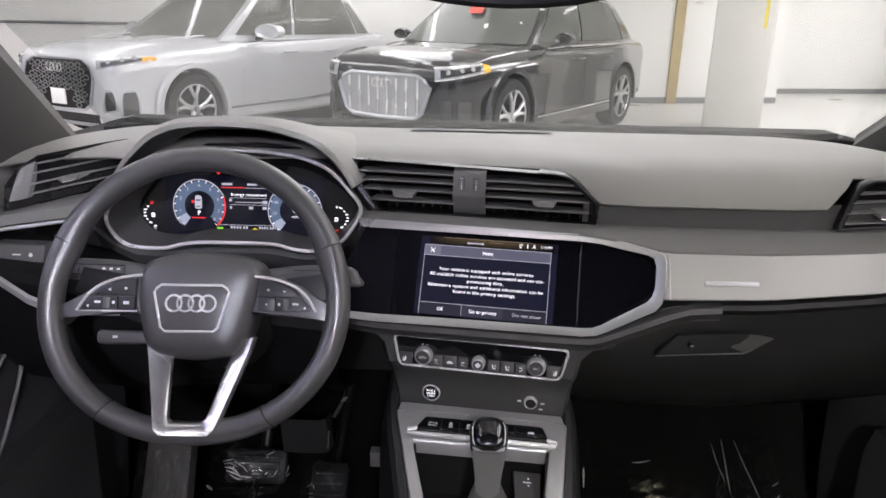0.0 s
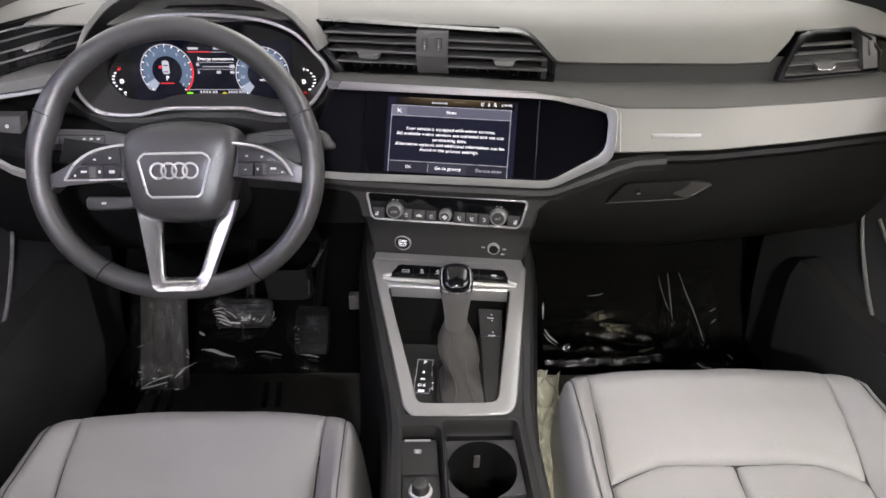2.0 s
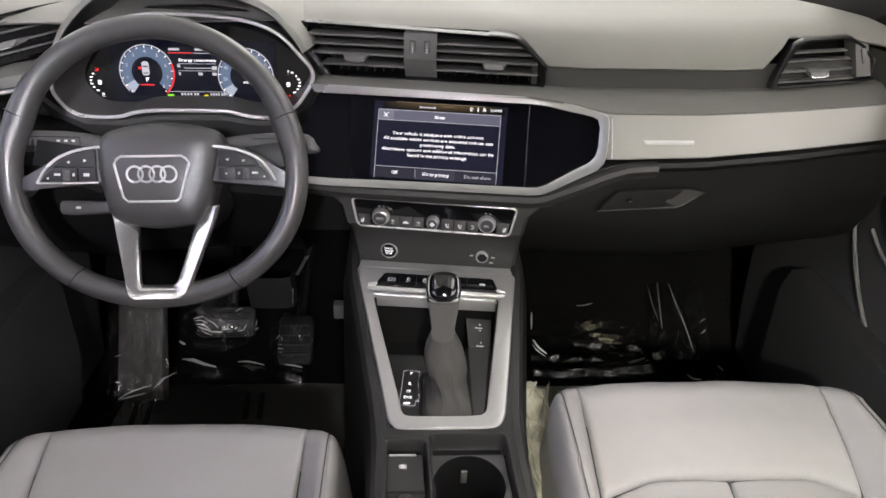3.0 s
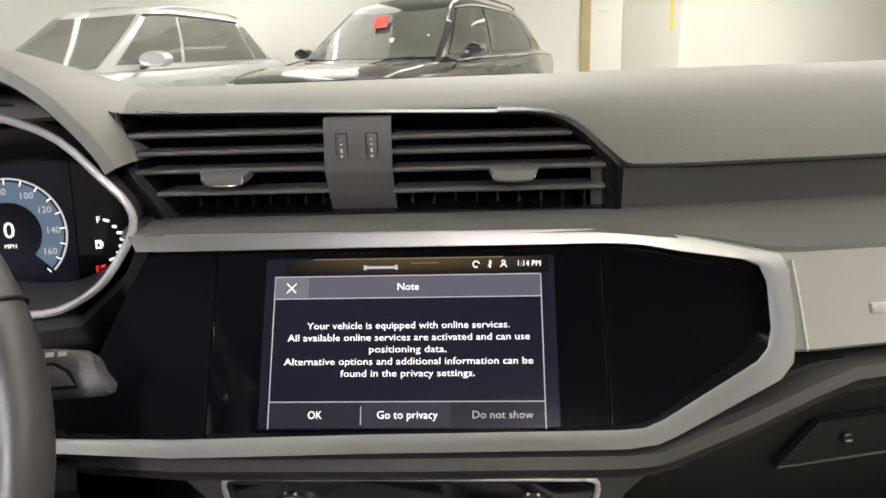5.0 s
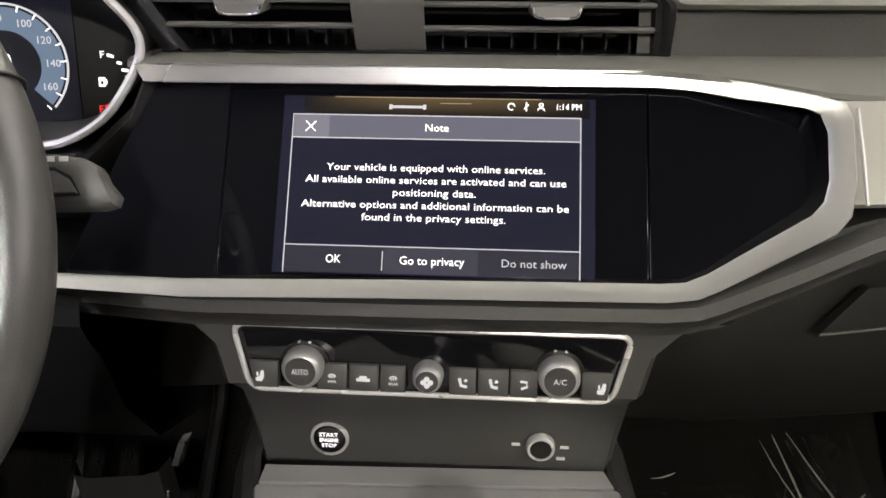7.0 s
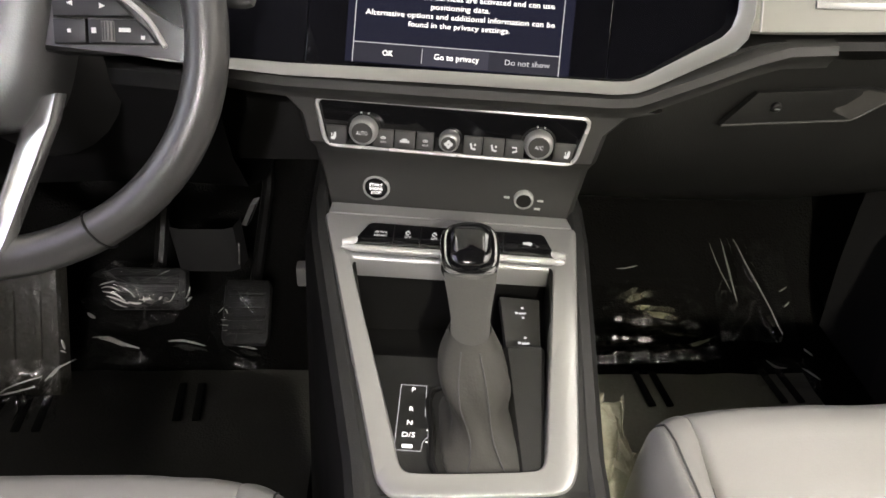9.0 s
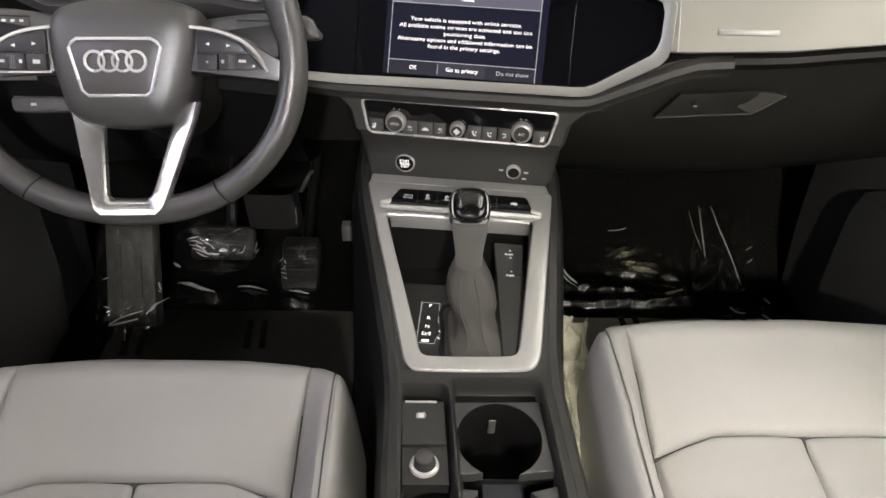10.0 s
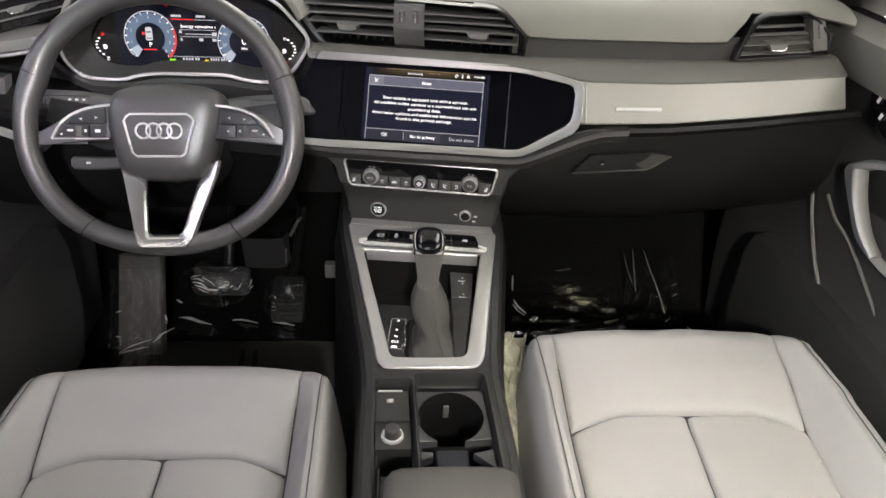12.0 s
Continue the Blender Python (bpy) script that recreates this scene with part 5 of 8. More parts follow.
for z, hw, d in ((0.905, 0.175, 0.0), (0.898, 0.150, 0.001), (0.880, 0.134, 0.002), (0.853, 0.129, 0.002), (0.846, 0.128, 0.010), (0.836, 0.126, 0.020), (0.800, 0.1225, 0.0285), (0.782, 0.120, 0.0275), (0.776, 0.1195, 0.027), (0.771, 0.119, 0.030), (0.768, 0.119, 0.040), (0.762, 0.119, 0.075)):
    rows.append([S(-hw - 0.01, d + 0.30, z), S(-hw - 0.004, d + 0.06, z), S(-hw, d + 0.006, z), S(-hw + 0.005, d, z), S(0, d, z), S(hw - 0.005, d, z), S(hw, d + 0.006, z), S(hw + 0.004, d + 0.06, z), S(hw + 0.01, d + 0.30, z)])
part("fascia", loft(rows), M_DARK, stack, "dark plastic fascia")
KM = plane_at(S(0, 0.0, 0.8715), (CT, -ST, 0), (0, 0.08, 1))
PANEL = ((-0.1170, 0.0243), (0.1178, 0.0243), (0.1085, -0.0180), (-0.1085, -0.0180))
climate = part("climate_panel", slab([KM @ V(p.x * 0.99, p.y * 0.96, 0.001) for p in rounded(PANEL, 0.008)], KM.to_3x3() @ V(0, 0, -0.01), 0.0005), M_PIANO, stack, "gloss black climate control panel")
part("chrome_frame", tube([KM @ V(p.x, p.y, 0.002) for p in rounded(PANEL, 0.009, 7)], 0.0018, closed=True, seg=8), M_BRIGHT, climate, "thin chrome frame")
slots = [(-0.111, -0.090), (-0.0665, -0.0485), (-0.0475, -0.0295), (-0.0285, -0.0135), (0.0125, 0.0285), (0.0295, 0.0475), (0.0485, 0.0645), (0.090, 0.111)]
for a, b in slots:
    part("key", slab([KM @ V(max(a, -0.108), 0.0005, 0.003), KM @ V(min(b, 0.108), 0.0005, 0.003), KM @ V(min(b, 0.105), -0.0152, 0.0065), KM @ V(max(a, -0.105), -0.0152, 0.0065)], KM.to_3x3() @ V(0, 0, -0.005), 0.0008), M_DARK, climate, "dark climate key")
for x, r in ((-0.0745, 0.0125), (0.0765, 0.0125), (0.0, 0.0090)):
    km = KM @ pose(x, -0.0012 if r > 0.012 else -0.0045, 0)
    knob = part("knob", lathe([(0.0, 0.0120), (r * 0.70, 0.0120), (r * 0.84, 0.0113), (r * 0.95, 0.0094), (r, 0.005), (r * 1.02, 0.0), (0, 0)], km, 40), M_ALU, climate, "knurled silver knob")
    part("knob_cap", lathe([(0, 0.0126), (r * 0.70, 0.0126), (r * 0.73, 0.0118), (0, 0.0118)], km, 32), M_DARK, knob, "dark knob cap")
    if r > 0.012:
        part("knob_collar", lathe([(r * 1.03, 0.003), (r * 1.18, 0.002), (r * 1.2, 0.0), (r * 1.03, 0.0)], km, 40), M_BLACK, knob)
        part("knob_label", lettering("AUTO" if x < 0 else "A/C", km @ pose(0, 0, 0.0128), 0.0098 if x < 0 else 0.0075, 0.0036), M_LIT, knob)
        part("knob_lights", merge(*[lathe([(0, 0.0012), (0.0009, 0.0012), (0.0009, 0), (0, 0)], km @ pose(0.0145 * math.cos(radians(q)), 0.0145 * math.sin(radians(q)), 0.001), 10) for q in (75, 100)]), M_ICON, knob)
    else:
        part("fan_symbol", merge(*[lathe([(0, 0.0004), (0.0017, 0.0004), (0.0017, 0), (0, 0)], km @ pose(0.0021 * math.cos(radians(q)), 0.0021 * math.sin(radians(q)), 0.0127), 10) for q in (0, 90, 180, 270)]), M_LIT, knob, "white fan symbol")


def seat_symbol(x, flip):
    f = KM @ pose(x, -0.0078, 0.0060) @ Matrix.Scale(0.82, 4)
    return merge(tube([f @ V(0.0022 * flip, 0.0040, 0), f @ V(0.0016 * flip, -0.0006, 0), f @ V(0.0008 * flip, -0.0022, 0), f @ V(-0.0026 * flip, -0.0026, 0)], [0.0010, 0.0014, 0.0018, 0.0012], seg=6), tube([f @ V(-0.0016 * flip, 0.0030, 0), f @ V(-0.0014 * flip, 0.0002, 0)], 0.0006, seg=5))


syms = [seat_symbol(-0.101, 1), seat_symbol(0.101, 1)]
for x, kind in ((-0.0572, 0), (-0.0385, 1), (-0.0205, 0), (0.0205, 2), (0.0385, 2), (0.0565, 3)):
    f = KM @ pose(x, -0.0076, 0.0058) @ Matrix.Scale(0.84, 4)
    if kind == 0:
        syms += [merge(arc_band(f, 0, 0.0004, 0.0026, 0.0032, 20, 160, 0.0002), *[rect(f, q - 0.0004, 0.0002, q + 0.0004, 0.0026) for q in (-0.0015, 0, 0.0015)])]
        syms += [lettering("MAX" if x < -0.05 else "REAR", f @ pose(0, -0.0028, 0.0002), 0.0058 if x < -0.05 else 0.0066, 0.0022)]
    elif kind == 1:
        syms += [merge(rect(f, -0.0048, -0.0016, 0.0048, 0.0008), rect(f, -0.0026, 0.0008, 0.0026, 0.0026))]
    elif kind == 2:
        syms += [merge(tube([f @ V(-0.0022, 0.0036, 0), f @ V(-0.0010, -0.0018, 0), f @ V(0.0030, -0.0028, 0)], 0.0010, seg=5), lathe([(0, 0.0004), (0.0012, 0.0004), (0.0012, 0), (0, 0)], f @ pose(0.0022, 0.0022, 0), 10))]
    else:
        syms += [tube([f @ V(-0.0026, 0.0030, 0), f @ V(0.0018, 0.0026, 0), f @ V(0.0022, -0.0010, 0), f @ V(-0.0020, -0.0026, 0)], 0.0008, seg=5)]
for q in syms:
    part("key_symbol", q, M_LIT, climate, "white climate symbol")
BM = plane_at(S(0, 0.0275, 0.799), (CT, -ST, 0), (0, 0, 1))
start = part("start_button", lathe([(0, 0.0030), (0.0100, 0.0030), (0.0108, 0.0022), (0.0112, 0.0), (0, 0.0)], BM @ pose(-0.0695, -0.002, 0), 36), M_PIANO, stack, "black start button")
part("chrome_ring", lathe([(0.0112, 0.0028), (0.0128, 0.0024), (0.0132, 0.0), (0.0112, 0.0)], BM @ pose(-0.0695, -0.002, 0), 36), M_BRIGHT, start, "chrome button ring")
for k, txt in enumerate(("START", "ENGINE", "STOP")):
    part("button_text", lettering(txt, BM @ pose(-0.0695, 0.0022 - 0.0042 * k, 0.0034), 0.0125 if k < 2 else 0.010, 0.0030), M_WHITE, start)
vol = part("volume_knob", lathe([(0, 0.0048), (0.0068, 0.0048), (0.0073, 0.0042), (0.0074, 0.0), (0, 0)], BM @ pose(0.0715, 0.001, 0.0025), 32), M_BLACK, stack, "black volume knob")
part("knurled_ring", lathe([(0.0072, 0.0054), (0.0084, 0.0054), (0.0092, 0.0045), (0.0096, 0.0), (0.0072, 0.0)], BM @ pose(0.0715, 0.001, 0.0025), 36), M_BRIGHT, vol, "chrome knob ring")
for x, y in ((0.0555, 0.0), (0.0875, -0.001), (0.0855, -0.010)):
    part("volume_symbol", rect(BM, x - 0.0028, y - 0.0011, x + 0.0028, y + 0.0011, 0.0008), M_ICON, vol)

M_CON = shader("dark_console_plastic", (0.030, 0.030, 0.029), 0.45, bump=0.25, grain=900, vary=0.12)
M_INSERT = shader("blue_grey_insert", (0.045, 0.046, 0.055), 0.5, vary=0.1)
M_EDGE2 = shader("grey_console_plastic", (0.055, 0.055, 0.056), 0.5, bump=0.2, grain=900, vary=0.1)
# ---- centre console ----
console = thing("centre_console", (0.02, 1.05, 0.30), "black centre console with silver surround and cup holder", "centre console")
def con_z(y):
    return 0.714 + (y - 1.07) * 0.30 if y > 1.07 else 0.714 - (1.07 - y) * 0.01


SIL_O = [(-0.112, 1.322), (-0.104, 1.3215), (0.114, 1.3048), (0.122, 1.304), (0.120, 1.290), (0.0905, 1.100), (0.086, 1.080), (0.077, 1.069), (0.062, 1.066), (-0.040, 1.066), (-0.052, 1.069), (-0.060, 1.080), (-0.064, 1.100), (-0.108, 1.302)]
SIL_I = [(-0.0855, 1.270), (-0.078, 1.2695), (0.086, 1.2585), (0.0930, 1.258), (0.0895, 1.240), (0.066, 1.105), (0.064, 1.094), (0.060, 1.086), (0.050, 1.0835), (-0.030, 1.0835), (-0.040, 1.086), (-0.044, 1.096), (-0.046, 1.110), (-0.080, 1.246)]
def sil_ring(pts):
    """Ring with rounded corners."""
    ring = [V(x, y, 0) for x, y in pts]
    for _ in range(3):
        ring = [q for a, b in zip(ring, ring[1:] + ring[:1]) for q in (a.lerp(b, 0.25), a.lerp(b, 0.75))]
    return ring


rows = []
for p, q in zip(sil_ring(SIL_O), sil_ring(SIL_I)):
    row = [V(p.x, p.y, con_z(p.y) - 0.016)]
    for f, h in ((0.0, -0.0035), (0.03, -0.0010), (0.09, 0.0002), (0.5, 0.0006), (0.91, 0.0002), (0.97, -0.0010), (1.0, -0.0035)):
        m = p.lerp(q, f)
        row.append(V(m.x, m.y, con_z(m.y) + h))
    row.append(V(q.x, q.y, con_z(q.y) - 0.020))
    rows.append(row)
part("silver_surround", loft(rows, loop=True), M_ALU, console, "satin silver console surround")
part("surround_back", loft([[V(x * k, 1.3125 - 0.077 * x + dy, con_z(1.3125 - 0.077 * x) + dz) for x in (-0.108, -0.05, 0, 0.06, 0.118)] for k, dy, dz in ((1.0, 0.0015, -0.008), (1.0, 0.003, -0.0018), (0.98, 0.018, -0.0005), (0.97, 0.021, -0.004), (0.95, 0.026, -0.030))]), M_ALU, console, "satin silver slope under the fascia")
# body sides and top
def rail(y):
    w = interp([(0.55, -0.070), (0.90, -0.071), (1.07, -0.074), (1.33, -0.124), (1.9, -0.13)], y)
    e = interp([(0.55, 0.108), (0.90, 0.110), (1.07, 0.104), (1.33, 0.134), (1.9, 0.14)], y)
    return w, e


rows = []
for k in range(28):
    y = 0.55 + 0.05 * k
    w, e = rail(y)
    z = con_z(min(y, 1.33)) - 0.003
    rows.append([V(w - 0.03, y, 0.30), V(w - 0.012, y, z - 0.05), V(w - 0.004, y, z - 0.012), V(w + 0.002, y, z - 0.002), V(w + 0.010, y, z), V(w + 0.0135, y, z - 0.002)])
part("body_side", loft([r[:3] for r in rows]), M_BLACK, console, "black console side wall")
part("top_edge", loft([r[2:] for r in rows]), M_CON, console, "dark rounded console edge")
rows = []
for k in range(28):
    y = 0.55 + 0.05 * k
    w, e = rail(y)
    z = con_z(min(y, 1.33)) - 0.003
    rows.append([V(e - 0.0135, y, z - 0.002), V(e - 0.010, y, z), V(e - 0.002, y, z - 0.002), V(e + 0.004, y, z - 0.012), V(e + 0.012, y, z - 0.05), V(e + 0.03, y, 0.30)])
part("body_side", loft([r[3:] for r in rows]), M_BLACK, console, "black console side wall")
part("top_edge", loft([r[:4] for r in rows]), M_CON, console, "dark rounded console edge")
part("side_clip", box(pose(-0.168, 1.55, 0.548, 0, 0, 0), 0.026, 0.02, 0.032, 0.003), M_EDGE, console, "small grey carpet clip")
# recess inside the surround: gear plate and front tray
part("gear_plate", slab([V(-0.078, 1.215, 0.710), V(-0.047, 1.080, 0.710), V(0.066, 1.080, 0.710), V(0.086, 1.200, 0.710)], (0, 0, -0.01)), M_CON, console, "dark grey gear plate", smooth=False)
part("tray_floor", slab([V(-0.09, 1.29, 0.680), V(-0.09, 1.20, 0.690), V(0.10, 1.20, 0.690), V(0.10, 1.29, 0.680)], (0, 0, -0.01)), M_BLACK, console, "black open tray floor", smooth=False)
part("tray_wall", slab([V(-0.10, 1.283, 0.768), V(0.10, 1.273, 0.768), V(0.10, 1.273, 0.67), V(-0.10, 1.283, 0.67)], (0, 0.008, 0)), M_BLACK, console, "black tray wall", smooth=False)
part("tray_wall", slab([V(-0.082, 1.275, 0.77), V(-0.05, 1.07, 0.712), V(-0.05, 1.07, 0.67), V(-0.082, 1.275, 0.67)], (-0.006, 0, 0)), M_BLACK, console, "black tray wall", smooth=False)
part("tray_wall", slab([V(0.090, 1.26, 0.77), V(0.068, 1.07, 0.712), V(0.068, 1.07, 0.67), V(0.090, 1.26, 0.67)], (0.006, 0, 0)), M_BLACK, console, "black tray wall", smooth=False)
usb = part("usb_panel", slab([V(0.048, 1.255, 0.742), V(0.050, 1.192, 0.716), V(0.078, 1.190, 0.716), V(0.083, 1.250, 0.742)], (0, 0.004, -0.01), 0.001), M_DARK, console, "dark panel with two charging sockets")
for y, z in ((1.238, 0.7365), (1.211, 0.7255)):
    for dx, dy, w in ((-0.0055, 0.0, 0.0012), (0.0, 0.0045, 0.0010), (0.0, -0.0045, 0.0010)):
        part("socket_symbol", box(pose(0.0668 + dx, y + dy, z + 0.40 * dy + 0.0002), 2 * w, 2 * w, 0.0006), M_DIM, usb, "small white socket symbol")
    part("socket_mark", slab([V(0.0635, y + 0.0006, z), V(0.0635, y - 0.0006, z - 0.0005), V(0.0700, y - 0.0006, z - 0.0005), V(0.0700, y + 0.0006, z)], (0, 0, -0.001)), M_DIM, usb)
part("boot_shoulder", loft([[V(x, y, z) for x, z in ((0.038, 0.706), (0.044, h - 0.003), (0.047, h), (w, h), (w + 0.003, h - 0.004), (w + 0.004, 0.700))] for y, h, w in ((1.196, 0.716, 0.076), (1.194, 0.737, 0.0755), (1.190, 0.7395, 0.0750), (1.14, 0.727, 0.0680), (1.086, 0.714, 0.0600))]), M_CON, console, "dark raised shoulder beside the boot")
# button strip above the tray
bt = plane_at((0.004, 1.2775, 0.7865), (1, -0.115, 0), (0, 1, 0.30))
strip = part("button_strip", slab([bt @ V(x, y, 0.003) for x, y in ((-0.086, -0.013), (0.090, -0.013), (0.089, -0.006), (0.082, 0.011), (0.078, 0.013), (-0.072, 0.013), (-0.076, 0.011), (-0.085, -0.006))], bt.to_3x3() @ V(0, 0, -0.012), 0.002), M_PIANO, console, "gloss black button strip")
part("chrome_bar", tube([bt @ V(x, -0.0165, 0.001) for x in (-0.0965, -0.093, -0.080, 0.083, 0.096, 0.0995)], [0.0004, 0.0026, 0.0036, 0.0036, 0.0026, 0.0004], seg=10), M_BRIGHT, strip, "chrome bar under the buttons")
part("chrome_end", tube([bt @ V(-0.096, -0.0112, 0.001), bt @ V(-0.092, -0.0105, 0.001), bt @ V(-0.085, -0.0085, 0.001), bt @ V(-0.083, -0.0082, 0.001)], [0.0034, 0.0042, 0.0042, 0.0034], seg=10), M_BRIGHT, strip, "silver strip end")
part("chrome_end", tube([bt @ V(0.087, -0.0082, 0.001), bt @ V(0.089, -0.0085, 0.001), bt @ V(0.096, -0.0105, 0.001), bt @ V(0.100, -0.0112, 0.001)], [0.0034, 0.0042, 0.0042, 0.0034], seg=10), M_BRIGHT, strip, "silver strip end")
part("button_text", lettering("drive", bt @ pose(-0.0635, 0.0018, 0.0034), 0.0115, 0.0030), M_LIT, strip)
part("button_text", lettering("select", bt @ pose(-0.0635, -0.0020, 0.0034), 0.0115, 0.0026), M_LIT, strip)
for x in (-0.0395, -0.016):
    part("button_symbol", merge(arc_band(bt, x, 0.0022, 0.0014, 0.0022, -20, 300, 0.0034), rect(bt, x - 0.0006, 0.0036, x + 0.0006, 0.0050, 0.0034)), M_LIT, strip, "white button symbol")
    part("button_text", lettering("OFF", bt @ pose(x, -0.0022, 0.0034), 0.0058, 0.0026), M_LIT, strip)
part("button_symbol", merge(rect(bt, 0.0625, -0.0012, 0.0665, 0.0012, 0.0034), rect(bt @ pose(0.068, 0.0, 0, 0, 0, -18), -0.0022, -0.0018, 0.0022, 0.0014, 0.0034)), M_LIT, strip, "white parking symbol")
for x in (-0.052, -0.028, -0.005, 0.045):
    part("button_gap", tube([bt @ V(x, -0.011, 0.0031), bt @ V(x, 0.012, 0.0031)], 0.0004, seg=4), M_BLACK, strip)
# shift pattern
prn = plane_at((-0.0335, 1.142, 0.7104), (0.96, -0.1, 0), (0.13, 1, 0.0))
part("shift_outline", tube(smooth_line([prn @ V(x, y, 0.0006) for x, y in ((-0.0105, 0.034), (0.0105, 0.034), (0.0115, 0.002), (0.0150, -0.002), (0.0150, -0.019), (0.0115, -0.024), (0.0105, -0.033), (-0.0095, -0.033))], 1, True), 0.0003, closed=True, seg=5), M_DIM, console, "white shift pattern outline")
for y, txt in ((0.029, "P"), (0.008, "R"), (-0.006, "N"), (-0.018, "D/S")):
    part("shift_letter", lettering(txt, prn @ pose(0, y, 0.0005), 0.0 if len(txt) < 2 else 0.0100, 0.0048), M_WHITE, console)
part("shift_marks", merge(rect(prn, 0.0135, -0.0125, 0.0168, -0.0115), rect(prn, 0.0135, -0.024, 0.0168, -0.023), rect(prn, -0.004, -0.030, 0.004, -0.027)), M_WHITE, console)
# console top with two rounded trays; both lean slightly outwards to the rear
def inside(p, ring):
    odd = False
    for a, b in zip(ring, ring[1:] + ring[:1]):
        if (a[1] > p[1]) != (b[1] > p[1]) and p[0] < a[0] + (b[0] - a[0]) * (p[1] - a[1]) / (b[1] - a[1]):
            odd = not odd
    return odd


def tray_gap(x, y, x0, x1, front, r):
    """Distance to a tray's edge, negative inside; the tray runs on to the rear."""
    x -= 0.04 * (1.04 - y)
    qx, qy = abs(x - (x0 + x1) / 2) - (x1 - x0) / 2 + r, y - front + r
    return math.hypot(max(qx, 0), max(qy, 0)) + min(max(qx, qy), 0) - r


SIL_M = [((a[0] + b[0]) / 2, (a[1] + b[1]) / 2) for a, b in zip(sil_ring(SIL_O), sil_ring(SIL_I))]
top = bmesh.new()
NX, NY, Y0, Y1 = 150, 300, 0.84, 1.17
grid = []
for j in range(NY + 1):
    y = Y0 + (Y1 - Y0) * j / NY
    w, e = rail(y)
    line = []
    for i in range(NX + 1):
        x = w + 0.0115 + (e - w - 0.023) * i / NX
        gap = min(tray_gap(x, y, -0.0640, -0.0125, 1.0500, 0.008), tray_gap(x, y, -0.0080, 0.0845, 1.0590, 0.008))
        z = (0.7112 if y < 1.058 else max(0.7112, con_z(y) - 0.0030)) - 0.0008 * max(0.0, 1 - abs(gap - 0.004) / 0.004)
        if gap < 0.0016:
            f = min(1.0, (0.0016 - gap) / 0.0052)
            z -= 0.024 * f * f * (1.6 - 0.6 * f)
        line.append((top.verts.new((x, y, z)), gap))
    grid.append(line)
for j in range(NY):
    for i in range(NX):
        cell = [grid[j][i], grid[j][i + 1], grid[j + 1][i + 1], grid[j + 1][i]]
        if max(g for v, g in cell) < -0.0042 or inside(cell[0][0].co, SIL_M):
            continue
        top.faces.new([v for v, g in cell])
bmesh.ops.delete(top, geom=[v for v in top.verts if not v.link_faces], context="VERTS")
part("console_top", top, M_CON, console, "dark console top with two rounded trays")


def deck(x0, x1, y0, y1, z, drop):
    return slab([V(x0, y0, z), V(x1, y0, z), V(x1, y1, z), V(x0, y1, z)], (0, 0, -drop), 0.002)


# parking brake switch, round knob and slot in the narrow tray
pb = part("parking_brake_switch", merge(loft([[V(x + 0.04 * (1.04 - y), y, z) for x in (-0.0605, -0.0570, -0.0555, -0.0260, -0.0245, -0.0180)] for y, z in ((1.046, 0.690), (1.0375, 0.693), (1.0325, 0.7030), (1.030, 0.7050), (0.984, 0.7030), (0.9815, 0.7022), (0.9805, 0.6990), (0.965, 0.699), (0.9395, 0.6985), (0.9385, 0.66))])), M_CON, console, "dark parking brake switch")
part("switch_edge", tube([V(-0.0560, 1.0305, 0.7058), V(-0.0245, 1.0305, 0.7058)], 0.0013, seg=8), M_BRIGHT, pb, "chrome switch edge")
part("switch_symbol", merge(lathe([(0, 0.0005), (0.0032, 0.0005), (0.0032, 0), (0, 0)], pose(-0.0400, 1.0145, 0.7042), 20), arc_band(pose(-0.0400, 1.0145, 0.7042), 0, 0, 0.0040, 0.0046, 120, 240, 0.0, 0.0004, 12), arc_band(pose(-0.0400, 1.0145, 0.7042), 0, 0, 0.0040, 0.0046, -60, 60, 0.0, 0.0004, 12)), M_ICON, pb, "white brake symbol")
kn = part("round_knob", lathe([(0, 0.0150), (0.0070, 0.0148), (0.0086, 0.0135), (0.0092, 0.0115), (0.0092, 0.002), (0, 0.002)], pose(-0.0365, 0.960, 0.699), 32), M_DARK, console, "dark round knob")
part("chrome_ring", lathe([(0.0100, 0.0030), (0.0112, 0.0042), (0.0132, 0.0030), (0.0140, 0.0), (0.0100, 0.0)], pose(-0.0365, 0.960, 0.699), 40), M_BRIGHT, kn, "chrome knob ring")
part("slot", merge(deck(-0.0575, -0.015, 0.84, 0.9385, 0.664, 0.01), deck(-0.0535, -0.0505, 0.84, 0.911, 0.6995, 0.03), deck(-0.0195, -0.0165, 0.84, 0.911, 0.6995, 0.03)), M_BLACK, console, "dark open slot")
part("slot_plate", loft([[V(x, y, z) for x in (-0.049, -0.047, -0.023, -0.021)] for y, z in ((0.913, 0.672), (0.906, 0.690), (0.903, 0.6925), (0.86, 0.694))]), M_EDGE2, console, "grey slot plate")
# cup holder in the wide tray
cup = thing("cup_holder", (0.0365, 0.99, 0.63), "black double cup holder in the console", "cup holder")
CUX, CUY, CRX, CRY = 0.0360, 0.990, 0.0415, 0.0435
def cup_ring(k, z, rear):
    """Ring of the well; its rear wall is cut down towards the insert."""
    out = []
    for i in range(64):
        a = 2 * math.pi * i / 64
        cut = max(0.0, min(1.0, (-math.sin(a) - 0.80) / 0.08))
        out.append(V(CUX + CRX * k * math.cos(a), CUY + CRY * k * math.sin(a), z + (min(z, rear) - z) * cut))
    return out


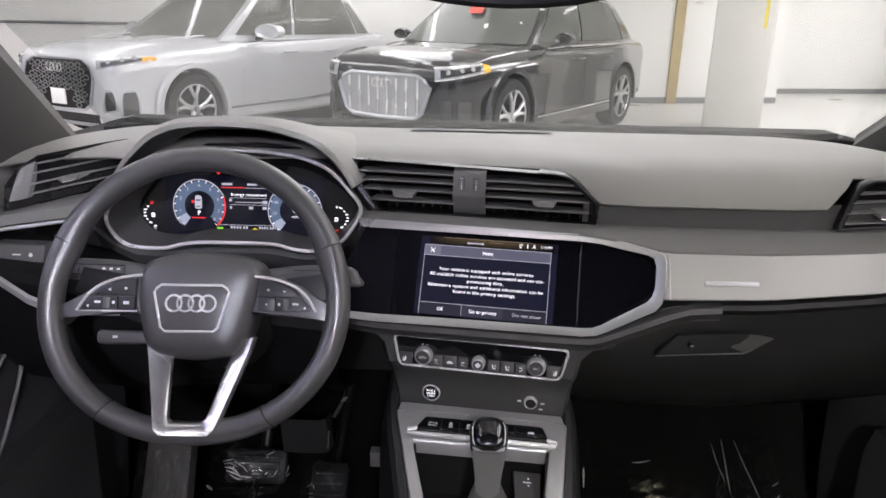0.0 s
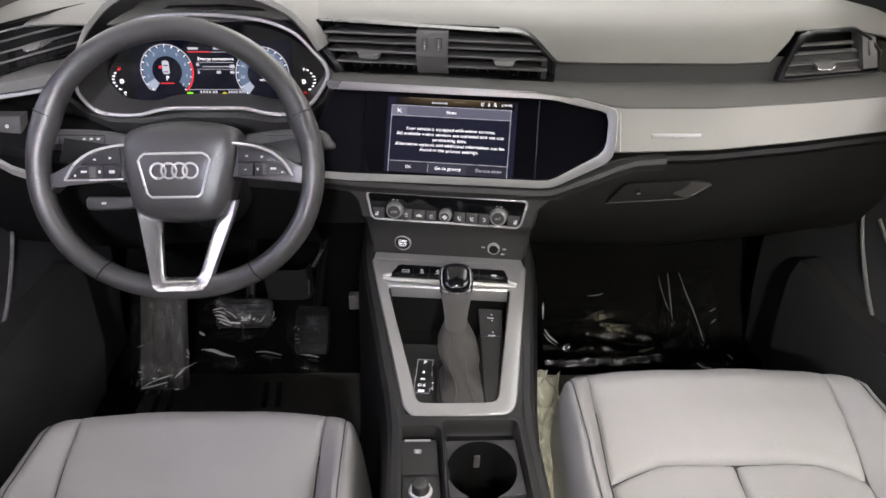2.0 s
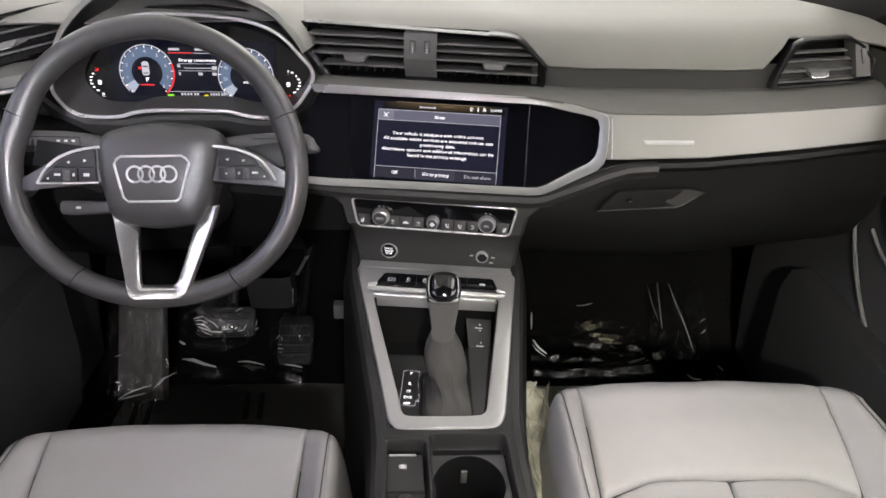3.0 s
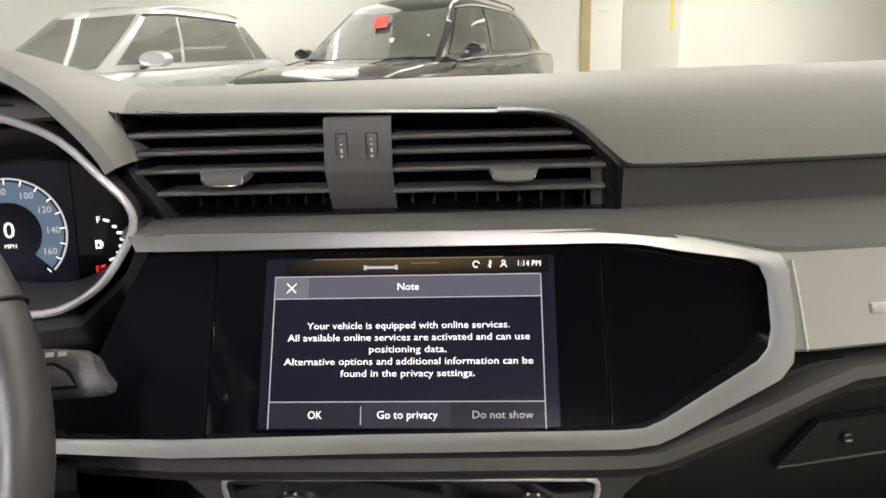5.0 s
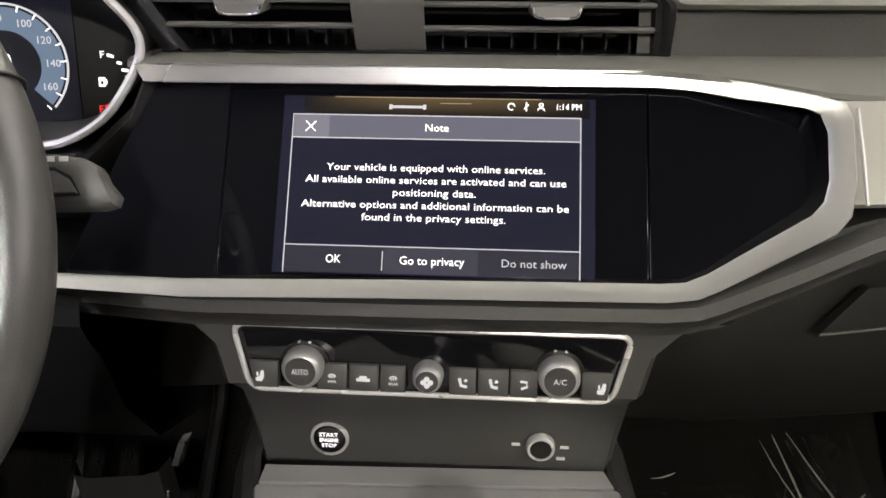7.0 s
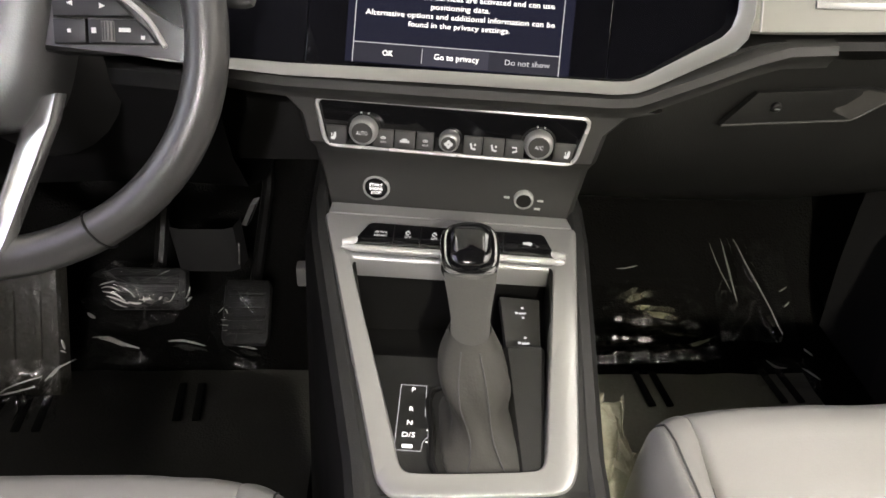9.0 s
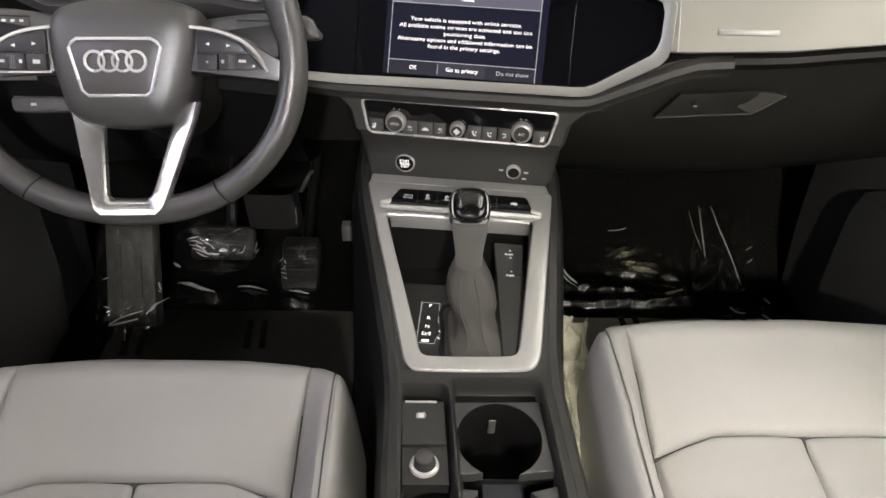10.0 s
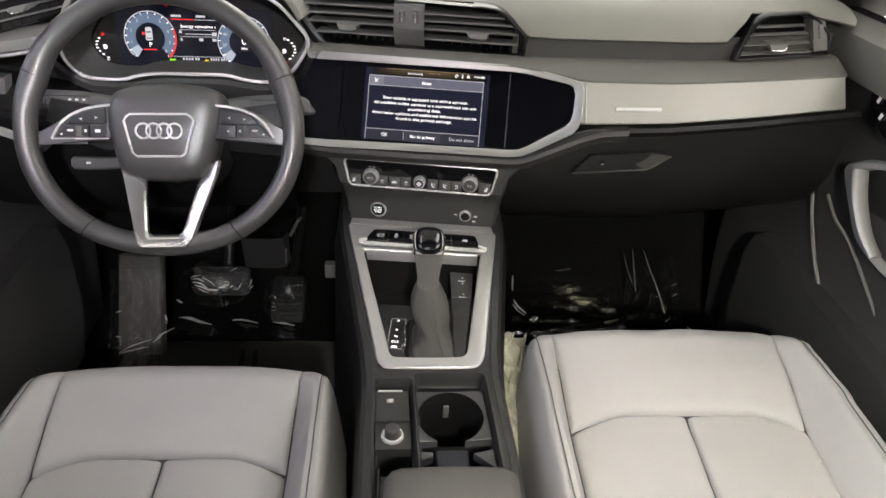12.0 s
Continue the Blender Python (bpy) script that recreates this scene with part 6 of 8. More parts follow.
part("well", loft([cup_ring(1.0, 0.7000, 0.683), cup_ring(0.985, 0.6975, 0.681), cup_ring(0.95, 0.66, 0.66), cup_ring(0.92, 0.632, 0.632), cup_ring(0.02, 0.632, 0.632)], closed=True), M_VOID, cup, "black round cup well")
arc = [V(CUX + CRX * math.cos(radians(a)), CUY + CRY * math.sin(radians(a)), 0.7008) for a in range(-68, 249, 6)]
part("rim_plate", slab([V(-0.0045, 0.9490, 0.7008), V(-0.0100, 1.0345, 0.7008), V(0.0800, 1.0355, 0.7008), V(0.0845, 0.9530, 0.7008)] + arc, (0, 0, -0.012), 0.0008, 1), M_EDGE2, cup, "grey cup holder plate", smooth=False)
part("tongue", box(pose(CUX - 0.003, CUY + 0.037, 0.672, 12), 0.0075, 0.003, 0.026, 0.001), M_SLAT, cup, "grey spring tongue")
part("front_step", loft([[V(x, y, z) for x in (-0.0085, 0.0840)] for y, z in ((1.0585, 0.700), (1.0580, 0.6875), (1.0350, 0.6875), (1.0348, 0.6990))]), M_BLACK, cup, "black step before the cup well")
part("rear_well", loft([[V(x, y, z) for x in (-0.0075, 0.0930)] for y, z in ((0.9505, 0.6900), (0.9500, 0.655), (0.84, 0.655))]), M_BLACK, cup, "black rear well")
part("divider_block", loft([[V(CUX + x, y, z) for x, z in ((-w, 0.650), (-w, 0.680 + h), (-w + 0.003, 0.6835 + h), (w - 0.003, 0.6835 + h), (w, 0.680 + h), (w, 0.650))] for y, w, h in ((0.9590, 0.0190, -0.012), (0.9575, 0.0203, -0.002), (0.954, 0.0208, 0.0), (0.90, 0.0215, 0.001), (0.84, 0.0215, 0.001))]), M_INSERT, cup, "blue grey cup holder insert")
for corners in (((-0.0050, 0.9350), (0.0125, 0.9330), (0.0115, 0.9270), (-0.0045, 0.9190)), ((-0.0040, 0.9040), (0.0115, 0.9020), (0.0115, 0.8970), (-0.0035, 0.8880)), ((0.0600, 0.9310), (0.0845, 0.9370), (0.0860, 0.9070)), ((0.0600, 0.8950), (0.0860, 0.9010), (0.0870, 0.8740))):
    part("grip_fin", slab([V(x, y, 0.7005) for x, y in corners], (0, 0, -0.012), 0.0012), M_EDGE2, cup, "grey grip fin")
arm = thing("armrest", (0.03, 0.7, 0.71), "grey padded centre armrest", "armrest")
rows = []
for y, k in ((0.886, 0.80), (0.880, 0.93), (0.868, 0.99), (0.84, 1.0), (0.75, 1.0), (0.60, 1.0)):
    hw, top = 0.074 * k, 0.722 + 0.022 * (k - 0.8) / 0.2
    rows.append([V(0.029 - hw, y, 0.700), V(0.029 - hw, y, top - 0.014), V(0.029 - hw + 0.004, y, top - 0.006), V(0.029 - hw + 0.014, y, top - 0.001), V(0.029, y, top + 0.001), V(0.029 + hw - 0.014, y, top - 0.001), V(0.029 + hw - 0.004, y, top - 0.006), V(0.029 + hw, y, top - 0.014), V(0.029 + hw, y, 0.700)])
part("cushion", loft(rows, capped=True), M_ARM, arm, "grey padded cushion")
part("base", box(pose(0.029, 0.735, 0.695), 0.134, 0.27, 0.03, 0.006), M_BLACK, arm, "black armrest base")
part("seam", tube([V(0.029 + sx * 0.0715, y, 0.7305) for sx, y in ((-1, 0.62), (-1, 0.84))], 0.0006, seg=5), M_STITCH, arm)
part("seam", tube([V(0.029 + sx * 0.0715, y, 0.7305) for sx, y in ((1, 0.62), (1, 0.84))], 0.0006, seg=5), M_STITCH, arm)

# ---- gear selector ----
gear = thing("gear_selector", (0.022, 1.12, 0.71), "gear selector with grey leather boot and gloss black knob", "gear selector")
def boot_ring(cx, cy, z, rx, ry, tilt, fold, sq=2.6):
    out = []
    for k in range(40):
        a = 2 * math.pi * k / 40
        c, s = math.cos(a), math.sin(a)
        q = (abs(c) ** sq + abs(s) ** sq) ** (-1 / sq)
        w = 1 + fold * (math.sin(7 * a + 0.8 + 90 * (z - 0.71)) * 0.045 + math.sin(3 * a + z * 120) * 0.045 + 0.03 * math.sin(z * 420 + 2 * math.sin(a)))
        out.append(V(cx + rx * q * c * w, cy + ry * q * s * w, z + tilt * s * ry))
    return out


RINGS = [(0.0235, 1.126, 0.7105, 0.0345, 0.0410, 0.0, 0.0, 7), (0.0230, 1.127, 0.7125, 0.0325, 0.0390, 0.0, 0.2, 6), (0.0220, 1.1290, 0.7160, 0.0265, 0.0330, 0.02, 0.6, 4), (0.0198, 1.1325, 0.7240, 0.0212, 0.0262, 0.05, 1.0, 3), (0.0174, 1.1370, 0.7350, 0.0222, 0.0245, 0.1, 1.0, 2.6),
         (0.0148, 1.1420, 0.7475, 0.0262, 0.0250, 0.12, 0.7, 2.6), (0.0128, 1.1465, 0.7590, 0.0266, 0.0240, 0.15, 0.7, 2.5), (0.0114, 1.1510, 0.7700, 0.0238, 0.0210, 0.2, 0.5, 2.4), (0.0104, 1.1550, 0.7800, 0.0192, 0.0175, 0.25, 0.3, 2.2), (0.0099, 1.1590, 0.7880, 0.0158, 0.0155, 0.25, 0.0, 2)]
boot_rows = [boot_ring(*r) for r in RINGS]
cols = [smooth_line([row[k] for row in boot_rows], 3) for k in range(40)]
boot = part("boot", loft([[c[i] for c in cols] for i in range(len(cols[0]))], closed=True), M_BOOT, gear, "grey gathered leather boot")
for k in (27, 32):
    part("boot_seam", tube([p + V(0, -0.0006, 0.0006) for p in cols[k][1:-2]], 0.0007, seg=5), M_STITCH, boot, "stitched seam")
part("boot_frame", tube(smooth_line([V(0.0215 + 0.037 * x, 1.128 + 0.046 * y, 0.7105) for x, y in ((-1, -0.9), (0, -1), (1, -0.9), (1.1, 0), (1, 0.9), (0, 1), (-1, 0.9), (-1.05, 0))], 3, True), 0.003, closed=True, seg=8), M_BLACK, gear, "black boot frame")
part("stem", loft([[V(0.0100 + 0.05 * (y - 1.158) + r * math.cos(a), y + 0.9 * r * math.sin(a), z + 0.35 * r * math.sin(a)) for a in (2 * math.pi * k / 24 for k in range(24))] for y, z, r in ((1.157, 0.786, 0.0150), (1.166, 0.792, 0.0150), (1.182, 0.799, 0.0175), (1.196, 0.807, 0.0205), (1.208, 0.813, 0.0215))], closed=True, capped=True), M_STEM, gear, "dark grey selector stem")
gm = plane_at((0.0119, 1.215, 0.817), (1, 0, 0), (0, 0.86, 0.5))
def blob(rx, ry, zs, seg=36):
    rows = []
    for k, z in zs:
        row = []
        for j in range(seg):
            a = 2 * math.pi * j / seg
            c, s = math.cos(a), math.sin(a)
            q = (abs(c) ** 3.2 + abs(s) ** 3.2) ** (-1 / 3.2)
            row.append(gm @ V(rx * q * c * k, ry * q * s * k, z))
        rows.append(row)
    return loft(rows, closed=True, capped=True)


part("knob_shell", blob(0.0240, 0.0235, ((0.80, -0.018), (0.95, -0.010), (1.0, -0.002), (0.98, 0.005), (0.94, 0.0085), (0.86, 0.0105))), M_CHROME, gear, "chrome knob rim")
part("knob_top", blob(0.0200, 0.0222, ((0.98, 0.002), (0.98, 0.0095), (0.92, 0.0130), (0.74, 0.0165), (0.4, 0.0188), (0.02, 0.0195))), M_PIANO, gear, "gloss black knob top")
# ---- seats ----
def seat(cx, fy, fz, label, wl, wr):
    """A front seat cushion: stitched panels over one padded surface."""
    t = thing("front_seat", (cx, fy - 0.25, 0.33), label, "car seat", "front seats")
    line = [(0.0, 0.004, -0.26), (0.06, 0.022, -0.16), (0.11, 0.030, -0.09), (0.15, 0.031, -0.045), (0.19, 0.024, -0.016), (0.23, 0.010, -0.003), (0.28, -0.010, 0.0), (0.40, -0.060, -0.012), (0.60, -0.135, -0.040), (0.80, -0.26, -0.055), (1.0, -0.52, -0.055)]
    lx = [(a, b) for a, b, c in line]
    lz = [(a, c) for a, b, c in line]

    def surf(s, k):
        a = abs(s)
        half = 0.166 - 0.012 * k
        q = max(0.0, a - 1) / 0.42
        x = half * min(a, 1) + (wl if s < 0 else wr) * q * (0.80 + 0.50 * k)
        y = interp(lx, k) - 0.007 * min(a, 1) ** 4 - 0.062 * q ** 2.0 * max(0.0, 1 - k * 1.6)
        z = interp(lz, k) + 0.004 * (1 - min(a, 1) ** 2)
        if q > 0:
            up = max(0.0, min(1.0, (k - 0.20) / 0.35))
            e = min(1.0, q / 0.42)
            z += (0.016 + 0.050 * k) * up * e * e * (3 - 2 * e) - 0.125 * max(0.0, (q - 0.55) / 0.45) ** 2.2
        return Vector((cx + (x if s >= 0 else -x), fy + y, fz + z))

    def panel(name, s0, s1, k0, k1, ns, nk, lab):
        rows = []
        for i in range(nk + 1):
            row = []
            for j in range(ns + 1):
                u, w = j / ns, i / nk
                u = 0.5 - 0.5 * math.cos(math.pi * u) if ns > 8 else u
                s = s0 + (s1 - s0) * u
                a, b = (k0(s) if callable(k0) else k0), (k1(s) if callable(k1) else k1)
                ww = w if name == "bolster" else 0.5 - 0.5 * math.cos(math.pi * w)
                p = surf(s, a + (b - a) * ww)
                du = min(u, 1 - u) * abs(s1 - s0) * 0.16
                dw = min(ww, 1 - ww) * (b - a) * 0.75
                if a < 0.01:
                    dw = (1 - ww) * (b - a) * 0.75
                if name == "bolster":
                    du = u * 0.064 if abs(s0) < abs(s1) else (1 - u) * 0.064
                    dw = 1
                kk = a + (b - a) * ww
                fade = max(0.10, min(1, (kk - 0.20) / 0.15))
                dip = 0.0120 * (math.exp(-abs(du) / 0.0020) * fade + math.exp(-abs(dw) / 0.0034))
                dip += 0.0042 * (math.exp(-abs(du) / 0.018) * fade + math.exp(-abs(dw) / 0.018))
                if name == "rear_panel":
                    off = (kk - 0.68) * 0.72 - (0.95 - abs(s)) * 0.20
                    dip += 0.0014 * math.exp(-(off / 0.005) ** 2) * max(0.0, min(1.0, (abs(s) - 0.25) * 3))
                elif name == "bolster":
                    dip += 0.0016 * math.exp(-(((abs(s) - 1) / 0.42 - 0.49) * 0.06 / 0.0022) ** 2)
                wrinkle = 0.0016 * noise.noise(p * 14) + 0.0008 * noise.noise(p * 40)
                row.append(p + Vector((0, 0, -min(dip, 0.018) + wrinkle)))
            rows.append(row)
        return part(name, loft(rows), M_SEAT, t, lab)

    def seam(s):
        return 0.561 + 0.040 * max(0.0, (abs(s) - 0.60) / 0.40)

    panel("front_panel", -1, 1, 0.0, seam, 72, 44, "smooth leather front panel")
    panel("rear_panel", -1, 0, seam, 1.0, 40, 30, "leather rear panel with centre seam")
    panel("rear_panel", 0, 1, seam, 1.0, 40, 30, "leather rear panel with centre seam")
    for a, b in ((-1.42, -1.0), (1.0, 1.42)):
        panel("bolster", a, b, 0.0, 1.0, 30, 50, "raised side bolster")
    for s in (-1.205, 1.205):
        part("stitching", tube([surf(s, k) + Vector((0, 0, -0.0002)) for k in [0.14 + 0.03 * i for i in range(29)]], 0.0009, seg=5), M_STITCH, t, "dark stitched seam")
    def cord(points):
        part("seam", tube([surf(s, k) + Vector((0, 0, -0.0136)) for s, k in points], 0.0021, seg=5), M_SEAM, t, "dark cord shading a sunken seam")

    for s in (-1.0, 1.0):
        cord([(s, 0.36 + 0.64 * i / 24) for i in range(25)])
    cord([(-1 + 2 * i / 40, seam(-1 + 2 * i / 40)) for i in range(41)])
    cord([(0.0, 0.561 + 0.43 * i / 16) for i in range(17)])
    part("base", box(pose(cx, fy - 0.30, fz - 0.27), 0.40, 0.50, 0.16, 0.03), M_BLACK, t, "black seat base")
    part("rail", box(pose(cx - 0.17, fy - 0.25, 0.345), 0.05, 0.55, 0.05, 0.01), M_BLACK, t)
    part("rail", box(pose(cx + 0.17, fy - 0.25, 0.345), 0.05, 0.55, 0.05, 0.01), M_BLACK, t)
    return t


seat(0.3525, 1.133, 0.717, "pale grey leather passenger seat cushion with stitched bolsters", 0.056, 0.068)
seat(-0.3305, 1.112, 0.667, "grey leather driver seat cushion with stitched bolsters", 0.066, 0.068)

# ---- doors ----
def door_panel(sx, label):
    t = thing("front_door", (sx * 0.70, 0.9, 0.35), label, "car door", "front doors")
    prof = [(1.085, 0.730), (1.082, 0.700), (1.070, 0.686), (1.045, 0.682), (1.000, 0.692), (0.960, 0.706), (0.930, 0.712), (0.900, 0.706), (0.860, 0.700), (0.80, 0.694), (0.74, 0.690), (0.70, 0.676), (0.66, 0.668), (0.60, 0.668), (0.50, 0.674), (0.36, 0.690)]
    rows = []
    for k in range(24):
        y = 1.66 - 0.1 * k
        lift = 0.02 * max(0, 1.0 - y)
        rows.append([V(sx * (x + 0.01 * max(0, y - 1.25) * 2), y, z + (lift if z > 1 else 0)) for z, x in prof])
    part("door_lining", loft(rows), M_DOOR, t, "dark moulded door lining")
    part("door_top", loft([[V(sx * x, y, z + 0.01 * max(0, 1.0 - y)) for x, z in ((0.735, 1.088), (0.700, 1.0865), (0.682, 1.074), (0.677, 1.045), (0.686, 1.010))] for y in [1.62 - 0.1 * k for k in range(22)]]), M_LEDGE, t, "grey soft door top")
    part("outer_skin", box(pose(sx * 0.80, 0.6, 0.68), 0.10, 2.2, 0.72, 0.03), M_DARK, t)
    # silver pull handle surround
    loop = [(1.346, 0.888), (1.335, 0.900), (1.27, 0.930), (1.12, 0.945), (0.99, 0.94), (0.96, 0.87), (1.00, 0.800), (1.10, 0.786), (1.19, 0.786), (1.240, 0.792), (1.268, 0.802), (1.297, 0.828), (1.340, 0.874)]
    pts = smooth_line([V(sx * 0.688, y, z) for y, z in loop], 2, True)
    mid_y, mid_z = 1.155, 0.872
    def band(k, x):
        return [V(sx * x, mid_y + (p.y - mid_y) * k, mid_z + (p.z - mid_z) * (k if p.z > mid_z else k * 0.94)) for p in pts]
    pull = part("pull_surround", loft([band(1.02, 0.700), band(1.01, 0.686), band(0.985, 0.682), band(0.90, 0.686), band(0.885, 0.690), band(0.875, 0.706)], closed=True), M_ALU, t, "satin silver pull surround")
    part("pull_recess", slab([V(sx * 0.699, p.y, p.z) for p in pts], (sx * 0.004, 0, 0)), M_BLACK, pull)
    part("release_handle", tube(smooth_line([V(sx * 0.684, 1.310, 0.898), V(sx * 0.672, 1.275, 0.872), V(sx * 0.672, 1.235, 0.832), V(sx * 0.680, 1.205, 0.806)], 5), 0.012, seg=10, flat=0.5), M_ALU, pull, "silver release lever")
    keypad = part("switch_plate", slab([V(sx * 0.690, y, z) for y, z in ((1.365, 1.012), (1.20, 1.022), (1.20, 0.960), (1.30, 0.958), (1.345, 0.972))], (sx * 0.01, 0, 0), 0.003), M_PIANO, t, "black switch plate")
    part("switch_symbol", merge(box(pose(sx * 0.688, 1.335, 1.004, 20), 0.001, 0.006, 0.010), box(pose(sx * 0.688, 1.318, 0.984, 20), 0.001, 0.006, 0.010)), M_ICON, keypad, "white lock symbols")
    pocket = part("door_pocket", loft([[V(sx * x, y, z) for x, z in ((0.674, 0.70), (0.640, 0.695), (0.628, 0.66), (0.632, 0.52), (0.655, 0.40))] for y in (1.46, 1.44, 1.30, 1.0, 0.6)]), M_CON, t, "dark door pocket")
    part("pocket_edge", tube(smooth_line([V(sx * x, y, z) for x, y, z in ((0.694, 1.425, 0.815), (0.691, 1.413, 0.803), (0.688, 1.380, 0.759), (0.678, 1.320, 0.714), (0.668, 1.256, 0.680), (0.666, 1.212, 0.642), (0.666, 1.180, 0.634))], 3), 0.0035, seg=8), M_EDGE, pocket, "dark grey moulded edge")
    part("pocket_edge", tube(smooth_line([V(sx * x, y, z) for x, y, z in ((0.693, 1.377, 0.822), (0.692, 1.333, 0.797), (0.691, 1.282, 0.785), (0.688, 1.165, 0.726))], 3), 0.003, seg=8), M_EDGE, pocket, "dark grey moulded edge")
    part("speaker", lathe([(0, 0.006), (0.075, 0.006), (0.082, 0.0), (0, 0)], plane_at((sx * 0.668, 1.35, 0.50), (0, sx * 1.0, 0), (0, 0, 1)), 40), M_BLACK, t, "round black speaker grille")
    return t


door_panel(1, "dark passenger door lining with silver pull handle")
door_panel(-1, "dark driver door lining with silver pull handle")

# ---- footwells ----
def ground_z(y):
    return interp([(0.0, 0.315), (1.60, 0.318), (1.75, 0.36), (1.95, 0.60)], y)


carpet = part("carpet", loft([[V(-0.74 + 0.074 * j, 0.2 + 0.06 * k, ground_z(0.2 + 0.06 * k) + 0.004 * noise.noise(V(j * 0.7, k * 0.9, 0))) for j in range(21)] for k in range(30)]), M_CARPET)
tagged(carpet, "black needle felt footwell carpet", "carpet", kind="structure")


def mat(name, cx, w, y0, y1, stuff, marks, label):
    n = 24
    rows = []
    for i in range(n + 1):
        y = y0 + (y1 - y0) * i / n
        rows.append([V(cx - w / 2 + w * j / n, y, ground_z(y) + 0.012 + 0.003 * noise.noise(V(j * 0.4 + cx * 9, i * 0.4, 1))) for j in range(n + 1)])
    t = thing(name, (cx, (y0 + y1) / 2, 0.32), label, "floor mat", "floor mats")
    part("mat", loft(rows), stuff, t, "grey mat")
    for mx, my in marks:
        part("grip_mark", merge(*[box(pose(mx + q, my, ground_z(my) + 0.0165, 0, 0, 6), 0.012, 0.075, 0.004, 0.0015) for q in (-0.014, 0.014)]), M_BLACK, t, "black fastening tabs")
    return t


mat("floor_mat", -0.39, 0.46, 1.22, 1.585, M_MAT, ((-0.570, 1.497), (-0.352, 1.515)), "dark driver floor mat with black fastening tabs")
mat("floor_mat", 0.415, 0.44, 1.22, 1.572, M_MATP, ((0.365, 1.535), (0.580, 1.54)), "grey passenger floor mat with black fastening tabs")


def sheet(centre, ux, uy, folds, wave, seed, nu=70, nv=44):
    """Thin film whose rounded folds run between points (u0, v0, u1, v1, height, width)."""
    centre, ux, uy = V(*centre), V(*ux), V(*uy)
    up, lu, lv = ux.cross(uy).normalized(), ux.length, uy.length
    rows = []
    for i in range(nv + 1):
        row = []
        for j in range(nu + 1):
            u, v = j / nu - 0.5, i / nv - 0.5
            w = noise.noise(V(u * lu * 22 + seed, v * lv * 30, seed))
            h = wave * (1 - 2 * abs(w)) + wave * 0.35 * noise.noise(V(u * lu * 70, v * lv * 90, seed * 2))
            for u0, v0, u1, v1, top, wide in folds:
                ax, ay, bx, by = u0 * lu, v0 * lv, u1 * lu, v1 * lv
                px, py = u * lu + 0.006 * w, v * lv + 0.004 * w
                k = max(0, min(1, ((px - ax) * (bx - ax) + (py - ay) * (by - ay)) / ((bx - ax) ** 2 + (by - ay) ** 2)))
                d2 = (px - ax - k * (bx - ax)) ** 2 + (py - ay - k * (by - ay)) ** 2
                h += top * math.exp(-d2 / wide ** 2)
            edge = 0.02 * noise.noise(V(u * 5 + seed, v * 5, 9))
            row.append(centre + ux * (u + edge) + uy * (v + edge) + up * h)
        rows.append(row)
    return loft(rows)


def film_thing(label, at, *args, **kw):
    t = thing("plastic_film", at, label, "plastic film", "protective films")
    o = part("sheet", sheet(at, *args, **kw), M_FILM, t)
    o.visible_shadow = False
    return t


def ribbon(line, wide, seed):
    pts = smooth_line([V(x, y, z) for x, y, z in line], 6)
    n = len(pts) - 1
    rows = []
    for k, p in enumerate(pts):
        f = wide * math.sin(math.pi * (0.12 + 0.80 * k / n)) * (0.8 + 0.5 * noise.noise(V(k * 0.35, seed, 0)))
        rows.append([p + V(0, f * (q - 0.5), 0.55 * f * (1 - 4 * (q - 0.5) ** 2) + 0.002 * noise.noise(V(k * 0.5, q * 3, seed))) for q in (0, 0.15, 0.35, 0.5, 0.65, 0.85, 1)])
    return loft(rows)


def film(name, cx, cy, w, l, amp, seed, tilt, z0, label, along_x=1.0, along_y=2.4, stuff=M_FILM, turn=0.0):
    """A crumpled sheet of clear plastic film with long folds."""
    n = 64
    c, s = math.cos(radians(turn)), math.sin(radians(turn))
    rows = []
    for i in range(n + 1):
        row = []
        for j in range(n + 1):
            u, v = j / n - 0.5, i / n - 0.5
            q = V(u * along_x * 2 + seed, v * along_y * 2 + 0.8 * noise.noise(V(u * 3 + seed, v * 3, 0)), seed * 3.1)
            fold = 1 - 2 * abs(noise.noise(q)) * 1.7
            small = 1 - 2 * abs(noise.noise(q * 2.7 + V(5, 1, 2))) * 1.5
            edge = max(abs(u), abs(v)) * 2
            x, y = w * u + 0.014 * noise.noise(q * 1.3), l * v + 0.014 * noise.noise(q * 1.7 + V(3, 3, 3))
            row.append(V(cx + x * c - y * s, cy + x * s + y * c, z0 + tilt * v * l + amp * (0.8 * fold + 0.22 * small) * (0.55 + 0.6 * edge)))
        rows.append(row)
    ob = part(name, loft(rows), stuff)
    ob.visible_shadow = False
    return tagged(ob, label, "plastic film", "protective films")


def glint(parent, line, r, label="painted glint on the film"):
    """Near-white rod in place of a film glint, tapered at both ends."""
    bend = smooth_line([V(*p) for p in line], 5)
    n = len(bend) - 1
    return part("film_glint", tube([p + V(0, 0, 0.0012 * noise.noise(p * 90)) for p in bend], [1.5 * r * (0.15 + math.sin(math.pi * (0.05 + 0.9 * k / n))) * (0.75 + 0.6 * abs(noise.noise(bend[k] * 120))) for k in range(n + 1)], seg=6, flat=0.6), M_GLINT, parent, label)


